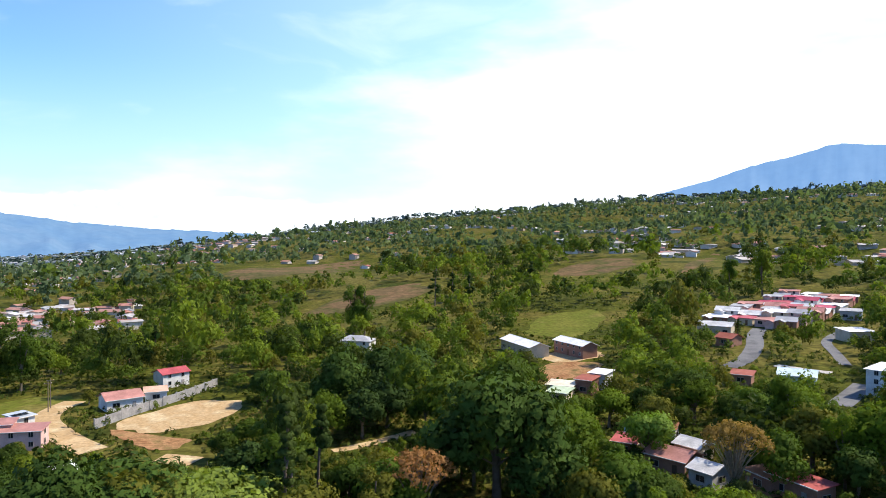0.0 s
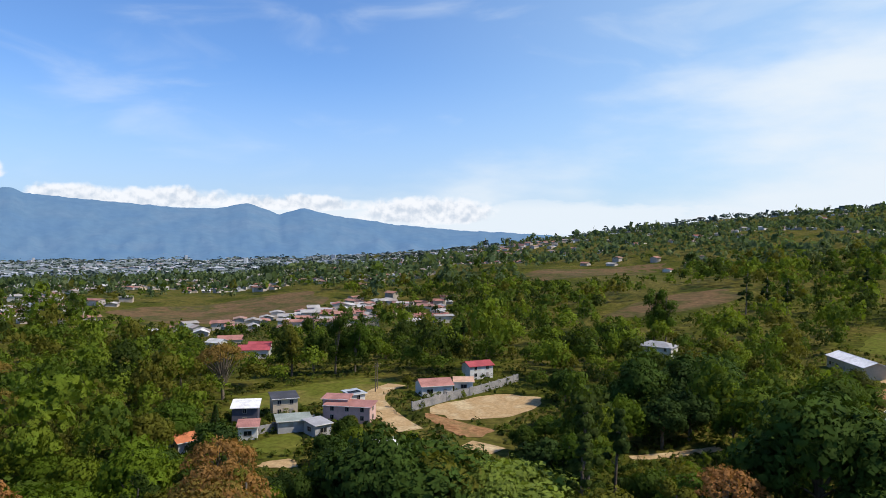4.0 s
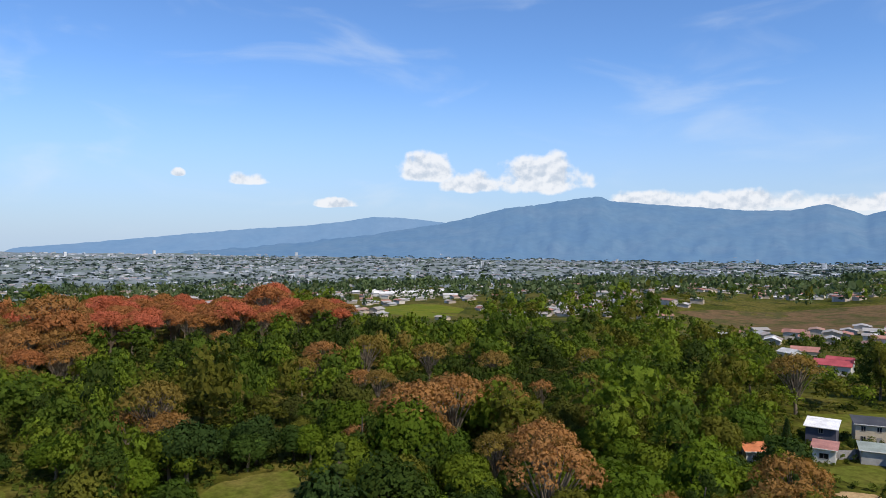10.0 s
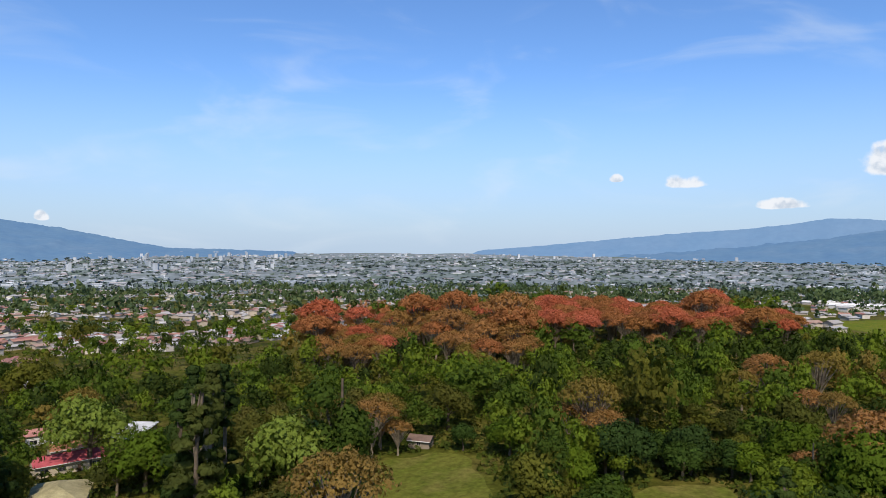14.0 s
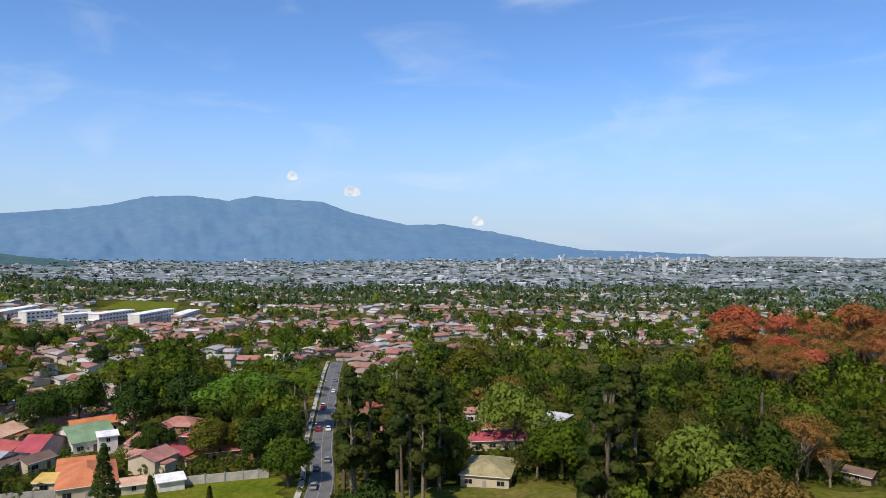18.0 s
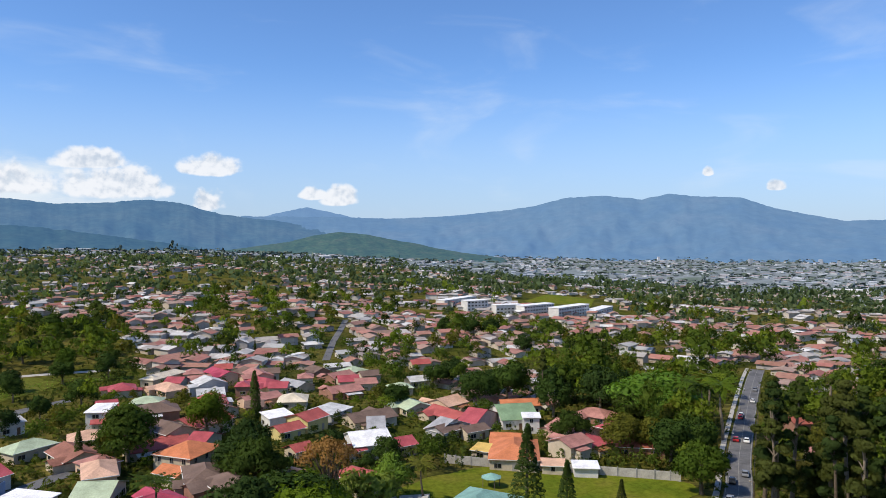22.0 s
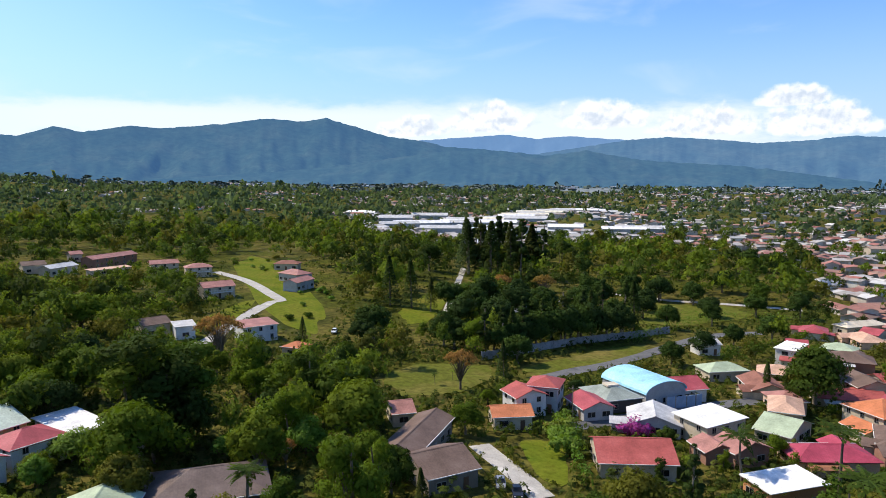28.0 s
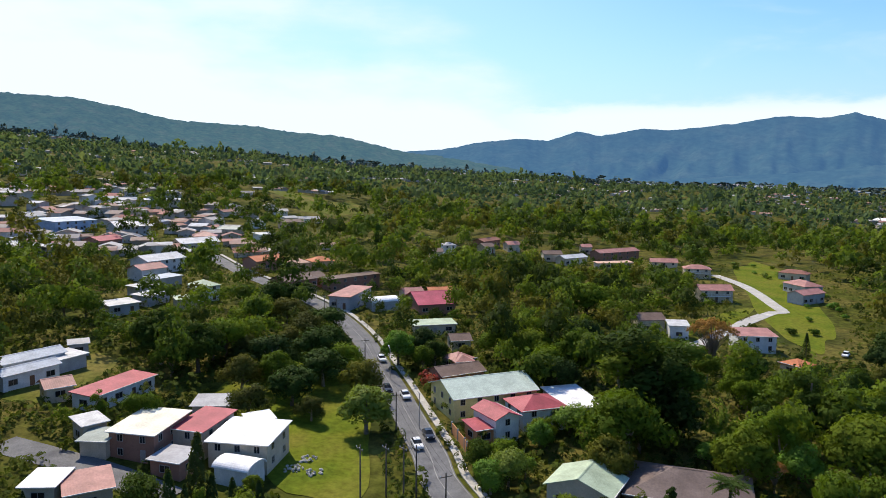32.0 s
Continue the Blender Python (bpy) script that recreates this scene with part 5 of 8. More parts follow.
house(304.2, -26.9, 281, 8.7, 8, 3.9, "h", "peach", "peach", "peach coloured house")
house(311, -37.7, 283, 9.5, 8, 3.9, "h", "orange", "peach", "house with orange hipped roof")
house(269.9, -24.6, 304, 19.6, 9, 3.4, "g", "brown", "brick", "brown roofed walled house")
house(240.8, -39.5, 234, 7.4, 17, 4.2, "f", "salmon", "grey", "modern house with a sloping pink roof")
house(269.3, -44.4, 299, 24.1, 5, 4.9, "f", "brown", "brick", "long brown walled building")
house(234.9, -49.2, 282, 9.7, 6, 3, "v", "white", "grey", "white arched greenhouse")
house(417.8, -0.9, 241, 11.8, 9, 3.6, "g", "greygreen", "cream", "green roofed house")
house(452.1, -16.8, 286, 7.9, 8, 4.2, "h", "greylight", "white", "small white house")
house(455.6, -37.2, 267, 15.4, 9, 4.2, "g", "brown", "peach", "two storey house")
house(391.6, -18.5, 294, 10.2, 8, 4.2, "f", "greylight", "white", "white two storey house")
house(235.2, -66, 272, 12.8, 17.3, 3.4, "g", "magenta", "brick", "house with magenta red metal roof")
house(249.6, -73.8, 263, 8.4, 8, 3.6, "g", "orange", "cream", "house with orange roof")
house(249.1, -63, 276, 7, 7, 3.4, "g", "salmon", "cream", "salmon roofed house")
house(204.9, -58.6, 268, 12.5, 6, 3, "f", "palegreen", "cream", "low pale green roofed houses")
house(187.6, -61.3, 266, 5.3, 6, 3, "g", "brown", "cream", "brown roofed cottage")
house(167.9, -55.7, 269, 4.5, 6, 3.1, "h", "salmon", "cream", "salmon roofed cottage in trees")
house(365.1, -213.6, 285, 31, 8, 5, "g", "salmon", "brick", "long two storey house with faded red roof")
house(337.9, -197, 269, 20.6, 5, 3, "f", "peach", "cream", "low verandah wing with pale tile roof")
house(358, -170, 258, 10, 8, 4.2, "g", "brown", "cream", "house with grey brown roof")
house(349, -177.8, 288, 16.7, 7, 3.9, "g", "greylight", "cream", "house with pale roof")
house(385.6, -157.6, 269, 7.2, 8, 4.2, "g", "salmon", "cream", "salmon roofed house")
house(374.7, -137.9, 282, 6.9, 8, 4.2, "g", "brown", "cream", "brown roofed house")
house(369.3, -114.1, 270, 6.8, 7, 4.9, "h", "grey", "white", "grey hipped two storey house")
house(395.4, -145.8, 308, 18.5, 7, 4.2, "g", "brick", "brick", "red brown roofed house")
house(386.1, -205.8, 258, 5.9, 7, 4.2, "g", "salmon", "cream", "salmon roofed house")
house(354.5, -102.6, 257, 6.7, 7, 3.6, "g", "brown", "cream", "brown roofed house")
house(327.6, -220.8, 245, 13.4, 8, 4.9, "g", "salmon", "cream", "two storey house with faded red roof")
house(303.1, -223.7, 241, 12.4, 8, 4.9, "h", "salmon", "cream", "cream two storey house with salmon roof and balcony")
house(248.6, -192, 251, 13, 9, 5, "g", "salmon", "cream", "two storey villa with salmon roof and balconies")
house(177.3, -151.8, 249, 10.9, 9, 5, "f", "salmon", "white", "white two storey house with red edged flat roof")
house(204.3, -132.7, 260, 8.3, 8, 4.2, "g", "brown", "cream", "brown roofed house")
house(194.7, -137.5, 244, 5.8, 7, 4.2, "f", "greylight", "white", "white cube house")
house(254.7, -243.4, 175, 13.9, 9, 4.2, "h", "salmon", "grey", "villa with salmon hipped roof")
house(237.5, -229, 284, 14.8, 7, 4.2, "g", "salmon", "grey", "villa wing with salmon roof")
house(285.5, -267.4, 212, 12.8, 7, 3.6, "h", "brick", "cream", "villa wing with red brown roof")
house(152.3, -145.3, 191, 5.7, 6, 3, "h", "orange", "cream", "small orange roofed hut")
house(-75.5, 235.7, 47, 9.1, 6, 4.6, "g", "crimson", "white", "white two storey house with pink red roof")
house(-81.1, 208.7, 38, 9.8, 8, 3.2, "g", "salmon", "white", "low white house with salmon roof")
house(-74, 216.6, 21, 5.9, 6, 3, "f", "peach", "white", "low wing with pale roof")
house(-91.4, 172.6, 10, 12.6, 6, 4.5, "f", "salmon", "pink", "pink two storey house with flat red roof")
house(-96.5, 174.6, 14, 6.9, 5, 5.5, "f", "salmon", "pink", "pink upper storey with flat red roof")
house(-95.7, 182.8, 59, 4.5, 5, 5, "f", "greyblue", "white", "roof terrace with solar panels")
house(-112.9, 173.1, 41, 6.8, 7, 5, "f", "dark", "cream", "modern cream and dark cube house")
house(-118.2, 162.9, 31, 6.7, 8, 4.6, "f", "white", "darkblue", "modern white and dark cube house")
house(-109.1, 151.4, 32, 4.7, 6, 3.2, "f", "salmon", "white", "low salmon roofed annex")
house(-116.9, 136.5, 63, 4.7, 6, 3.1, "g", "orange", "grey", "small orange roofed house behind a tree")
house(-70.1, 148.1, 56, 4.7, 6, 3.2, "g", "white", "grey", "small pale roofed house among trees")
house(-101.7, 160.4, 39, 8.4, 6, 3, "f", "greygreen", "grey", "long carport with grey green roof")
house(-93.7, 159.1, 60, 4.6, 6, 3, "f", "grey", "grey", "grey garage roof")
house(-218.2, 288.1, 38, 11.1, 8, 4, "g", "salmon", "cream", "salmon roofed house behind tall trees")
house(-183, 258, 28, 12.8, 8, 4, "g", "crimson", "white", "red roofed house behind tall trees")
house(-219.3, 279.6, 357, 7.7, 7, 3.5, "g", "greylight", "white", "pale roofed house behind tall trees")
house(-185.1, 265.1, 26, 9.1, 8, 4.5, "g", "crimson", "white", "white two storey house with red roof behind trees")
house(-19.2, 288.8, 344, 13.5, 8, 4.9, "h", "grey", "white", "white hillside house with grey hipped roof")
house(45.1, 266.6, 287, 24.5, 7.8, 3.9, "g", "white", "cream", "long new shed with white metal roof")
house(62.2, 257, 292, 17.9, 6.3, 4.5, "g", "white", "brick", "long unfinished brick row with white metal roof")
house(53.4, 138.5, 309, 8.7, 6.8, 3.2, "g", "salmon", "brick", "house with salmon corrugated roof")
house(58.6, 157.1, 329, 5.1, 4.4, 3.2, "g", "rust", "grey", "house with rusty corrugated roof")
house(59.8, 143.9, 303, 5.7, 5.3, 3.1, "g", "greylight", "cream", "house with pale curved metal roof")
house(56.9, 129.5, 300, 5.1, 5.7, 3.1, "g", "greylight", "grey", "house with pale corrugated roof")
house(69, 120.2, 291, 10, 4.5, 3.4, "f", "red", "brick", "long house with red corrugated roof")
house(66.2, 125, 286, 6.2, 6, 3.1, "f", "rust", "brick", "shed with rust streaked roof")
house(47.8, 150.5, 329, 4.8, 6, 3, "f", "red", "brick", "small red roofed shed")
house(51.1, 154.8, 338, 4, 6, 3, "f", "teal", "cream", "small teal roofed shed")
house(110.6, 194.9, 326, 9.4, 7, 3.4, "g", "bluewhite", "bluewall", "long pale blue house with white roof")
house(97.7, 201.2, 325, 5.6, 6, 3, "f", "brickroof", "brick", "dark red roofed shed")
house(126.9, 182, 304, 5, 10, 6.7, "f", "white", "white", "white three storey apartment house")
house(123.6, 277.3, 323, 12.8, 7, 3.6, "g", "greylight", "cream", "long cream building with pale roof")
house(118.4, 254.6, 304, 6.3, 7, 3, "g", "brickroof", "brick", "red brown roofed house")
house(45.5, 203.6, 333, 7.3, 6, 3, "f", "cream", "cream", "low cream roofed house")
house(52.7, 203, 323, 4.8, 6, 4.2, "f", "brickroof", "brick", "dark red cube house")
house(58.2, 208.1, 321, 4.9, 6, 4.5, "f", "white", "white", "white cube house")
house(43.3, 196, 328, 5.5, 6, 3, "f", "palegreen", "cream", "pale green roofed house")
house(161.9, 248.3, 2, 9.5, 8, 3.6, "f", "white", "cream", "white roofed hillside house")
house(187.8, 290.5, 323, 7.9, 8, 3.6, "f", "grey", "grey", "grey roofed house")


# ---- houses between the named ones ----
def infill():
    rnd = random.Random(77)
    clear = Clear(KEEP)
    looks = [("crimson", "cream", "crimson metal"), ("peach", "peach", "pale peach tiled"), ("red", "cream", "red metal"), ("magenta", "peach", "dark pink metal"), ("salmon", "cream", "faded red metal"), ("brick", "cream", "dark red tiled"), ("salmon", "brick", "dusty red metal"), ("brown", "cream", "brown tiled"), ("brown", "brick", "weathered brown"), ("grey", "cream", "grey metal"),
             ("greylight", "grey", "pale grey metal"), ("palegreen", "cream", "pale green metal"), ("salmon", "peach", "salmon tiled")]
    for i in range(-9, 24):
        for j in range(-24, -4):
            x, y = i * 15.5 + rnd.uniform(-4, 4), j * 15.5 + rnd.uniform(-4, 4)
            r = math.hypot(x, y)
            a = math.degrees(math.atan2(-x, y)) % 360
            roof, wall, words = rnd.choice(looks)
            kind, w, d, h, t = rnd.choice("ggh"), rnd.uniform(9, 16), rnd.uniform(7.5, 11), rnd.choice((2.7, 2.9, 2.8, 4.4)), rnd.choice((20, 110)) + rnd.uniform(-18, 18)
            if not ((between(a, 166, 199) and 150 < r < 335 and (a < 187 or r < 215)) or (between(a, 147, 166) and 195 < r < 262)) or rnd.random() < 0.2 or not clear.free(x, y, 4.2):
                continue
            house(round(x, 1), round(y, 1), t, w, d, h, kind, roof, wall, "%s %s roofed town house close to its neighbours" % ("two storey" if h > 4 else "low", words))


infill()


def hill_village():
    """Rows of small houses climbing above the village street."""
    rnd = random.Random(51)
    clear = Clear(KEEP)
    for i in range(9):
        for j in range(4):
            x, y = 136 + 0.74 * 10.5 * i + 0.67 * 9.5 * j + rnd.uniform(-1.5, 1.5), 301 + 0.67 * 10.5 * i - 0.74 * 9.5 * j + rnd.uniform(-1.5, 1.5)
            roof, words = rnd.choice((("greylight", "pale grey"), ("white", "white"), ("salmon", "faded red"), ("magenta", "dark pink"), ("salmon", "dusty red"), ("crimson", "red"), ("grey", "grey")))
            if clear.free(x, y, 1.0):
                house(round(x, 1), round(y, 1), 318 + rnd.uniform(-8, 8), rnd.uniform(7, 10), rnd.uniform(6, 7.5), rnd.choice((2.8, 2.8, 4.4)), rnd.choice("gf"), roof, rnd.choice(("cream", "white", "pink", "brick")), "small %s roofed village house in a dense row" % words)


hill_village()
for k in range(14):
    works_rnd = random.Random(300 + k)
    a, r = 63.5 + 6.5 * ((k * 0.618) % 1), 900 + 230 * ((k * 0.37) % 1)
    house(round(-math.sin(radians(a)) * r, 1), round(math.cos(radians(a)) * r, 1), a + works_rnd.uniform(-15, 15), works_rnd.uniform(14, 26), works_rnd.uniform(8, 11), 5.0, "g", works_rnd.choice(("white", "greylight", "white")), "white", "white walled building of an open shed works")
# long sheds of the factory district beyond the park
for x, y, w, t in ((623, -717, 40, 20), (484, -613, 36, 35), (502, -701, 44, 30), (446, -689, 38, 25), (399, -686, 46, 28), (408, -590, 42, 32), (374, -621, 50, 28), (328, -631, 46, 25), (299, -648, 34, 25), (380, -718, 48, 25)):
    house(x, y, t, w, 15, 4.2, "g", "white" if int(x) % 2 else "greylight", "grey", "long open shed of a factory with white metal roof")


for k in range(26):
    shed_rnd = random.Random(900 + k)
    a, r = 198.5 + 20 * ((k * 0.618) % 1), 690 + 290 * ((k * 0.382 + 0.1) % 1)
    house(round(-math.sin(radians(a)) * r, 1), round(math.cos(radians(a)) * r, 1), a + shed_rnd.uniform(-12, 12), shed_rnd.uniform(30, 60), shed_rnd.uniform(9, 13), 3.6, "g",
          shed_rnd.choice(("white", "greylight", "greylight", "creamroof")), "grey", "long open shed of a factory with pale metal roof")


# ---- far town ----
def town_mesh(name, spots, mats, label, gables=True):
    """Small far houses in one mesh: spots of x, y, z, turn, width, depth, height, roof rise, roof material."""
    quads, ids = [], []
    for x, y, z, t, w, d, h, rise, wm, rm in spots:
        c, s = math.cos(t), math.sin(t)

        def at(u, v, k):
            return (x + u * c - v * s, y + u * s + v * c, z + k)
        a, b = w / 2, d / 2
        lo = -3.0
        cs = [(-a, -b), (a, -b), (a, b), (-a, b)]
        for i in range(4):
            p, q = cs[i], cs[(i + 1) % 4]
            quads.append([at(*p, lo), at(*q, lo), at(*q, h), at(*p, h)])
            ids.append(wm)
        o = 0.8
        if rise > 0:
            e = h - 0.1
            quads.append([at(-a - o, -b - o, e), at(a + o, -b - o, e), at(a + o, 0, h + rise), at(-a - o, 0, h + rise)])
            quads.append([at(a + o, b + o, e), at(-a - o, b + o, e), at(-a - o, 0, h + rise), at(a + o, 0, h + rise)])
            ids += [rm, rm]
            if gables:
                quads.append([at(-a, -b, h), at(-a, b, h), at(-a, 0.01, h + rise), at(-a, -0.01, h + rise)])
                quads.append([at(a, b, h), at(a, -b, h), at(a, -0.01, h + rise), at(a, 0.01, h + rise)])
                ids += [wm, wm]
        else:
            quads.append([at(-a, -b, h), at(a, -b, h), at(a, b, h), at(-a, b, h)])
            ids.append(rm)
    me = fast_quads(name, np.array(quads, np.float32), mats, ids)
    tagged(new(name, me), label, "houses", kind="stuff")


M["far_wall"] = material("town_walls", [(0.52, 0.48, 0.42), (0.42, 0.35, 0.28), (0.36, 0.34, 0.33), (0.50, 0.42, 0.33), (0.66, 0.64, 0.60), (0.34, 0.27, 0.22)], by="cell", scale=0.07, fine=0.5, fine_amount=0.12, world_space=True)
M["far_red"] = material("town_red_roofs", [(0.34, 0.13, 0.105), (0.38, 0.20, 0.155), (0.26, 0.135, 0.10), (0.35, 0.25, 0.20), (0.28, 0.10, 0.085), (0.21, 0.15, 0.12)], by="cell", scale=0.07, fine=0.4, fine_amount=0.2, world_space=True)
M["far_pale"] = material("town_pale_roofs", [(0.40, 0.39, 0.38), (0.30, 0.28, 0.26), (0.62, 0.62, 0.61), (0.24, 0.20, 0.18), (0.38, 0.38, 0.37), (0.30, 0.22, 0.18)], by="cell", scale=0.07, fine=0.4, fine_amount=0.15, world_space=True)
# city beyond 1500 m: walls and roofs paled and blued to imitate haze
M["far_haze"] = material("hazed_city_walls", [(0.33, 0.37, 0.42), (0.38, 0.42, 0.47), (0.30, 0.34, 0.39), (0.62, 0.65, 0.68), (0.36, 0.36, 0.38), (0.31, 0.36, 0.40)], by="cell", scale=0.03, fine=0.1, fine_amount=0.1, world_space=True, spec=0.0)
M["haze_roof"] = material("hazed_city_roofs", [(0.34, 0.38, 0.43), (0.30, 0.35, 0.39), (0.66, 0.69, 0.72), (0.37, 0.34, 0.34), (0.30, 0.35, 0.38)], by="cell", scale=0.03, fine=0.1, fine_amount=0.1, world_space=True, spec=0.0)
M["haze_roof_red"] = material("hazed_red_roofs", [(0.38, 0.30, 0.29), (0.36, 0.32, 0.32), (0.32, 0.28, 0.29)], by="cell", scale=0.03, fine=0.1, fine_amount=0.1, world_space=True, spec=0.0)


def built(a, r):
    """How thickly houses stand at a bearing and distance, and the share of red roofs."""
    if between(a, 10, 30) and 1060 < r < 1600:
        return 0.8, 0.65
    if between(a, 20, 50):
        if r < 420:
            return 0, 0
        return (0.07, 0.5) if r < 900 else (0.5, 0.25)
    if between(a, 50, 110):
        return (0, 0) if r < 520 else ((0.28, 0.35) if r < 1000 else (0.36, 0.2))
    if between(a, 110, 128):
        return (0, 0) if r < 500 else ((0.62, 0.45) if r < 1000 else (0.6, 0.25))
    if between(a, 128, 152) and r < 335:
        return 0, 0
    if between(a, 138, 153) and r < 560:
        return 0.16, 0.6
    if between(a, 128, 165):
        return (0, 0) if r < 255 else ((0.52, 0.68) if r < 800 else (0.6, 0.3))
    if between(a, 186, 198) and r < 470 + 150 * (a - 186) / 12:
        return 0, 0
    if between(a, 165, 198):
        return (0, 0) if r < 330 else ((0.52, 0.6) if r < 850 else (0.62, 0.35))
    if between(a, 198, 222):
        return (0, 0) if r < 600 else ((0.75, 0.08) if r < 900 else ((0.6, 0.55) if r < 1400 else (0.2, 0.3)))
    if between(a, 222, 240):
        return (0, 0) if r < 850 else (0.25, 0.4)
    if between(a, 240, 262):
        return (0, 0) if r < 900 else (0.12, 0.2)
    if between(a, 270, 287) and 335 < r < 480:
        return 0.95, 0.4
    if between(a, 262, 300):
        return (0, 0) if r < 330 else ((0.5, 0.35) if (r < 520 and a > 268) else (0.13, 0.25))
    if between(a, 300, 340):
        return (0, 0) if r < 400 else (0.06, 0.4)
    if between(a, 340, 20):
        return (0, 0) if r < 700 else ((0.02, 0.4) if r < 1300 else (0.06, 0.3))
    return 0, 0


def scatter_town():
    rnd = random.Random(33)
    near, far = [], []
    clear = Clear(KEEP)
    r = 255.0
    while r < 4600:
        gap = 12.5 if r < 700 else (19 if r < 1400 else (27 if r < 2600 else 36))
        n = int(2 * math.pi * r / gap)
        for i in range(n):
            a = (i + 0.6 * rnd.random()) * 360 / n
            rr = r + rnd.uniform(-0.3, 0.3) * gap
            d, red = built(a, rr)
            if d == 0:
                continue
            x, y = -math.sin(radians(a)) * rr, math.cos(radians(a)) * rr
            g = noise.noise((x * 0.006, y * 0.006, 1.0)) + 0.5 * noise.noise((x * 0.02, y * 0.02, 2.0))
            if rr > 900:
                d, g = d * 0.62, 0.8 * g
            if rnd.random() > d + 0.75 * g or not clear.free(x, y, 6):
                continue
            turn = 0.6 + 0.5 * math.floor(noise.noise((x * 0.004, y * 0.004, 9)) * 4) + rnd.choice((0, math.pi / 2))
            k = 1.0 if rr < 1400 else (0.95 if rr < 2600 else 0.9)
            w, dd = rnd.uniform(8, 14) * k, rnd.uniform(7, 10) * k
            h = rnd.choice((2.5, 2.7, 2.6, 4.6, 2.5)) if rr < 1500 else rnd.choice((2.6, 3.0, 3.6))
            if rr > 1400:
                # blocks of joined houses, long across the view
                w, dd = rnd.uniform(8, 15) if rnd.random() < 0.55 else rnd.uniform(15, 30), rnd.uniform(8, 12)
                turn = radians(a) + rnd.uniform(-0.5, 0.5)
            if rr > 2400 and rnd.random() < (0.12 if between(a, 110, 126) else 0.015):
                w, dd, h = rnd.uniform(9, 16), 10, rnd.uniform(9, 26)
            rise = 0 if h > 8 else (rnd.uniform(0.7, 1.7) if rr < 1400 else rnd.uniform(0.6, 1.2))
            rm = 1 if rnd.random() < red else 2
            spot = (x, y, ground(x, y), turn, w, dd, h, rise, 0, rm)
            if rr < 1500:
                near.append(spot)
                KEEP.append((x, y, 3.8))
                if rr < 700 and rnd.random() < 0.22 and not between(a, 40, 128):
                    PROTECT.append((x, y, 3.0, ground(x, y) + 2.6))
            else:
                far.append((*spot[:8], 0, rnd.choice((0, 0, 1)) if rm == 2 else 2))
        r += gap * (0.95 if r < 1400 else 1.15)
    town_mesh("town_houses", near, [M["far_wall"], M["far_red"], M["far_pale"]], "crowded low town houses with red and grey metal roofs")
    town_mesh("city_buildings", far, [M["far_haze"], M["haze_roof"], M["haze_roof_red"]], "distant city buildings spread over the valley floor", False)
    return len(near), len(far)


scatter_town()


# ---- trees ----
def soft_normals(d, rnd, rise=0.25):
    """Normals that follow the round of a crown, a little uneven."""
    v = d + rnd.normal(0, 0.14, d.shape) + np.array([0, 0, rise])
    return v / (np.linalg.norm(v, axis=1)[:, None] + 1e-9)


def clump_quads(pts, nrm, size, rnd):
    """Leaf clumps: a bent quad at each point, facing roughly along nrm."""
    n = len(pts)
    nrm = nrm + rnd.normal(0, 0.38, (n, 3))
    nrm /= np.linalg.norm(nrm, axis=1)[:, None] + 1e-9
    t = np.cross(nrm, rnd.normal(0, 1, (n, 3)))
    t /= np.linalg.norm(t, axis=1)[:, None] + 1e-9
    b = np.cross(nrm, t)
    s = (size * rnd.uniform(0.6, 1.35, n))[:, None]
    e = rnd.uniform(0.55, 1.0, (n, 1))
    bend = nrm * s * 0.22
    return np.stack([pts - t * s - bend * 0.5, pts - b * s * e + bend * 0.5, pts + t * s - bend * 0.5, pts + b * s * e + bend * 0.5], 1)


def lumps_points(n, lumps, rnd, under=0.35):
    """Points over a heap of rounded lumps (x, y, z, radius, flatness)."""
    L = np.array(lumps)
    w = L[:, 3] ** 2
    k = rnd.choice(len(L), n, p=w / w.sum())
    d = rnd.normal(0, 1, (n, 3))
    d /= np.linalg.norm(d, axis=1)[:, None]
    low = d[:, 2] < -under
    d[low, 2] *= -0.6
    rad = L[k, 3] * (1 - 0.45 * rnd.random(n) ** 2.2) * (1 + 0.10 * rnd.normal(0, 1, n))
    p = L[k, :3] + d * rad[:, None] * np.stack([np.ones(n), np.ones(n), L[k, 4]], 1)
    return p, d


def tube(path, radii, sides=6):
    verts, faces = [], []
    for i, (p, r) in enumerate(zip(path, radii)):
        for s in range(sides):
            a = 2 * math.pi * s / sides
            verts.append((p[0] + r * math.cos(a), p[1] + r * math.sin(a), p[2]))
        if i:
            for s in range(sides):
                a0, b0 = (i - 1) * sides, i * sides
                faces.append((a0 + s, a0 + (s + 1) % sides, b0 + (s + 1) % sides, b0 + s))
    return verts, faces


def trunk_mesh(height, radius, limbs, seed, lean=0.3):
    rnd = random.Random(seed)
    verts, faces = tube([(lean * f * rnd.uniform(-1, 1), lean * f * rnd.uniform(-1, 1), height * f - 0.4) for f in (0, 0.3, 0.65, 1)], [radius * 1.3, radius, radius * 0.75, radius * 0.5], 7)
    for x, y, z, z0 in limbs:
        v, f = tube([(0, 0, z0), (x * 0.45, y * 0.45, z0 + (z - z0) * 0.55), (x * 0.9, y * 0.9, z * 0.98)], [radius * 0.5, radius * 0.33, radius * 0.14], 5)
        faces += [tuple(i + len(verts) for i in q) for q in f]
        verts += v
    me = bpy.data.meshes.new("trunk")
    me.from_pydata(verts, [], faces)
    me.materials.append(M["bark"])
    me.polygons.foreach_set("use_smooth", [True] * len(me.polygons))
    return me


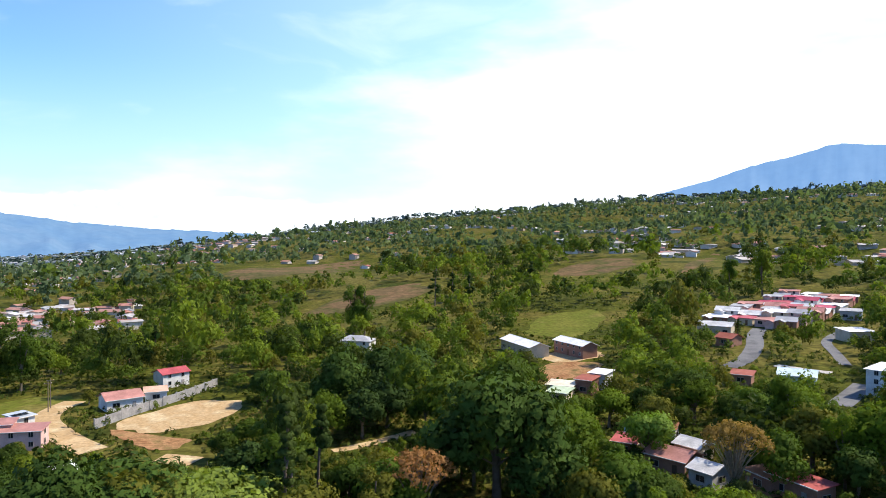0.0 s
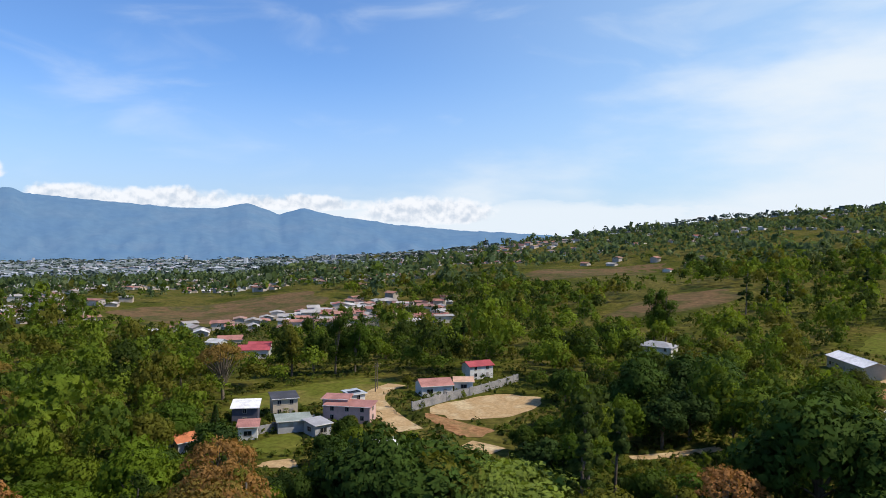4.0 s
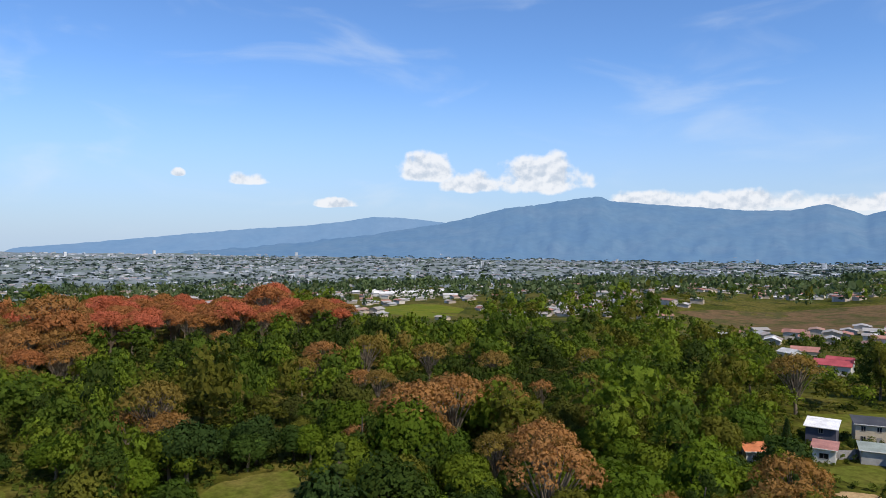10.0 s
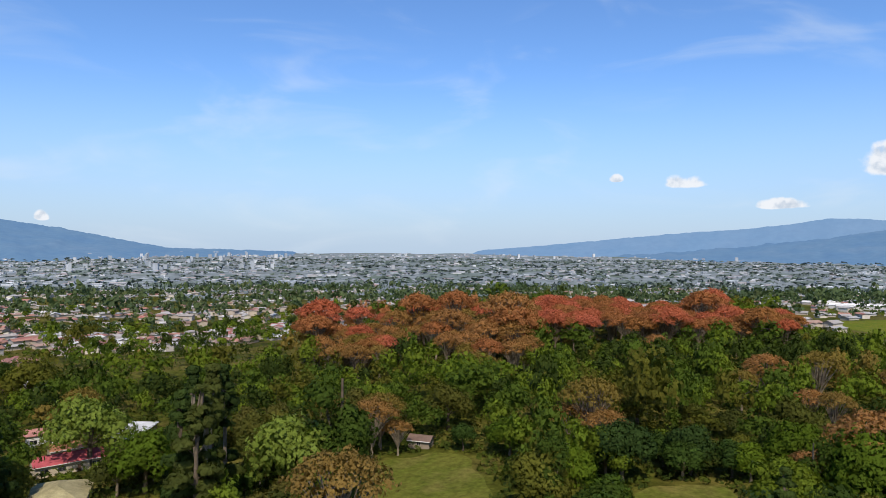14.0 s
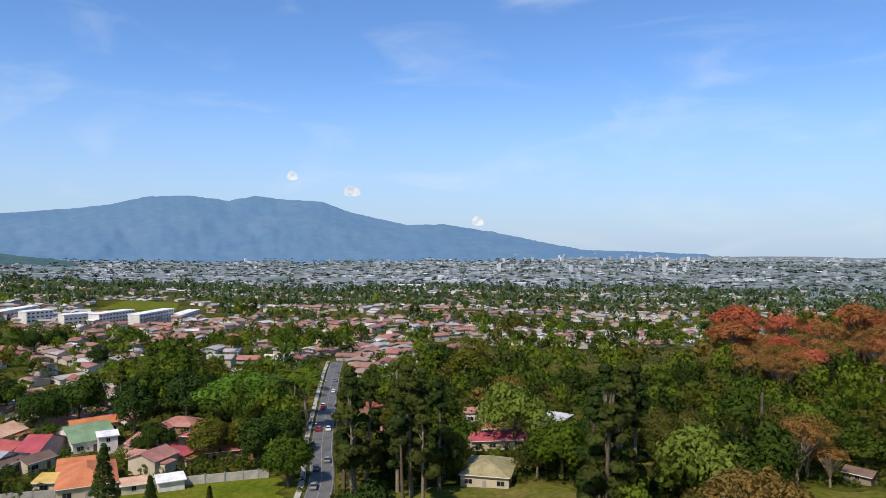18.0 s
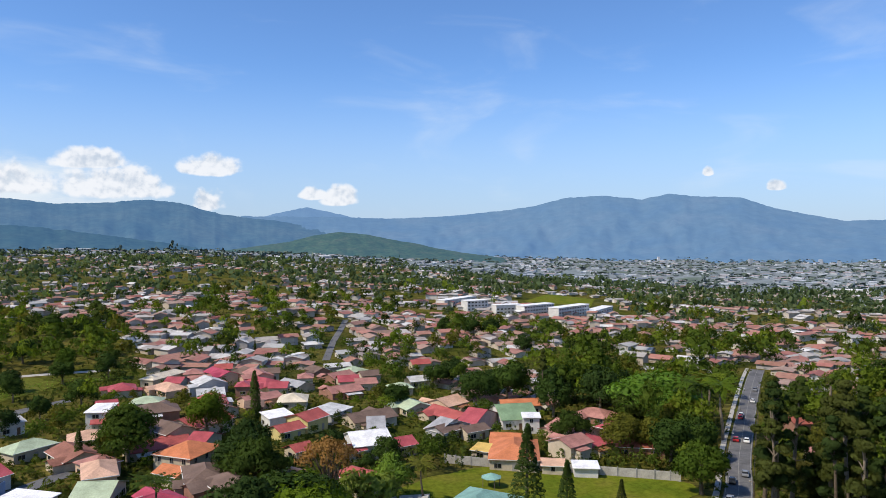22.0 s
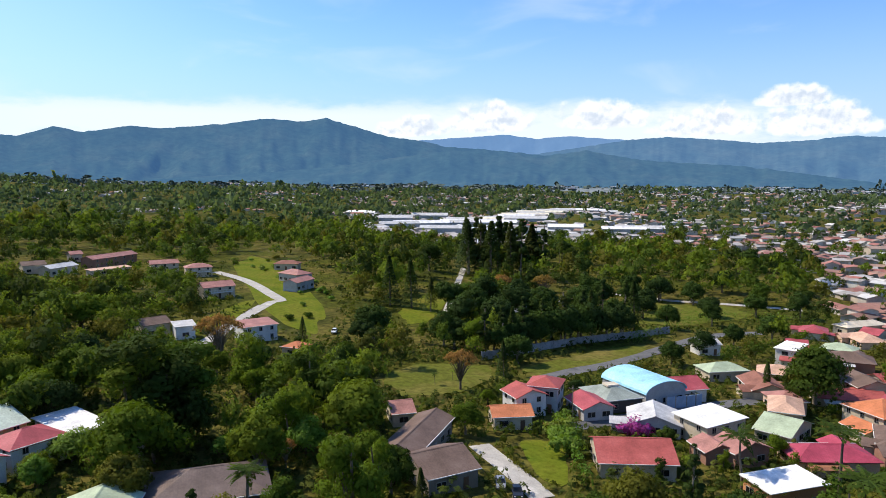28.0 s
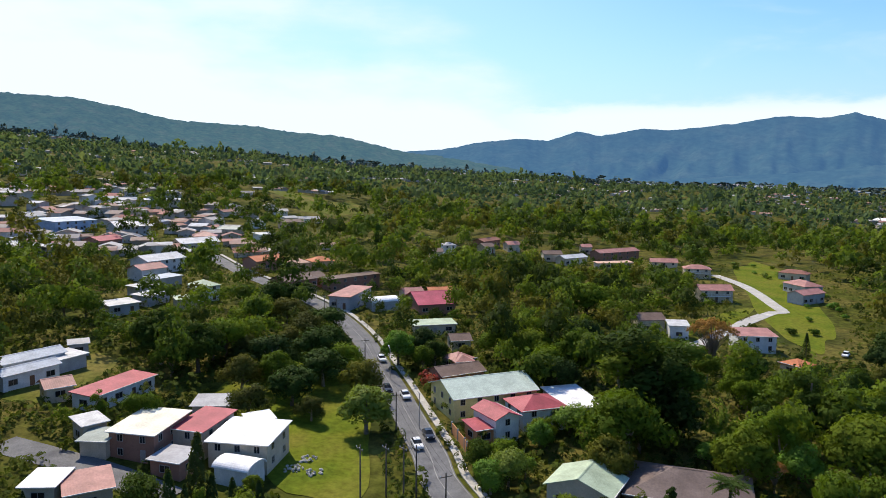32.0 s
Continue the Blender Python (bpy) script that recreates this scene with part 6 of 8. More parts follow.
def tree(name, kind, seed, leaf, label, category="tree"):
    """One tree with its foot at the origin, hidden below ground until it is copied."""
    rnd = np.random.RandomState(seed)
    R = random.Random(seed)
    foot = new(name)
    limbs = []
    if kind == "broad":          # wide, lumpy crown on a forked trunk
        H, W = 13.0, 5.6
        lumps = []
        for i in range(17):
            a, q = R.uniform(0, 6.28), math.sqrt(R.random())
            z = H * (0.33 + 0.50 * (1 - q * q) * R.uniform(0.35, 1.0))
            lumps.append((math.cos(a) * q * W * 0.78, math.sin(a) * q * W * 0.78, z, R.uniform(1.7, 2.7), R.uniform(0.7, 0.95)))
        lumps.append((0, 0, H * 0.52, 3.8, 0.9))
        p, d = lumps_points(4200, lumps, rnd, 0.7)
        quads = clump_quads(p, d, 0.32, rnd)
        limbs = [(l[0], l[1], l[2], H * 0.25) for l in lumps[:6]]
        trunk = trunk_mesh(H * 0.62, 0.34, limbs, seed)
    elif kind == "dome":         # dense round crown that reaches low
        H, W = 11.0, 5.0
        lumps = [(0, 0, H * 0.48, 4.1, 1.0)]
        for i in range(30):
            a, e = i * 2.4 + R.uniform(-0.3, 0.3), math.asin(R.uniform(-0.35, 1.0))
            q = W * 0.72 * R.uniform(0.85, 1.08)
            lumps.append((math.cos(a) * math.cos(e) * q, math.sin(a) * math.cos(e) * q, H * 0.48 + math.sin(e) * q * 1.05, R.uniform(1.1, 1.8), R.uniform(0.8, 1.0)))
        p, d = lumps_points(5200, lumps, rnd, 0.5)
        quads = clump_quads(p, d, 0.30, rnd)
        limbs = [(l[0] * 0.7, l[1] * 0.7, l[2], H * 0.2) for l in lumps[1:6]]
        trunk = trunk_mesh(H * 0.5, 0.36, limbs, seed)
    elif kind == "tall":         # high crown on bare stems
        H = 20.0
        lumps = [(R.uniform(-2.6, 2.6), R.uniform(-2.6, 2.6), H * R.uniform(0.28, 0.94), R.uniform(1.5, 2.6), R.uniform(0.8, 1.2)) for _ in range(15)]
        p, d = lumps_points(3600, lumps, rnd, 0.7)
        quads = clump_quads(p, d, 0.34, rnd)
        limbs = [(l[0], l[1], l[2], H * 0.3) for l in lumps[:7]]
        trunk = trunk_mesh(H * 0.9, 0.32, limbs, seed, 0.6)
    elif kind == "cone":         # tiers of drooping branches
        H = 15.0
        n = 2200
        f = rnd.random(n) ** 0.75
        f = (np.floor(f * 13) + rnd.random(n) ** 2 * 0.9) / 13
        rad = (1 - f) * 3.2 * (0.35 + 0.65 * rnd.random(n) ** 0.5) + 0.15
        a = np.floor(rnd.random(n) * 11) / 11 * 6.283 + rnd.normal(0, 0.16, n) + np.floor(f * 13) * 1.7
        p = np.stack([np.cos(a) * rad, np.sin(a) * rad, 1.6 + f * (H - 1.6) - rad * 0.16], 1)
        d = np.stack([np.cos(a) * 0.5, np.sin(a) * 0.5, np.ones(n)], 1)
        quads = clump_quads(p, d, 0.27, rnd)
        trunk = trunk_mesh(H * 0.97, 0.24, [], seed, 0.1)
    elif kind == "column":       # slim cypress
        H = 12.0
        n = 1000
        f = rnd.random(n)
        rad = 1.25 * np.sin(np.pi * np.clip(f * 0.86 + 0.12, 0, 1)) ** 0.7 * (0.7 + 0.3 * rnd.random(n))
        a = rnd.random(n) * 6.283
        p = np.stack([np.cos(a) * rad, np.sin(a) * rad, 0.5 + f * H], 1)
        d = np.stack([np.cos(a), np.sin(a), 0.7 * np.ones(n)], 1)
        quads = clump_quads(p, d, 0.34, rnd)
        trunk = trunk_mesh(H * 0.6, 0.2, [], seed, 0.05)
    elif kind == "pine":         # dark, ragged and high, with gaps between the tufts
        H = 22.0
        lumps = []
        for i in range(22):
            f = R.uniform(0.30, 1.0)
            q = (1.05 - f) * 5.0 * R.uniform(0.35, 1)
            a = R.uniform(0, 6.28)
            lumps.append((math.cos(a) * q, math.sin(a) * q, H * f, R.uniform(0.8, 1.6) * (1.25 - f * 0.5), R.uniform(0.55, 0.8)))
        p, d = lumps_points(2900, lumps, rnd, 0.5)
        quads = clump_quads(p, d, 0.40, rnd)
        limbs = [(l[0], l[1], l[2], l[2] * 0.88) for l in lumps]
        trunk = trunk_mesh(H * 0.97, 0.33, limbs, seed, 0.4)
    elif kind == "sparse":       # blossom on bare, upswept branches
        H, W = 14.0, 5.2
        lumps = []
        for i in range(38):
            a, q = i * 2.4 + R.uniform(-0.3, 0.3), math.sqrt((i + 0.5) / 38)
            lumps.append((math.cos(a) * q * W, math.sin(a) * q * W, H * (0.56 + 0.34 * math.sqrt(1 - 0.85 * q * q) * R.uniform(0.85, 1.06)), R.uniform(1.0, 1.6), R.uniform(0.7, 0.95)))
        p, d = lumps_points(4200 if leaf is M["leaf_red"] else 2300, lumps, rnd, 0.45)
        quads = clump_quads(p, d, 0.25, rnd)
        limbs = [(l[0], l[1], l[2], H * R.uniform(0.15, 0.4)) for l in lumps]
        trunk = trunk_mesh(H * 0.6, 0.36, limbs, seed, 0.3)
    elif kind == "palm":
        H = 6.5
        quads = []
        for i in range(17):
            a, dr = i * 2.4, R.uniform(0.2, 1.0)
            prev = None
            for k in range(8):
                f = k / 7
                rr, zz = 2.5 * f, H + 1.0 * f * (1.3 - dr) - 2.0 * dr * f * f
                c = np.array([math.cos(a) * rr, math.sin(a) * rr, zz])
                side = np.array([-math.sin(a), math.cos(a), -0.35]) * 0.42 * math.sin(math.pi * min(f * 0.9 + 0.1, 1))
                if prev is not None:
                    quads.append([prev[0], prev[0] + prev[1], c + side, c])
                    flip = np.array([-1, -1, 1])
                    quads.append([prev[0], c, c + side * flip, prev[0] + prev[1] * flip])
                prev = (c, side)
        quads = np.array(quads)
        trunk = trunk_mesh(H + 0.3, 0.16, [], seed, 0.3)
    else:                        # shrub
        lumps = [(R.uniform(-1.2, 1.2), R.uniform(-1.2, 1.2), R.uniform(0.6, 1.6), R.uniform(0.7, 1.2), 0.85) for _ in range(7)]
        p, d = lumps_points(420, lumps, rnd, 0.5)
        quads = clump_quads(p, d, 0.26, rnd)
        trunk = trunk_mesh(1.2, 0.08, [(l[0], l[1], l[2], 0.1) for l in lumps[:4]], seed, 0.05)
    if kind != "palm":
        v = (p - p.mean(0)) / (p.std(0) + 1e-6)
        d = 0.95 * d / np.linalg.norm(d, axis=1)[:, None] + 0.30 * v / (np.linalg.norm(v, axis=1)[:, None] + 1e-6)
    crown = new("crown", fast_quads("crown", quads, leaf, normals=soft_normals(d, rnd) if kind != "palm" else None))
    crown.parent = foot
    t = new("trunk", trunk)
    t.parent = foot
    return tagged(foot, label, category, group=label)


MODEL = {}


def model(key, kind, leaf, n, label, category="tree", name=None):
    MODEL[key] = [tree(name or key, kind, hash_of(key) + 17 * i, leaf, label, category) for i in range(n)]


def more(key, kind, leaf, n, label):
    """Another shape among the trees of a kind."""
    MODEL[key] += [tree(key, kind, hash_of(key) + 400 + 17 * i, leaf, label) for i in range(n)]


def hash_of(s):
    return sum(ord(c) * (i + 3) for i, c in enumerate(s)) % 9000


model("broadleaf_tree", "broad", M["leaf"], 5, "leafy green broadleaf tree with a lumpy crown")
more("broadleaf_tree", "dome", M["leaf"], 3, "leafy green tree with a dense round crown")
model("tall_tree", "tall", M["leaf"], 3, "tall slender green tree with a high crown")
model("olive_tree", "broad", M["leaf_olive_tree"], 3, "olive green tree with an open lumpy crown")
model("dark_tree", "broad", M["leaf_shade_tree"], 2, "large deep green tree with a dense crown", name="shade_tree")
MODEL["dark_tree"] += [tree("shade_tree", "dome", 4100 + i, M["leaf_shade_tree"], "large deep green tree with a dense crown") for i in range(2)]
model("pine_tree", "pine", M["leaf_dark"], 3, "tall dark pine with ragged branches and bare stem")
model("conifer_tree", "cone", M["leaf_dark"], 2, "dark conical conifer with tiered branches", name="conifer")
model("cypress", "column", M["leaf_dark"], 2, "slim dark column-shaped cypress")
model("coral_tree", "sparse", M["leaf_red"], 3, "flowering coral tree covered in orange red blossom", name="flowering_tree")
model("dry_tree", "sparse", M["leaf_dry"], 2, "half bare tree with brown leaves and pale branches", name="bare_tree")
model("palm", "palm", M["leaf"], 2, "garden palm with arching green fronds", name="palm_tree")
model("shrub", "shrub", M["leaf"], 3, "rounded green garden shrub", "shrub")
PICK = random.Random(5)


def plant(key, x, y, s=1.0, keep=0.0, wide=1.0, sink=0.0, turn=None, shape=None):
    """Stand one tree of a kind on the land."""
    i = PICK.randrange(len(MODEL[key])) if shape is None else shape
    a = PICK.uniform(0, 360) if turn is None else turn
    m = pose(x, y, ground(x, y) - sink, PICK.uniform(-3, 3), PICK.uniform(-3, 3), a) @ Matrix.Diagonal((s * wide * PICK.uniform(0.9, 1.12), s * wide * PICK.uniform(0.9, 1.12), s, 1))
    ob = copy_thing(MODEL[key][i], m)
    if keep:
        KEEP.append((x, y, keep))
    return ob


# ---- walls, hedges, vehicles, poles, garden ----
model("bright_tree", "broad", M["leaf_bright"], 2, "bright green leafy tree with a dense crown", name="leafy_tree")
model("dome_tree", "dome", M["leaf_bright"], 2, "bright green tree with a dense round crown", name="round_tree")
model("bright_shrub", "shrub", M["leaf_bright"], 2, "bright yellow green garden shrub", "shrub", name="shrub")
model("purple_shrub", "shrub", M["bloom_purple"], 1, "large purple flowering bougainvillea bush", "shrub", name="flowering_shrub")
model("red_shrub", "shrub", M["bloom_red"], 1, "shrub with deep red leaves", "shrub", name="red_leaved_shrub")


def boundary_wall(name, pts, height, mat, label):
    """A wall of panels between pillars, stepping along the land."""
    line = spline(pts, 4.0)
    base = new("boundary_wall")
    tagged(base, label, "wall")
    base.location = (line[0].x, line[0].y, ground(line[0].x, line[0].y))
    for p, q in zip(line, line[1:]):
        m = (p + q) / 2
        length = (q - p).length
        z = min(ground(p.x, p.y), ground(q.x, q.y)) - 0.3
        turn = math.degrees(math.atan2(q.y - p.y, q.x - p.x))
        ob = new("panel", box_mesh("panel", length - 0.3, 0.16, height + 0.3, mat, 0.02))
        ob.matrix_basis = Matrix.Translation(-base.location) @ pose(m.x, m.y, z, 0, 0, turn)
        ob.parent = base
        ob = new("pillar", box_mesh("pillar", 0.34, 0.34, height + 0.55, M["block"], 0.03))
        ob.matrix_basis = Matrix.Translation(-base.location) @ pose(p.x, p.y, z, 0, 0, turn)
        ob.parent = base
        KEEP.append((m.x, m.y, 2.2))
        LOW.append((m.x, m.y, 1.2))
        PROTECT.append((m.x, m.y, 2.0, ground(m.x, m.y) + 0.4 * height))


def hedge(pts, height):
    line = spline(pts, 0.8)
    rnd = np.random.RandomState(int(abs(pts[0][0]) * 10) % 1000)
    P, D = [], []
    for p in line:
        for k in range(10):
            a = rnd.uniform(0, math.pi)
            P.append((p.x + math.cos(a) * height * 0.33 + rnd.normal(0, 0.12), p.y + rnd.normal(0, 0.4), ground(p.x, p.y) + math.sin(a) * height * rnd.uniform(0.55, 1.05) + 0.1))
            D.append((math.cos(a), rnd.normal(0, 0.4), math.sin(a)))
    me = fast_quads("hedge", clump_quads(np.array(P), np.array(D), 0.34, rnd), M["leaf_bright"] if height > 2.6 else M["leaf"])
    ob = new("hedge", me)
    tagged(ob, "thick clipped green garden hedge", "hedge", group="hedges")
    for p in line[::3]:
        KEEP.append((p.x, p.y, 1.6))


boundary_wall("garden", [(-58.7, -184.2), (-73.9, -176.8), (-92.2, -168.5), (-113.8, -156.1)], 2.4, M["concrete"], "long pale block garden wall")
boundary_wall("field", [(108.4, -177.9), (104.3, -190.5), (96.3, -216.9), (85.7, -241.7), (78.3, -262.7)], 2.6, M["block"], "long grey block wall beside a grass field")
boundary_wall("terrace", [(-79.1, 186.5), (-73.7, 200.3), (-67.1, 213.7), (-60.1, 233.1)], 2.6, M["block"], "grey block retaining wall with pillars above a terrace")
boundary_wall("yard", [(-109.9, 150.5), (-105.8, 157.1), (-105.8, 162.1), (-99.5, 167.9)], 2.2, M["block"], "grey block yard wall")
boundary_wall("hall", [(50.4, -167.9), (47, -172.7), (44.5, -177.4)], 3, WALL["bluewall"], "blue grey sheet metal fence with a gate")
boundary_wall("villa", [(129.6, -41.1), (121.1, -40.9), (118.5, -40.6)], 2.2, WALL["orangewall"], "orange brown garden wall")
boundary_wall("shed", [(135.8, 25.9), (130.1, 21.4)], 2.4, M["concrete"], "white boundary wall")
# hedges: line, height
hedge([(66.8, -127.8), (66.1, -133.8), (63.6, -137)], 2.5)
hedge([(63.9, -139), (56.6, -126.4), (50.4, -117.5), (46.4, -111.7)], 3)
hedge([(-102.6, -187.5), (-107.2, -179.7), (-113, -174.4), (-117.8, -166.7)], 3)
hedge([(-94.4, -182), (-105.9, -174.6), (-116.4, -166)], 2)
hedge([(8.3, -140.3), (-1.4, -135.6), (-14.6, -136.1)], 3)
hedge([(-38.9, -159.6), (-46.4, -157.1)], 1.6)
hedge([(143.2, 29.9), (153.7, 25.2), (161.9, 18.6)], 2)
hedge([(228, -52.3), (228.2, -63.8), (226.2, -72.7)], 1.5)
hedge([(68.7, -120.2), (61.5, -113.5), (56.2, -109.8)], 1)
hedge([(114.5, -262.1), (87, -289.7), (63.7, -307.4), (36, -321.3)], 4)
hedge([(82.9, -233.6), (78.2, -277.4), (71.9, -297.3)], 4)
hedge([(204.4, -42.8), (217.6, -56.7), (225.2, -67.5)], 2)
PAINT = {}
for key, col in {"white": (0.75, 0.75, 0.74), "black": (0.02, 0.02, 0.022), "grey": (0.22, 0.23, 0.25), "red": (0.42, 0.02, 0.02)}.items():
    PAINT[key] = material("car_paint_" + key, [col], rough=0.25, spec=0.6, fine_amount=0.05)


def car_meshes():
    bm = bmesh.new()
    prof = [(-2.1, 0.32), (2.1, 0.32), (2.15, 0.62), (1.95, 0.82), (1.0, 0.92), (0.42, 1.0), (-1.6, 1.02), (-2.05, 0.95), (-2.15, 0.6)]
    lo = [bm.verts.new((x, -0.86, z)) for x, z in prof]
    hi = [bm.verts.new((x, 0.86, z)) for x, z in prof]
    bm.faces.new(lo[::-1])
    bm.faces.new(hi)
    for i in range(len(prof)):
        j = (i + 1) % len(prof)
        bm.faces.new((lo[i], lo[j], hi[j], hi[i]))
    bmesh.ops.recalc_face_normals(bm, faces=bm.faces[:])
    bmesh.ops.bevel(bm, geom=bm.edges[:], offset=0.06, segments=2, affect="EDGES")
    body = bpy.data.meshes.new("body")
    bm.to_mesh(body)
    bm.free()
    out = [body]
    for name, pts, half in (("window", [(0.95, 0.92), (0.25, 1.38), (-1.2, 1.40), (-1.75, 0.98)], 0.78), ("roof", [(0.22, 1.36), (0.15, 1.46), (-1.15, 1.48), (-1.25, 1.38)], 0.72)):
        bm = bmesh.new()
        a = [bm.verts.new((x, -half * (1 if z < 1.1 else 0.86), z)) for x, z in pts]
        b = [bm.verts.new((x, half * (1 if z < 1.1 else 0.86), z)) for x, z in pts]
        bm.faces.new(a[::-1])
        bm.faces.new(b)
        for i in range(4):
            bm.faces.new((a[i], a[(i + 1) % 4], b[(i + 1) % 4], b[i]))
        bmesh.ops.recalc_face_normals(bm, faces=bm.faces[:])
        me = bpy.data.meshes.new(name)
        bm.to_mesh(me)
        bm.free()
        out.append(me)
    for name, r, w, mat in (("tyre", 0.33, 0.22, M["rubber"]), ("rim", 0.2, 0.24, M["metal"])):
        bm = bmesh.new()
        bmesh.ops.create_cone(bm, cap_ends=True, segments=14, radius1=r, radius2=r, depth=w, matrix=pose(0, 0, 0, 90))
        me = bpy.data.meshes.new(name)
        bm.to_mesh(me)
        bm.free()
        me.materials.append(mat)
        out.append(me)
    lamp = box_mesh("headlight", 0.08, 0.34, 0.14, M["trim"])
    return out + [lamp]


CAR = car_meshes()


def car(x, y, colour):
    """A car that stands along the nearest stretch of road."""
    line = spline(MAIN_ROAD, 4.0)
    i = min(range(1, len(line) - 1), key=lambda k: (line[k].x - x) ** 2 + (line[k].y - y) ** 2)
    d = (line[i + 1] - line[i - 1]).normalized()
    off = Vector((x, y)) - line[i]
    if off.length < 6:
        side = 1.55 if off.dot(Vector((d.y, -d.x))) > 0 else -1.55
        p = line[i] + Vector((d.y, -d.x)) * side
        turn = math.degrees(math.atan2(d.y, d.x))
    else:
        p, turn = Vector((x, y)), 125
    base = new("car")
    base.matrix_basis = pose(p.x, p.y, ground(p.x, p.y) + 0.15, 0, 0, turn)
    for name, me, mat in (("body", CAR[0], PAINT[colour]), ("window", CAR[1], M["glass"]), ("roof", CAR[2], PAINT[colour])):
        me = me.copy()
        me.materials.clear()
        me.materials.append(mat)
        new(name, me).parent = base
    for sx in (-1.3, 1.3):
        for sy in (-0.78, 0.78):
            t = new("tyre", CAR[3])
            t.parent, t.location = base, (sx, sy, 0.33)
            r = new("rim", CAR[4])
            r.parent = t
    for sy in (-0.6, 0.6):
        l = new("headlight", CAR[5])
        l.parent, l.location = base, (2.12, sy, 0.62)
    tagged(base, "small %s passenger car standing on the tarmac" % colour, "car", group="cars")
    PROTECT.append((p.x, p.y, 2.0, ground(p.x, p.y)))


car(177.8, -35.7, "white")
car(156.5, -35.3, "black")
car(148.3, -35.8, "white")
car(123.6, -31.9, "white")
car(128.2, -34.4, "black")
car(-123.7, -151.3, "black")
car(-113.6, -140.3, "grey")
car(-157.3, -183.6, "white")
car(-177.9, -209.6, "red")
car(-203.9, -236.1, "white")
car(-220.6, -252.2, "grey")
car(58.6, -102.6, "grey")
car(54.6, -101.2, "black")
car(-154, -183.2, "red")
car(-183.2, -215.5, "white")
car(-131.8, -155.6, "grey")
car(165.1, -175.2, "white")
POLES = [(107, -18.9), (106.3, -22.9), (105.3, -25.5), (104.7, -27.4), (199.2, -29.3), (216.5, -27.5), (-101, 209.2), (-99.6, 205), (63, -141.9), (197.6, -420)]


def utility_pole(x, y, height=9.0, turn=20):
    base = new("utility_pole")
    base.matrix_basis = pose(x, y, ground(x, y) - 0.3, 0, 0, turn)
    v, f = tube([(0, 0, 0), (0, 0, height * 0.5), (0, 0, height)], [0.15, 0.125, 0.10], 8)
    mesh_object("post", v, f + [tuple(range(16, 24))], M["wood"], base)
    arm = new("crossarm", box_mesh("crossarm", 2.0, 0.12, 0.14, M["wood"]))
    arm.parent, arm.location = base, (0, 0.12, height - 0.7)
    for k in (-0.85, 0, 0.85):
        ins = new("insulator", box_mesh("insulator", 0.1, 0.1, 0.2, M["trim"], 0.02))
        ins.parent, ins.location = base, (k, 0.12, height - 0.56)
    tagged(base, "weathered wooden utility pole with a crossarm", "utility pole", group="utility poles")
    PROTECT.append((x, y, 0.6, ground(x, y) + 2))


for x, y in POLES:
    utility_pole(x, y)


def wire(p, q, sag=0.8):
    n = 14
    pts = [(p[0] + (q[0] - p[0]) * i / n, p[1] + (q[1] - p[1]) * i / n, p[2] + (q[2] - p[2]) * i / n - sag * 4 * (i / n) * (1 - i / n)) for i in range(n + 1)]
    v, f = tube(pts, [0.025] * (n + 1), 4)
    tagged(mesh_object("overhead_wire", v, f, M["rubber"]), "thin black overhead cable between utility poles", "cable", group="overhead wires")


road = spline(MAIN_ROAD, 60.0)
tops = []
for i, p in enumerate(road):
    if 95 < p.length < 330 and (not tops or (Vector(tops[-1][:2]) - p).length > 36):
        d = (road[min(i + 1, len(road) - 1)] - road[max(i - 1, 0)]).normalized()
        q = p + Vector((d.y, -d.x)) * 4.4
        utility_pole(q.x, q.y, 9.0, math.degrees(math.atan2(d.y, d.x)) + 90)
        tops.append((q.x, q.y, ground(q.x, q.y) + 8.5))
for p, q in zip(tops, tops[1:]):
    if (Vector(p) - Vector(q)).length < 60:
        for s in (-0.8, 0.0, 0.8):
            wire((p[0] + s, p[1] + s, p[2]), (q[0] + s, q[1] + s, q[2]))

POOL = [(-29.5, -144.4), (-35, -151.6), (-39.4, -150.3), (-31.6, -138.3)]
DECK = [(-27.8, -144.6), (-35.5, -156), (-45.6, -154.4), (-36.8, -137.1), (-28.6, -132)]
GAZEBOS = [(-23.6, -144.2), (-17.3, -139.9), (-64.2, -163.7)]


def flat_shape(name, pts, lift, mat, label, category):
    z = max(ground(*p) for p in DECK)
    n = len(pts)
    v = [(x, y, z + lift) for x, y in pts] + [(x, y, z - 1.0) for x, y in pts]
    f = [tuple(range(n))] + [(i, i + n, (i + 1) % n + n, (i + 1) % n) for i in range(n)]
    ob = mesh_object(name, v, f, mat)
    bm = bmesh.new()
    bm.from_mesh(ob.data)
    bmesh.ops.recalc_face_normals(bm, faces=bm.faces[:])
    bm.to_mesh(ob.data)
    bm.free()
    return tagged(ob, label, category, kind="structure")


flat_shape("pavement_pool_deck", DECK, 0.15, M["concrete"], "grey paved deck round a swimming pool", "paving")
cx, cy = sum(p[0] for p in POOL) / 4, sum(p[1] for p in POOL) / 4
rim = [(cx + (x - cx) * 1.12, cy + (y - cy) * 1.12) for x, y in POOL]
flat_shape("trim_pool_edge", rim, 0.24, M["trim"], "white tiled edge of the swimming pool", "pool edge")
flat_shape("water", POOL, 0.245, M["water"], "clear blue swimming pool water", "swimming pool")
for x, y in DECK:
    KEEP.append((x, y, 5.0))
    LOW.append((x, y, 3.0))
KEEP.append((cx, cy, 9.0))
LOW.append((cx, cy, 9.0))
PROTECT.append((cx, cy, 6.0, ground(cx, cy)))


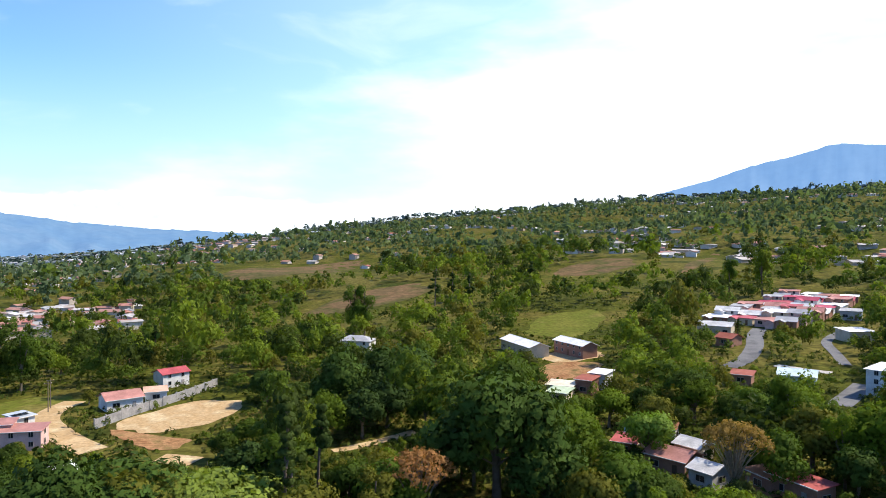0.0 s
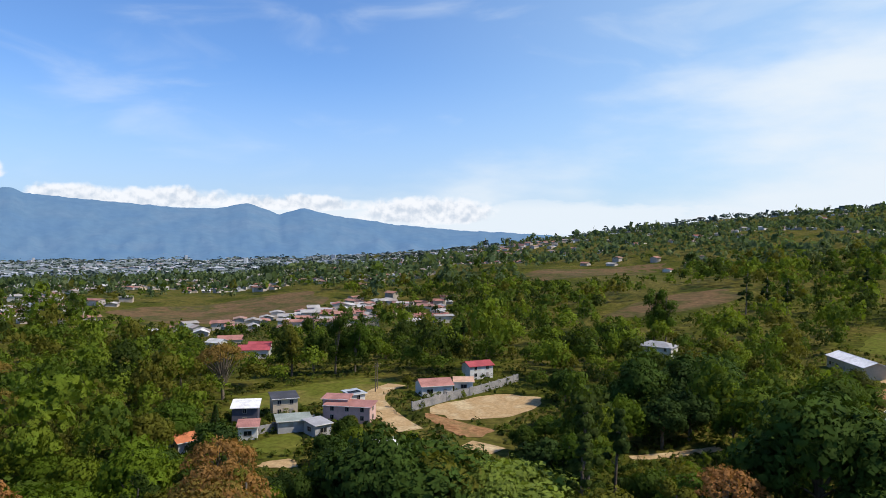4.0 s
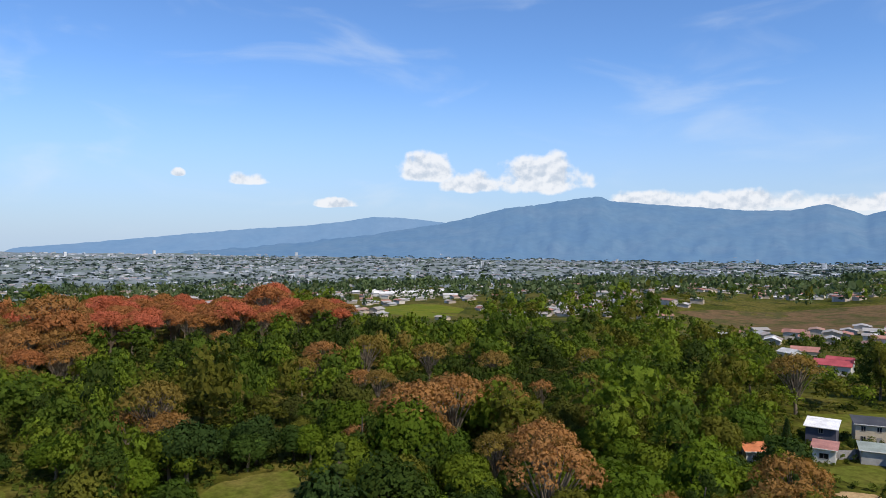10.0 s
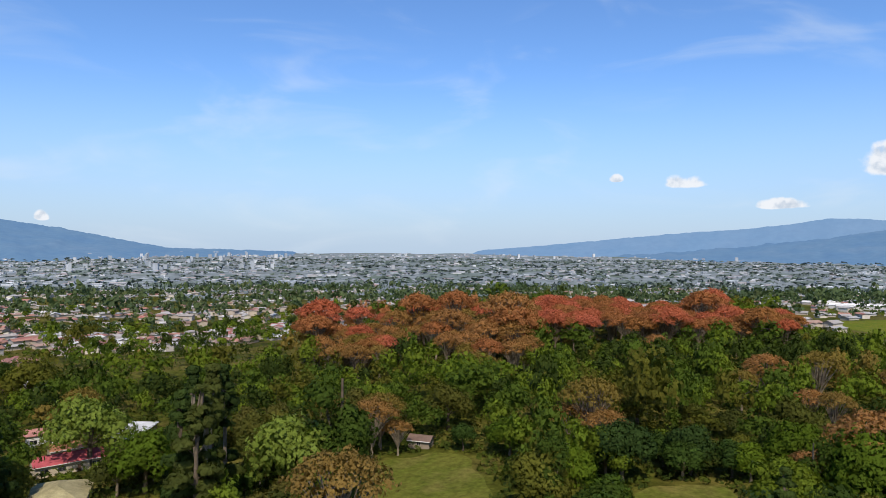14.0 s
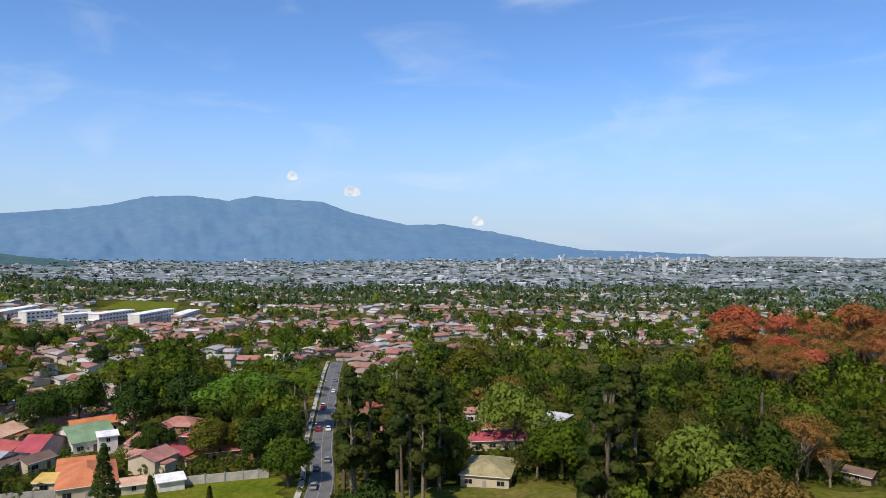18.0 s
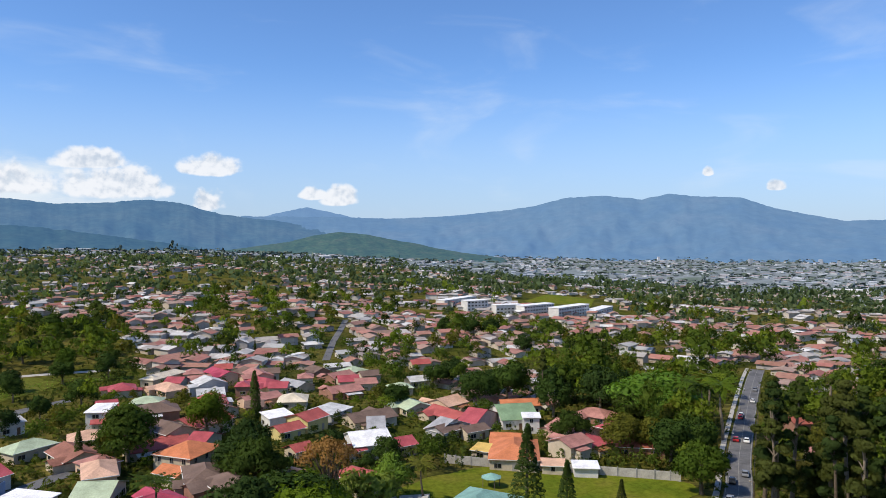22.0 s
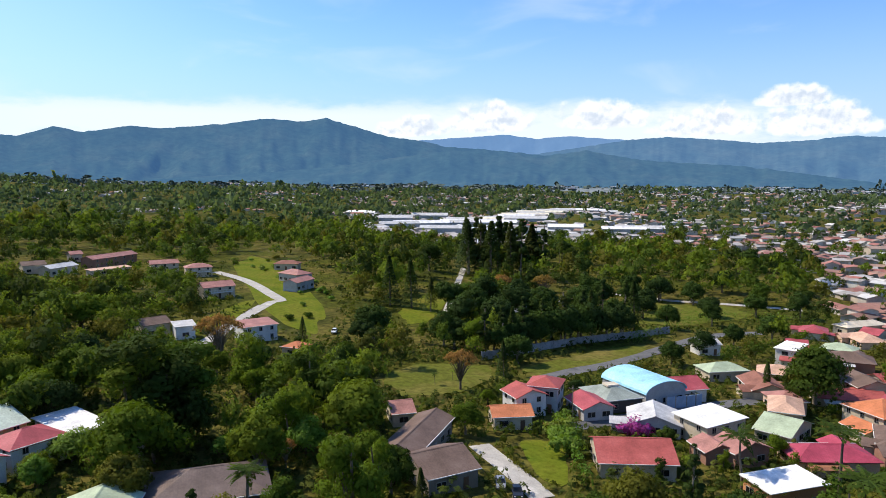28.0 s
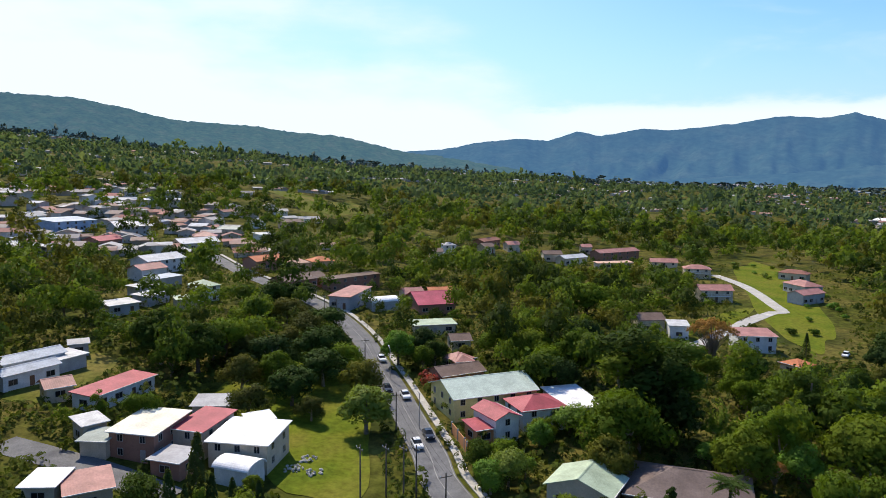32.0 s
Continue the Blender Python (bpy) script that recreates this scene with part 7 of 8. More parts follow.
def gazebo(x, y, r):
    """A garden roof of eight slopes on posts."""
    base = new("gazebo")
    base.matrix_basis = pose(x, y, ground(x, y))
    v = [(0, 0, 2.6 + r * 0.35)] + [(r * math.cos(k * math.pi / 4), r * math.sin(k * math.pi / 4), 2.5) for k in range(8)] + [(r * math.cos(k * math.pi / 4), r * math.sin(k * math.pi / 4), 2.38) for k in range(8)]
    f = [(0, 1 + k, 1 + (k + 1) % 8) for k in range(8)] + [(1 + k, 9 + k, 9 + (k + 1) % 8, 1 + (k + 1) % 8) for k in range(8)] + [tuple(range(16, 8, -1))]
    mesh_object("roof", v, f, ROOF["teal"], base)
    for k in range(0, 8, 2):
        p = new("post", box_mesh("post", 0.14, 0.14, 2.6, M["wood"]))
        p.parent, p.location = base, (0.85 * r * math.cos(k * math.pi / 4), 0.85 * r * math.sin(k * math.pi / 4), 0)
    tagged(base, "garden pavilion with a teal green hipped roof", "gazebo", group="garden pavilions")
    KEEP.append((x, y, r + 1))


for (x, y), r in zip(GAZEBOS, (2.4, 3.2, 2.6)):
    gazebo(x, y, r)


def block(x, y, turn, w, d, h, label):
    """A larger block with rows of windows, far off."""
    base = new("apartment_block")
    z = ground(x, y)
    base.matrix_basis = pose(x, y, z, 0, 0, turn)
    ob = new("wall", box_mesh("wall", w, d, h + 3, WALL["white"], 0.05))
    ob.parent, ob.location = base, (0, 0, -3)
    ob = new("roof", box_mesh("roof", w + 0.8, d + 0.8, 0.4, ROOF["white"], 0.05))
    ob.parent, ob.location = base, (0, 0, h)
    for s in range(max(1, int(h / 3))):
        for i in range(min(12, int(w / 3.5))):
            n = min(12, int(w / 3.5))
            ob = new("window", WINDOWS["wide"][2])
            ob.matrix_basis = pose((i + 0.5) / n * w - w / 2, -d / 2 - 0.03, 0.9 + 3 * s)
            ob.parent = base
    tagged(base, label, "apartment block" if "apartment" in label else "building")
    KEEP.append((x, y, w / 2 + 2))
    PROTECT.append((x, y, w / 2, z + 1))


block(-223.8, -663.0, 220, 60.0, 10, 5, "large white flat roofed hall")
block(-230.2, -629.3, 190, 22.0, 12, 9, "white apartment block with rows of windows")
block(-254.6, -610.0, 182, 25.6, 11, 8, "white apartment block with rows of windows")
block(-280.1, -603.0, 203, 40.4, 11, 9, "white apartment block with rows of windows")
block(-311.9, -596.7, 210, 52.4, 11, 9, "white apartment block with rows of windows")
block(-353.9, -618.0, 221, 60.0, 11, 7, "white apartment block with rows of windows")
block(-1048.0, -962.0, 129, 60.0, 14, 8, "pale long apartment block")
block(-121.7, -1421.2, 204, 19.2, 12, 14, "white tower block on a ridge")
block(-115.0, -1398.3, 216, 32.8, 14, 14, "white tower block on a ridge")


# ---- small things along the road ----
def rubble(x, y, n):
    """A heap of broken blocks beside the bank."""
    rnd = random.Random(int(x * 7))
    base = new("rubble_heap")
    base.matrix_basis = pose(x, y, ground(x, y))
    for i in range(n):
        a, q = rnd.uniform(0, 6.28), 1.7 * math.sqrt(rnd.random())
        s = rnd.uniform(0.3, 0.7)
        ob = new("stone", ROCKS[i % 4])
        ob.matrix_basis = pose(math.cos(a) * q, math.sin(a) * q, max(0, 0.7 - q * 0.4) * rnd.random() + 0.12, rnd.uniform(0, 90), rnd.uniform(0, 90), rnd.uniform(0, 90)) @ Matrix.Diagonal((s, s * rnd.uniform(0.6, 1), s * 0.7, 1))
        ob.parent = base
    tagged(base, "heap of grey broken concrete and stones on the grass", "rubble", group="rubble heaps")


ROCKS = []
for k in range(4):
    rnd = random.Random(k)
    bm = bmesh.new()
    bmesh.ops.create_icosphere(bm, subdivisions=1, radius=0.7)
    for v in bm.verts:
        v.co *= rnd.uniform(0.7, 1.25)
    me = bpy.data.meshes.new("stone")
    bm.to_mesh(me)
    bm.free()
    me.materials.append(M["concrete"])
    ROCKS.append(me)
for x, y in [(123.2, -12.5), (119.9, -9.7), (117.8, -12.9)]:
    rubble(x, y, 22)


def street_lamp(x, y, turn):
    base = new("street_lamp")
    base.matrix_basis = pose(x, y, ground(x, y) - 0.2, 0, 0, turn)
    v, f = tube([(0, 0, 0), (0, 0, 4), (0, 0, 7.6)], [0.11, 0.09, 0.07], 8)
    mesh_object("post", v, f, M["metal"], base)
    v, f = tube([(0, 0, 7.4), (0.5, 0, 7.9), (1.5, 0, 8.1)], [0.05, 0.045, 0.04], 6)
    mesh_object("arm", v, f, M["metal"], base)
    ob = new("lamp_head", box_mesh("lamp_head", 0.6, 0.24, 0.14, M["trim"], 0.03))
    ob.parent, ob.location = base, (1.7, 0, 8.02)
    tagged(base, "grey metal street lamp with a curved arm", "street lamp", group="street lamps")


for i, (x, y) in enumerate([(163.6, -36.2), (132.8, -35.3), (250.5, -28.9), (-138.2, -168.9), (-190.1, -225.1)]):
    street_lamp(x, y, 40 * i)

# trees that stand out: kind, place, height
plant("tall_tree", 121.0, -73.5, 0.95, 2.0, 1.5)
plant("tall_tree", 117.5, -76.8, 1.12, 2.0, 1.6)
plant("tall_tree", 118.3, -83.1, 1.00, 2.0, 1.6)
plant("tall_tree", 114.9, -77.8, 0.86, 2.0, 1.5)
plant("dome_tree", 117.0, -54.0, 0.58, 2.0)
plant("broadleaf_tree", 110.4, -44.7, 0.60, 2.0)
plant("bright_tree", 123.4, -63.5, 0.59, 2.0, 1.2)
plant("broadleaf_tree", 105.6, -39.3, 0.47, 2.0)
plant("bright_tree", 106.4, -46.7, 0.39, 2.0)
plant("bright_tree", 98.9, -80.9, 0.71, 2.0, 1.3)
plant("bright_tree", 103.6, -94.3, 0.84, 2.0, 1.3)
plant("tall_tree", 106.9, -106.0, 0.75, 2.0, 1.4)
plant("pine_tree", 110.5, -183.7, 0.71, 2.0)
plant("dark_tree", 109.6, -187.3, 0.99, 2.0)
plant("pine_tree", 108.6, -191.2, 0.67, 2.0)
plant("conifer_tree", 107.2, -194.7, 0.97, 2.0)
plant("pine_tree", 106.1, -198.8, 0.77, 2.0)
plant("dark_tree", 105.1, -203.1, 1.07, 2.0)
plant("pine_tree", 103.8, -207.6, 0.72, 2.0)
plant("conifer_tree", 102.6, -212.2, 1.05, 2.0)
plant("pine_tree", 100.9, -216.4, 0.83, 2.0)
plant("dark_tree", 99.7, -221.4, 1.16, 2.0)
plant("pine_tree", 98.2, -226.7, 0.79, 2.0)
plant("conifer_tree", 96.8, -232.3, 1.15, 2.0)
plant("pine_tree", 95.3, -238.5, 0.91, 2.0)
plant("dark_tree", 93.5, -243.8, 1.27, 2.0)
plant("pine_tree", 91.9, -250.6, 0.87, 2.0)
plant("conifer_tree", 90.2, -257.5, 1.27, 2.0)
plant("conifer_tree", 219.2, -344.3, 2.11, 2.0, 1.25)
plant("pine_tree", 215.6, -346.2, 1.43, 2.0)
plant("conifer_tree", 212.0, -348.1, 1.88, 2.0, 1.25)
plant("pine_tree", 208.1, -349.8, 1.26, 2.0)
plant("conifer_tree", 204.1, -351.7, 2.04, 2.0, 1.25)
plant("pine_tree", 200.2, -353.3, 1.37, 2.0)
plant("conifer_tree", 196.1, -354.9, 1.81, 2.0, 1.25)
plant("pine_tree", 191.7, -356.3, 1.49, 2.0)
plant("conifer_tree", 187.4, -357.6, 1.96, 2.0, 1.25)
plant("pine_tree", 183.1, -358.7, 1.31, 2.0)
plant("dark_tree", 126.2, -183.9, 1.06, 2.0)
plant("dark_tree", 122.5, -184.4, 0.95, 2.0)
plant("dark_tree", 118.8, -184.8, 0.84, 2.0)
plant("broadleaf_tree", 115.0, -185.3, 0.98, 2.0)
plant("broadleaf_tree", 111.4, -185.9, 0.87, 2.0)
plant("dark_tree", 16.6, 126.9, 2.35, 9.0, 1.0, shape=1)
plant("broadleaf_tree", 32.2, 136.3, 1.35, 2.0)
plant("dark_tree", 24.3, 121.6, 1.41, 2.0)
plant("bright_tree", -29.8, 112.1, 1.44, 2.0, 1.5)
plant("bright_tree", -32.2, 107.3, 1.46, 2.0)
plant("pine_tree", -18.5, 120.6, 1.11, 2.0)
plant("pine_tree", -15.3, 125.1, 0.95, 2.0)
plant("dark_tree", -42.7, 110.0, 1.69, 2.0, 1.4)
plant("dark_tree", -46.5, 106.3, 1.67, 2.0)
plant("dark_tree", -51.4, 101.8, 1.84, 2.0)
plant("broadleaf_tree", -38.4, 107.3, 1.62, 2.0)
plant("dark_tree", -1.7, 205.0, 1.74, 2.0, 1.2)
plant("dark_tree", -11.3, 189.7, 1.21, 2.0)
plant("tall_tree", -23.5, 329.2, 1.22, 2.0)
plant("tall_tree", -18.4, 329.5, 1.14, 2.0)
plant("pine_tree", 74.4, 413.4, 0.91, 2.0)
plant("pine_tree", 17.1, 399.6, 1.01, 2.0)
plant("pine_tree", 27.2, 409.1, 0.85, 2.0)
plant("pine_tree", 36.0, 398.4, 0.82, 2.0)
plant("broadleaf_tree", 55.7, 155.3, 0.94, 2.0)
plant("broadleaf_tree", 69.1, 166.2, 0.99, 2.0)
plant("bright_tree", 49.1, 141.7, 1.09, 2.0)
plant("broadleaf_tree", 76.4, 129.1, 1.31, 2.0)
plant("broadleaf_tree", 66.7, 123.1, 1.06, 2.0)
plant("dry_tree", 57.9, 122.0, 1.02, 2.0)
plant("tall_tree", 191.9, 373.6, 1.23, 2.0)
plant("tall_tree", 176.8, 381.0, 1.03, 2.0)
plant("conifer_tree", 124.9, 261.7, 0.56, 2.0)
plant("broadleaf_tree", 35.5, 114.6, 1.18, 2.0)
plant("broadleaf_tree", 30.1, 112.0, 1.10, 2.0)
plant("broadleaf_tree", -2.4, 118.0, 1.30, 2.0)
plant("dry_tree", 2.3, 118.0, 1.09, 2.0)
plant("conifer_tree", -106.4, 135.1, 0.83, 2.0)
plant("dry_tree", -67.1, 84.6, 1.26, 2.0)
plant("tall_tree", -127.4, 229.0, 1.18, 2.0)
plant("tall_tree", -135.7, 227.6, 1.14, 2.0)
plant("tall_tree", -121.2, 232.3, 1.02, 2.0)
plant("tall_tree", -140.8, 221.0, 1.07, 2.0)
plant("tall_tree", -163.1, 189.4, 0.78, 2.0)
plant("broadleaf_tree", -123.1, 262.6, 0.69, 2.0)
plant("pine_tree", -105.8, 280.7, 0.71, 2.0)
plant("pine_tree", -96.8, 283.9, 0.65, 2.0)
plant("pine_tree", -87.8, 286.9, 0.58, 2.0)
plant("broadleaf_tree", -91.9, 213.0, 0.41, 2.0)
plant("dry_tree", -97.2, 66.9, 1.45, 2.0)
plant("dry_tree", -68.6, 88.5, 1.33, 2.0)
plant("dry_tree", -172.1, 80.4, 1.0, 2.0)
plant("dry_tree", -180.7, 96.7, 0.9, 2.0)
plant("dry_tree", -170.7, 130.7, 0.9, 2.0)
plant("dry_tree", -163.7, 61.8, 0.9, 2.0)
plant("dry_tree", -155.2, 91.2, 1.32, 2.0)
plant("tall_tree", -144.1, -41.5, 1.63, 2.0)
plant("bright_tree", -145.9, -52.4, 2.09, 2.0)
plant("pine_tree", -124.3, -64.4, 1.46, 2.0)
plant("pine_tree", -126.1, -67.3, 1.40, 2.0)
plant("pine_tree", -130.9, -64.7, 1.35, 2.0)
plant("dry_tree", -113.3, -33.0, 1.62, 2.0)
plant("pine_tree", -118.8, -132.6, 1.40, 2.0)
plant("pine_tree", -116.8, -126.3, 1.41, 2.0)
plant("pine_tree", -125.7, -131.6, 1.40, 2.0)
plant("pine_tree", -113.6, -123.8, 1.20, 2.0)
plant("pine_tree", -127.0, -121.9, 1.44, 2.0)
plant("pine_tree", -126.4, -116.7, 1.44, 2.0)
plant("pine_tree", -133.1, -118.1, 1.36, 2.0)
plant("pine_tree", -132.4, -112.9, 1.30, 2.0)
plant("pine_tree", -122.1, -115.4, 1.14, 2.0)
plant("pine_tree", -123.7, -110.6, 1.15, 2.0)
plant("pine_tree", -146.1, -76.7, 1.46, 2.0)
plant("pine_tree", -145.2, -71.8, 1.48, 2.0)
plant("pine_tree", -150.5, -70.1, 1.43, 2.0)
plant("pine_tree", -140.9, -71.5, 1.30, 2.0)
plant("olive_tree", -155.4, -55.5, 1.9, 2.0)
plant("broadleaf_tree", -159.0, -94.6, 1.60, 2.0)
plant("bright_tree", -177.5, -121.3, 1.89, 2.0)
plant("conifer_tree", -61.6, -136.8, 1.51, 2.0)
plant("conifer_tree", -69.0, -133.2, 1.06, 2.0)
plant("conifer_tree", -79.7, -129.4, 0.80, 2.0)
plant("dark_tree", -91.4, -245.5, 1.52, 2.0)
plant("dark_tree", -103.1, -247.4, 1.59, 2.0)
plant("pine_tree", -118.4, -248.2, 0.97, 2.0)
plant("dark_tree", -113.2, -228.5, 1.46, 2.0)
plant("dark_tree", -131.0, -226.9, 1.59, 2.0)
plant("dark_tree", -139.4, -231.2, 1.41, 2.0)
plant("bright_tree", -141.6, -212.1, 1.72, 2.0, 1.5)
plant("dark_tree", -118.4, -167.3, 1.27, 2.0)
plant("broadleaf_tree", -112.7, -146.7, 1.25, 2.0)
plant("palm", -146.3, -190.3, 2.63, 2.0)
plant("palm", -148.4, -201.2, 2.55, 2.0)
plant("palm", -151.0, -186.5, 2.76, 2.0)
plant("palm", -160.1, -204.9, 2.63, 2.0)
plant("dark_tree", -127.9, -169.1, 1.34, 2.0)
plant("broadleaf_tree", -120.1, -178.3, 1.10, 2.0)
plant("broadleaf_tree", -111.5, -180.3, 1.10, 2.0)
plant("broadleaf_tree", -101.7, -192.8, 1.10, 2.0)
plant("broadleaf_tree", -252.0, -197.2, 1.96, 2.0)
plant("broadleaf_tree", -251.0, -214.2, 1.83, 2.0)
plant("dark_tree", -11.0, -131.5, 1.41, 2.0, 1.5)
plant("dark_tree", -4.1, -121.9, 1.50, 2.0)
plant("broadleaf_tree", -13.9, -115.2, 1.66, 2.0)
plant("dry_tree", -22.4, -148.3, 1.19, 2.0)
plant("bright_tree", -37.0, -157.7, 0.93, 2.0)
plant("bright_shrub", -31.9, -154.7, 3.56, 2.0)
plant("palm", -43.8, -153.9, 1.48, 2.0)
plant("cypress", -11.8, -237.7, 1.36, 2.0)
plant("broadleaf_tree", -7.9, -164.8, 1.29, 2.0)
plant("broadleaf_tree", 3.1, -215.0, 1.32, 2.0)
plant("broadleaf_tree", 21.7, -193.8, 1.49, 2.0)
plant("broadleaf_tree", -16.3, -139.1, 1.17, 2.0, 1.2)
plant("broadleaf_tree", -7.9, -137.8, 1.04, 2.0, 1.2)
plant("broadleaf_tree", -0.1, -135.0, 0.87, 2.0)
plant("broadleaf_tree", -9.9, -121.6, 1.04, 2.0)
plant("broadleaf_tree", 3.8, -119.9, 0.91, 2.0)
plant("bright_shrub", -23.8, -133.7, 1.85, 2.0)
plant("broadleaf_tree", 23.8, -213.7, 1.13, 2.0)
plant("broadleaf_tree", 25.3, -198.4, 0.94, 2.0)
plant("cypress", 33.5, -197.2, 0.75, 2.0)
plant("cypress", 28.5, -198.0, 0.69, 2.0)
plant("conifer_tree", 90.7, -160.0, 0.79, 2.0)
plant("dry_tree", 96.4, -148.0, 0.75, 2.0)
plant("tall_tree", 122.5, -83.2, 1.00, 2.0)
plant("tall_tree", 127.2, -81.4, 0.93, 2.0)
plant("tall_tree", 117.5, -85.3, 0.83, 2.0)
plant("tall_tree", 128.4, -78.3, 0.72, 2.0)
plant("tall_tree", 106.5, -112.6, 0.74, 2.0)
plant("tall_tree", 107.6, -106.7, 0.63, 2.0)
plant("tall_tree", 101.5, -114.3, 0.62, 2.0)
plant("broadleaf_tree", 131.7, -110.4, 0.82, 2.0)
plant("broadleaf_tree", 125.8, -115.6, 0.87, 2.0)
plant("bright_tree", 93.1, -90.7, 0.74, 2.0)
plant("dry_tree", 92.7, -85.4, 0.40, 2.0)
plant("broadleaf_tree", 70.3, -87.2, 0.87, 2.0)
plant("broadleaf_tree", 80.9, -93.9, 0.72, 2.0)
plant("bright_tree", 86.6, -94.2, 0.49, 2.0)
plant("palm", 83.3, -68.7, 1.15, 2.0)
plant("dark_tree", 150.0, -177.6, 1.20, 2.0)
plant("dark_tree", 146.4, -167.8, 0.89, 2.0)
plant("conifer_tree", 164.7, -230.7, 0.98, 2.0)
plant("conifer_tree", 175.1, -231.8, 1.40, 2.0)
plant("conifer_tree", 185.0, -230.1, 1.42, 2.0)
plant("broadleaf_tree", 157.0, -243.0, 1.11, 2.0)
plant("dry_tree", 153.1, -267.6, 0.98, 2.0)
plant("dry_tree", 144.0, -289.6, 0.92, 2.0)
plant("conifer_tree", 211.9, -333.4, 2.10, 2.0, 1.25)
plant("pine_tree", 209.2, -340.9, 1.48, 2.0)
plant("conifer_tree", 200.2, -337.0, 2.11, 2.0, 1.25)
plant("pine_tree", 202.2, -350.9, 1.51, 2.0)
plant("conifer_tree", 193.3, -347.9, 2.11, 2.0, 1.25)
plant("pine_tree", 185.8, -345.2, 1.51, 2.0)
plant("conifer_tree", 185.5, -356.6, 2.06, 2.0, 1.25)
plant("pine_tree", 178.0, -353.7, 1.44, 2.0)
plant("broadleaf_tree", 232.9, -325.1, 1.65, 2.0)
plant("broadleaf_tree", 236.8, -299.5, 1.33, 2.0)
plant("dark_tree", 104.6, -205.7, 1.17, 2.0)
plant("dark_tree", 101.8, -210.5, 1.23, 2.0)
plant("dark_tree", 99.5, -216.2, 1.27, 2.0)
plant("dark_tree", 96.7, -221.3, 1.26, 2.0)
plant("dark_tree", 93.8, -226.5, 1.24, 2.0)
plant("dark_tree", 91.2, -232.6, 1.26, 2.0)
plant("dark_tree", 88.2, -238.3, 1.19, 2.0)
plant("dark_tree", 106.8, -200.2, 1.05, 2.0)
plant("dark_tree", 108.9, -194.9, 1.01, 2.0)
plant("broadleaf_tree", 112.6, -187.3, 0.91, 2.0)
plant("dark_tree", 105.4, -336.4, 0.97, 2.0)
plant("dark_tree", 91.5, -338.3, 0.95, 2.0)
plant("broadleaf_tree", 62.8, -349.3, 0.97, 2.0)
plant("broadleaf_tree", 45.5, -359.2, 0.82, 2.0)
plant("broadleaf_tree", 220.9, -118.7, 1.29, 2.0, 1.4)
plant("broadleaf_tree", 190.5, -90.1, 0.95, 2.0)
plant("conifer_tree", 195.5, -93.3, 0.97, 2.0)
plant("conifer_tree", 159.7, -155.2, 0.62, 2.0)
for x, y, k in ((202, -26, 0.9), (196, -20, 0.8), (170, -9, 0.95), (176, -4, 0.7), (231, -12, 0.9), (236, -22, 0.9), (190, -2, 0.7), (214, -16, 0.8), (222, -8, 0.7), (181, -24, 0.85), (187, -15, 0.6), (150, -12, 0.9), (161, -20, 0.85), (158, -2, 0.75), (143, -3, 0.7), (173, -19, 0.95), (141, -15, 0.5)):
    plant("olive_tree" if k < 0.82 else "dark_tree", x, y, k, 2.0, 1.25)
plant("dome_tree", 132.6, -24.6, 0.95, 2.0, 1.2)
plant("broadleaf_tree", 168.1, -25.4, 0.80, 2.0, 1.2)
plant("broadleaf_tree", 152.6, -27.4, 0.85, 2.0)
plant("broadleaf_tree", 193.4, -24.6, 0.64, 2.0)
plant("broadleaf_tree", 159.7, -9.7, 0.88, 2.0)
plant("broadleaf_tree", 167.9, -5.0, 0.49, 2.0)
plant("broadleaf_tree", 189.7, 10.8, 0.72, 2.0)
plant("broadleaf_tree", 195.0, 4.1, 0.50, 2.0)
plant("broadleaf_tree", 189.1, 18.8, 0.56, 2.0)
plant("broadleaf_tree", 193.4, 24.6, 0.41, 2.0)
plant("broadleaf_tree", 225.3, 46.0, 0.90, 2.0)
plant("broadleaf_tree", 221.5, 39.6, 0.84, 2.0)
plant("pine_tree", 294.4, 57.8, 0.37, 2.0)
plant("cypress", 103.9, 5.5, 1.06, 2.0)
plant("cypress", 99.6, 8.4, 0.78, 2.0)
plant("cypress", 101.9, 3.4, 0.65, 2.0)
plant("broadleaf_tree", 101.2, 12.5, 0.77, 2.0)
plant("cypress", 99.8, 6.7, 0.61, 2.0)
plant("cypress", 100.0, 0.4, 0.66, 2.0)
plant("cypress", 99.9, -3.4, 0.62, 2.0)
plant("dome_tree", 173.3, -40.5, 0.92, 2.0)
plant("broadleaf_tree", 172.9, -50.0, 0.67, 2.0)
plant("broadleaf_tree", 168.9, -45.9, 0.65, 2.0)
plant("conifer_tree", 197.4, -77.3, 0.85, 2.0)
plant("conifer_tree", 203.1, -96.8, 0.53, 2.0)
plant("broadleaf_tree", 273.5, -123.3, 0.86, 2.0)
plant("broadleaf_tree", 208.2, -71.2, 0.33, 2.0)
plant("tall_tree", 131.3, -91.5, 0.86, 2.0)
plant("broadleaf_tree", 110.9, -40.3, 0.54, 2.0)
plant("bright_tree", 103.6, -42.5, 0.66, 2.0)
plant("bright_tree", 102.8, -39.2, 0.56, 2.0)
plant("red_shrub", 154.9, -44.9, 1.57, 2.0)
plant("red_shrub", 162.3, -44.5, 1.17, 2.0)
plant("palm", 81.9, -67.4, 1.26, 2.0)
plant("purple_shrub", 48.7, -143.9, 1.51, 2.0)
plant("purple_shrub", 50.5, -143.0, 1.30, 2.0)
plant("purple_shrub", 25.5, -243.0, 2.23, 2.0)
plant("bright_shrub", 29.3, -233.5, 1.35, 2.0)
plant("bright_shrub", 55.9, -123.4, 1.83, 2.0)
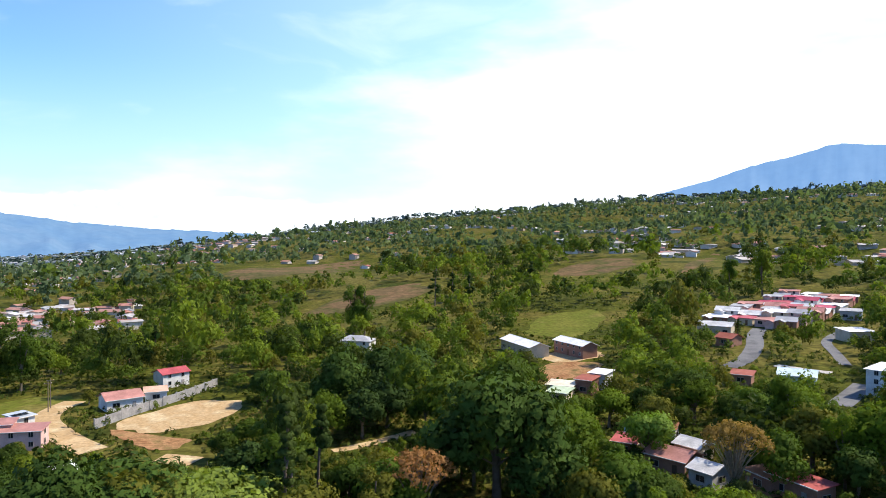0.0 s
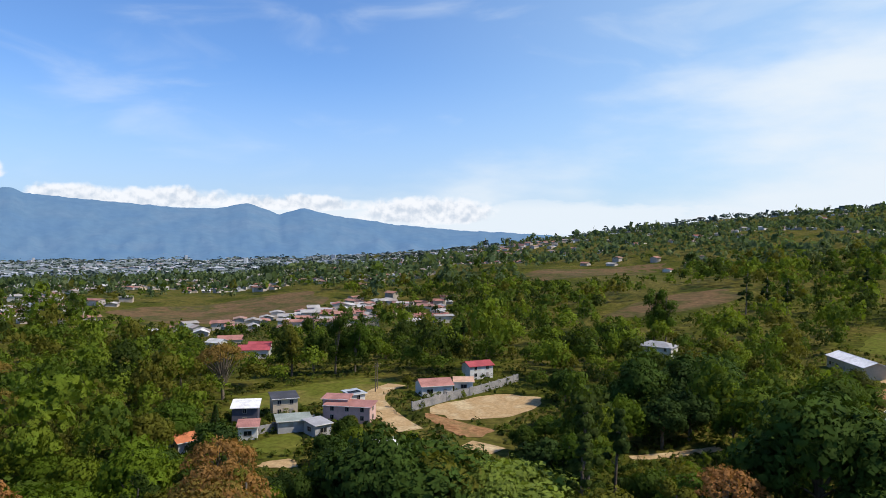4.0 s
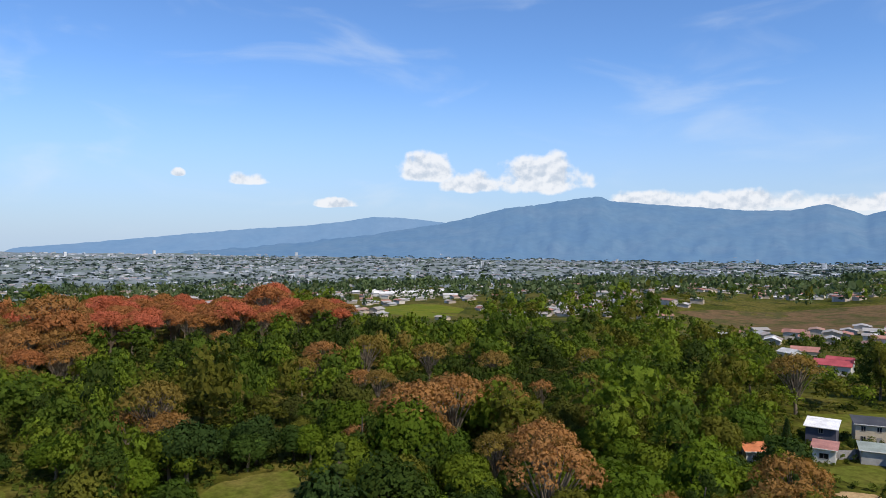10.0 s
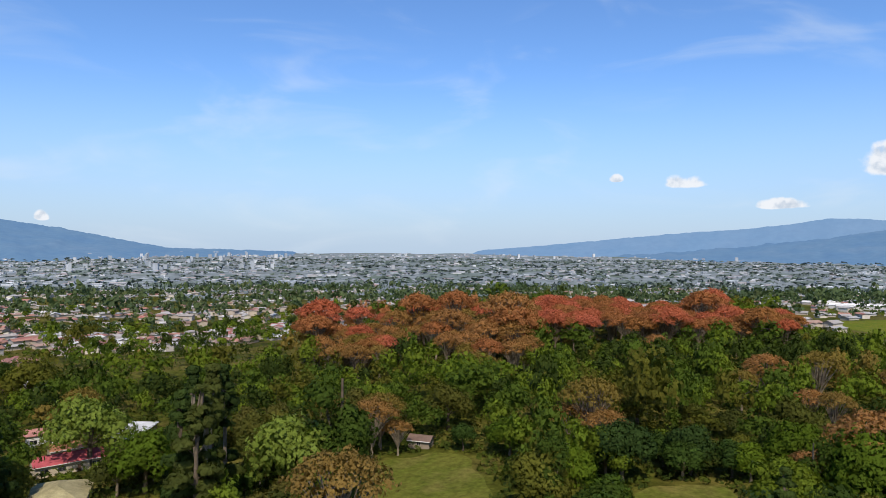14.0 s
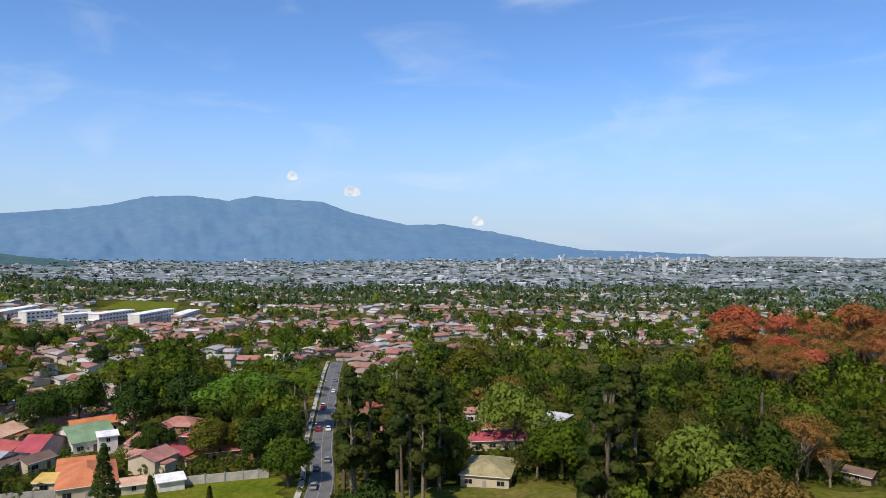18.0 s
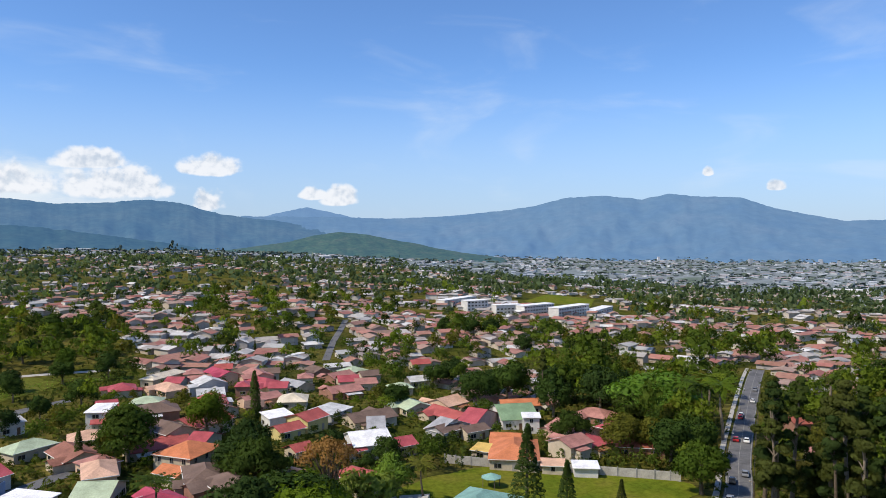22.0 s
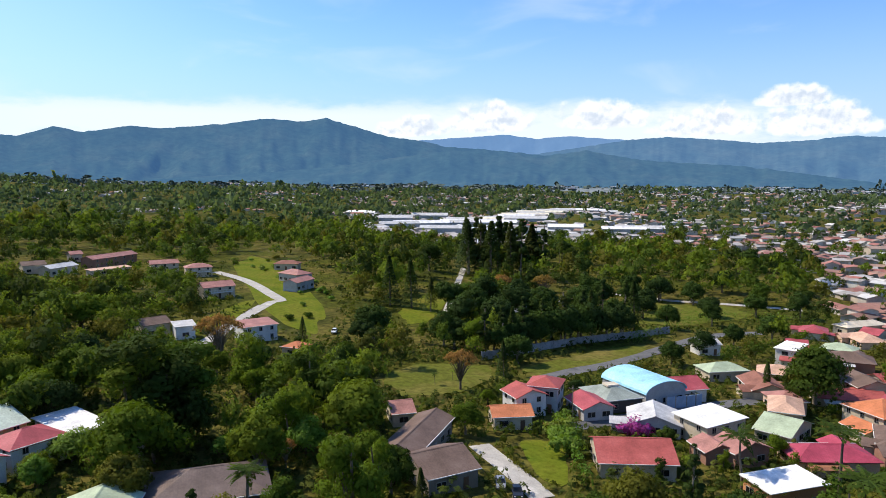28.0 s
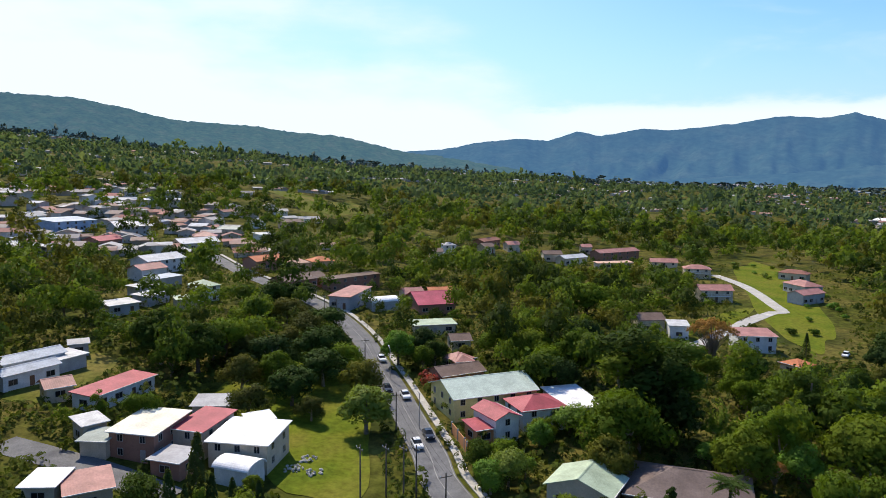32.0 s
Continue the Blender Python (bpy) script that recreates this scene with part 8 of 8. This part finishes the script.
plant("bright_shrub", 58.9, -128.8, 1.81, 2.0)
plant("bright_shrub", 62.2, -134.6, 1.61, 2.0)
plant("bright_shrub", 64.9, -139.6, 1.38, 2.0)
plant("palm", 24.8, -127.6, 1.56, 2.0)
plant("palm", 5.3, -111.9, 1.95, 2.0)
plant("palm", 10.7, -134.6, 1.91, 2.0)
plant("palm", 103.7, -147.2, 0.45, 2.0)
plant("palm", 102.8, -153.8, 0.39, 2.0)
plant("dry_tree", 157.9, -122.8, 1.07, 2.0)

# the green belt before the town
for x, y, k in ((-100.6, -261.3, 1.3), (-116.5, -270, 1.2), (-126.4, -253.2, 1.4), (-136.2, -256, 1.3), (-139.7, -243.8, 1.5), (-146.1, -240.1, 1.4), (-151.7, -227, 1.2), (-166.3, -235.1, 1.1), (-96.7, -292.4, 1.2), (-88, -288.9, 1.1),
                (-161.9, -445.5, 1.2), (-143.8, -448.5, 1.2), (-173.8, -444.2, 1.3), (-163.8, -369.3, 1.1), (-136, -199, 0.9), (-61.3, -249.6, 1.0), (-42.1, -182.2, 0.8), (-28.8, -189.8, 0.9)):
    plant("dark_tree", x, y, k, 2.5)
# the park beyond the field
for x, y, k in ((98.5, -182, 0.9), (150.9, -270.8, 1.2), (155.8, -305.6, 1.2), (104.1, -330, 1.1), (88.7, -331.3, 1.0), (85.8, -372.2, 1.2), (89.2, -450.2, 1.2), (75.7, -454.7, 1.2), (238.4, -459.9, 1.5), (210, -450.4, 1.4), (159.7, -371.1, 1.2), (121.5, -339.9, 1.1), (69.6, -287.7, 0.9), (82, -270.2, 0.9)):
    plant("dark_tree", x, y, k, 2.5)
# the thick rows behind the block wall and along the field street
for x, y, k in ((125, -215, 1.3), (130, -236, 1.4), (128, -256, 1.3), (118, -272, 1.2), (141, -225, 1.3), (150, -246, 1.4), (145, -268, 1.2), (161, -238, 1.3), (120, -240, 1.2), (112, -262, 1.1), (134, -204, 1.2),
                (63, -214, 0.7), (59, -234, 0.8), (54, -254, 0.8), (45, -272, 0.9), (100, -300, 1.0), (120, -298, 1.1), (96, -284, 0.9), (112, -314, 1.0), (131, -312, 1.1), (76, -308, 0.9), (60, -322, 1.0), (44, -330, 1.0)):
    plant("dark_tree", x, y, k, 2.5)
plant("olive_tree", -158.5, -46.5, 1.95, 2.0, 0.85)
# bushes on the slope beside the drive
SLOPE, OPEN_LAND = random.Random(62), Clear(KEEP_ROADS)
for k in range(34):
    u, v = SLOPE.random(), SLOPE.random()
    x, y = 182 + 148 * u + 8 * v, -190 - 98 * u + 34 * (v - 0.5)
    kind = SLOPE.choice(("shrub", "bright_shrub"))
    if OPEN_LAND.free(x, y, 3.0):
        plant(kind, x, y, SLOPE.uniform(0.6, 1.3), 1.5)
# half bare trees that stand singly in the wood
for x, y, k in ((-230.6, 106.6, 1.15), (-204.7, 77.8, 0.95), (-236.7, 125.7, 1.0), (-207, 119.5, 1.1), (-179.3, 120.4, 0.7), (-207.1, 158.8, 0.95), (-233, 61.4, 1.0), (-212, 74, 0.9),
                (-119.5, 80.4, 1.2), (-82.4, 105.7, 1.15), (-86.6, 81.7, 0.85), (-128.8, 74.9, 0.9), (-142.7, 88.8, 0.8), (-299.6, 45.4, 1.0)):
    plant("dry_tree", x, y, k, 3.0)


# ---- woods ----
CLEAR = Clear(KEEP)
CLEAR_LOW = Clear(LOW)


def wood(a, r):
    """How thickly trees stand at a bearing and distance, 0 to 1."""
    if r < 82:
        return 0.0
    if between(a, 10, 30) and 1000 < r < 1600:
        return 0.3
    if between(a, 300, 38) and r > 330:
        return 0.66
    if between(a, 38, 106):
        return 1.0 if r < 330 else (0.8 if r < 430 else (0.30 if r < 1000 else 0.7))
    if between(a, 106, 128):
        return 0.7 if r < 200 else (0.95 if r < 330 else (0.32 if r < 1000 else 0.6))
    if between(a, 128, 152) and 190 < r < 330 or between(a, 138, 153) and r < 560:
        return 1.0
    if between(a, 186, 205) and 250 < r < 600:
        return 1.0
    if between(a, 128, 165):
        return 0.55 if r < 190 else (0.8 if r < 330 else 0.52)
    if between(a, 165, 205):
        return 0.65 if r < 330 else (0.62 if r < 650 else 0.42)
    if between(a, 205, 238):
        return 0.8 if r < 160 else (0.86 if r < 620 else 0.75)
    if between(a, 238, 262):
        return 0.85 if r < 200 else (0.86 if r < 900 else 0.8)
    if between(a, 269, 287) and 330 < r < 480:
        return 0.25
    if between(a, 262, 287) and 480 < r < 680:
        return 1.2
    if between(a, 262, 300):
        return 0.6 if r < 160 else (0.85 if r < 420 else 0.75)
    if between(a, 300, 360):
        return 0.95 if r < 260 else (0.85 if r < 900 else 0.8)
    return 0.95 if r < 170 else (0.85 if r < 420 else 0.5)


class Sight:
    """How high a tree may stand at a place without hiding what lies behind it."""

    def __init__(self):
        self.bins = [[] for _ in range(1440)]
        for x, y, half, z in PROTECT:
            r = math.hypot(x, y)
            a = math.degrees(math.atan2(-x, y)) % 360
            h = math.degrees(half / r)
            e = (z - EYE) / r
            for k in range(int((a - h) * 4), int((a + h) * 4) + 1):
                self.bins[k % 1440].append((r, e))

    def limit(self, x, y, width):
        r = math.hypot(x, y)
        a = math.degrees(math.atan2(-x, y)) % 360
        h = math.degrees(width / r)
        e = 1.0
        for k in range(int((a - h) * 4), int((a + h) * 4) + 1):
            for rr, ee in self.bins[k % 1440]:
                if rr > r + 4 and ee < e:
                    e = ee
        return EYE + e * r - ground(x, y)


SIGHT = Sight()


# where the flowering trees begin, by bearing
FLOWER_AZ, FLOWER_EDGE = (72, 76, 78, 81, 84, 89, 92, 95, 98, 101, 104, 109), (330, 330, 335, 300, 330, 325, 285, 268, 300, 330, 285, 330)
LIMIT = {"broadleaf_tree": 260, "tall_tree": 70, "pine_tree": 30, "conifer_tree": 20, "coral_tree": 150, "dry_tree": 90, "dark_tree": 120, "olive_tree": 90, "shrub": 60}


def scatter_woods():
    rnd = random.Random(21)
    quads, ids, soft = [], [], []
    npr = np.random.RandomState(4)
    counts = {}
    # crowns of far trees, in a few shapes for each distance
    crowns = {}
    for band, (q, size) in {260: (330, 0.48), 330: (210, 0.58), 700: (60, 0.98), 1500: (11, 1.95), 3600: (7, 2.6)}.items():
        crowns[band] = []
        for k in range(16):
            R = random.Random(k)
            lumps = [(0, 0, 1.15, 0.62, 0.9)]
            for i in range(9):
                t, q0 = i * 2.4 + R.uniform(-0.4, 0.4), 0.72 * math.sqrt((i + 0.5) / 9)
                lumps.append((math.cos(t) * q0, math.sin(t) * q0, 0.95 + 0.72 * (1 - q0 * q0 * 1.5) + R.uniform(-0.15, 0.12), R.uniform(0.28, 0.46), 0.85))
            p, dd = lumps_points(q, lumps, npr, 0.3)
            p = p * np.array([4.6, 4.6, 6.4])
            v = (p - p.mean(0)) / (p.std(0) + 1e-6)
            crowns[band].append((clump_quads(p, dd, size, npr), soft_normals(0.95 * dd + 0.30 * v / (np.linalg.norm(v, axis=1)[:, None] + 1e-6), npr)))
    r = 84.0
    while r < 3600:
        gap = 8.8 if r < 330 else (11.0 if r < 700 else (13.5 if r < 1500 else 34))
        n = int(2 * math.pi * r / gap)
        for i in range(n):
            a = (i + rnd.random()) * 360 / n
            rr = r + rnd.uniform(-0.5, 0.5) * gap
            if rr > 260 and between(a, 289, 322) and i % 3:
                continue
            x, y = -math.sin(radians(a)) * rr, math.cos(radians(a)) * rr
            # a glade here and there
            g = noise.noise((x * 0.012, y * 0.012, 3.0))
            d = wood(a, rr) + (0.15 * g if rr < 200 else (0.75 * g if rr > 330 and between(a, 300, 38) else (0.6 * g if between(a, 205, 262) or (rr > 430 and between(a, 38, 128)) else 0.35 * g)))
            if between(a, 72, 109) and 330 < rr < 415:
                d = 1.2
            if rnd.random() > d or not CLEAR.free(x, y, 0.8):
                continue
            # stands of one kind, with tall and low growth
            kin = noise.noise((x * 0.018, y * 0.018, 12.0)) + 0.6 * noise.noise((x * 0.05, y * 0.05, 14.0))
            stand = (5, 5, 5, 0) if kin < -0.28 else ((0, 5, 0, 4) if kin < 0.05 else ((4, 4, 0, 6) if kin < 0.36 else (4, 6, 6, 4)))
            s = rnd.uniform(0.65, 1.35) * (1.0 + 0.45 * noise.noise((x * 0.03, y * 0.03, 17.0)))
            if rnd.random() < 0.08:
                s *= 1.4
            if rr < 900:
                room = SIGHT.limit(x, y, 3.0)
                loose = between(a, 246, 305) and rr > 150 and rnd.random() < 0.3
                if room < 3.2 and not loose:
                    continue
                if not loose:
                    s = min(s, room / 12.5)
            edge = np.interp(a, FLOWER_AZ, FLOWER_EDGE) + 22 * noise.noise((x * 0.03, y * 0.03, 4))
            flower = between(a, 72, 109) and edge < rr < 415
            if flower:
                s = max(s, 1.05)
            dry = noise.noise((x * 0.03, y * 0.03, 8.0)) > 0.5 and rr < 420 and between(a, 36, 128)
            if rr < 260 or (flower and rr < 400):
                if flower:
                    key = "coral_tree" if rnd.random() < (0.9 if a < 91 else 0.2) else "dry_tree"
                elif dry:
                    key = "dry_tree"
                else:
                    u = rnd.random()
                    key = "broadleaf_tree" if u < 0.62 else ("tall_tree" if u < 0.82 else ("pine_tree" if u < 0.93 else "conifer_tree"))
                    if not between(a, 38, 128) and rr < 170 and rnd.random() < 0.3:
                        key = "shrub"
                    if key == "broadleaf_tree" and kin < -0.2:
                        key = "dark_tree"
                    if key in ("broadleaf_tree", "tall_tree") and (between(a, 95, 130) and rnd.random() < 0.65 or kin > 0.45):
                        key = "olive_tree"
                if counts.get(key, 0) < LIMIT[key]:
                    counts[key] = counts.get(key, 0) + 1
                    k = {"pine_tree": 0.6, "tall_tree": 0.66, "coral_tree": 1.15, "conifer_tree": 0.85}.get(key, 1.0)
                    plant(key, x, y, s * k)
                    continue
            band = 260 if rr < 260 else (330 if rr < 330 else (700 if rr < 700 else (1500 if rr < 1500 else 3600)))
            shape, nrm = crowns[band][rnd.randrange(16)]
            q = len(shape)
            kx, kz, t = s * rnd.uniform(0.8, 1.25), s * rnd.uniform(0.75, 1.35), rnd.uniform(0, 6.28)
            if band == 3600:
                kx, kz = kx * 1.9, kz * 0.6
            c, sn = math.cos(t), math.sin(t)
            turned = np.array([[c, sn, 0], [-sn, c, 0], [0, 0, 1]])
            quads.append((shape * np.array([kx, kx, kz])) @ turned + np.array([x, y, ground(x, y) - 1.6 * kz]))
            soft.append(nrm @ turned)
            # from 600 m on, crowns increasingly take the haze-tinted leaves
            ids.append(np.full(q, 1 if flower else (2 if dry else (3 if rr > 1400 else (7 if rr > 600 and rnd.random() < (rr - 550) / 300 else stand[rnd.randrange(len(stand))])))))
        r += gap * (0.88 if r < 1500 else 1.0)
    me = fast_quads("woodland", np.concatenate(quads), [M["leaf_far"], M["leaf_red"], M["leaf_dry"], M["leaf_haze"], M["leaf_fresh"], M["leaf_deep"], M["leaf_olive"], M["leaf_mid_haze"]], np.concatenate(ids), np.concatenate(soft))
    tagged(new("woodland", me), "dense mixed green woodland covering the land to the hills", "woods", kind="stuff")
    return counts


scatter_woods()


def inside_house(x, y):
    for hx, hy, c, s, a, b in RECT_GRID.get((int(x // 20), int(y // 20)), ()):
        dx, dy = x - hx, y - hy
        if abs(dx * c + dy * s) < a and abs(dy * c - dx * s) < b:
            return True
    return False


RECT_GRID = {}
for hx, hy, t, w, d in RECT:
    for i in range(-1, 2):
        for j in range(-1, 2):
            RECT_GRID.setdefault((int(hx // 20) + i, int(hy // 20) + j), []).append((hx, hy, math.cos(radians(t)), math.sin(radians(t)), w / 2 + 0.7, d / 2 + 0.7))


def undergrowth():
    """Low scrub between the trees, gardens and banks."""
    rnd = random.Random(8)
    npr = np.random.RandomState(9)
    P, D = [], []
    r = 84.0
    while r < 620:
        gap = 2.7 if r < 220 else (4.8 if r < 320 else (6.6 if r < 430 else 8.5))
        n = int(2 * math.pi * r / gap)
        for i in range(n):
            a = (i + rnd.random()) * 360 / n
            rr = r + rnd.uniform(-0.5, 0.5) * gap
            x, y = -math.sin(radians(a)) * rr, math.cos(radians(a)) * rr
            g = noise.noise((x * 0.03, y * 0.03, 6.0))
            if (g < -0.42 and not between(a, 128, 300)) or not CLEAR_LOW.free(x, y, 0.2) or inside_house(x, y):
                continue
            h = min(rnd.uniform(0.8, 3.0) * (1 + g) + (0.6 if between(a, 128, 300) else 0), max(SIGHT.limit(x, y, 1.2), 0.45))
            if r > 430 and not between(a, 125, 225):
                continue
            w = gap * 0.42
            k = 8 if r < 320 else 5
            d = npr.normal(0, 1, (k, 3))
            d[:, 2] = np.abs(d[:, 2]) + 0.25
            d /= np.linalg.norm(d, axis=1)[:, None]
            P.append(d * np.array([w, w, h]) + np.array([x, y, ground(x, y) - 0.1]))
            D.append(d)
        r += gap
    P, D = np.concatenate(P), np.concatenate(D)
    me = fast_quads("undergrowth", clump_quads(P, D, 0.66, npr), M["leaf_low"], None, soft_normals(D, npr))
    tagged(new("undergrowth", me), "low green scrub and garden bushes between houses and trees", "bushes", kind="stuff")


undergrowth()


for models in MODEL.values():
    for ob in models:
        for c in (*ob.children_recursive, ob):
            bpy.data.objects.remove(c)
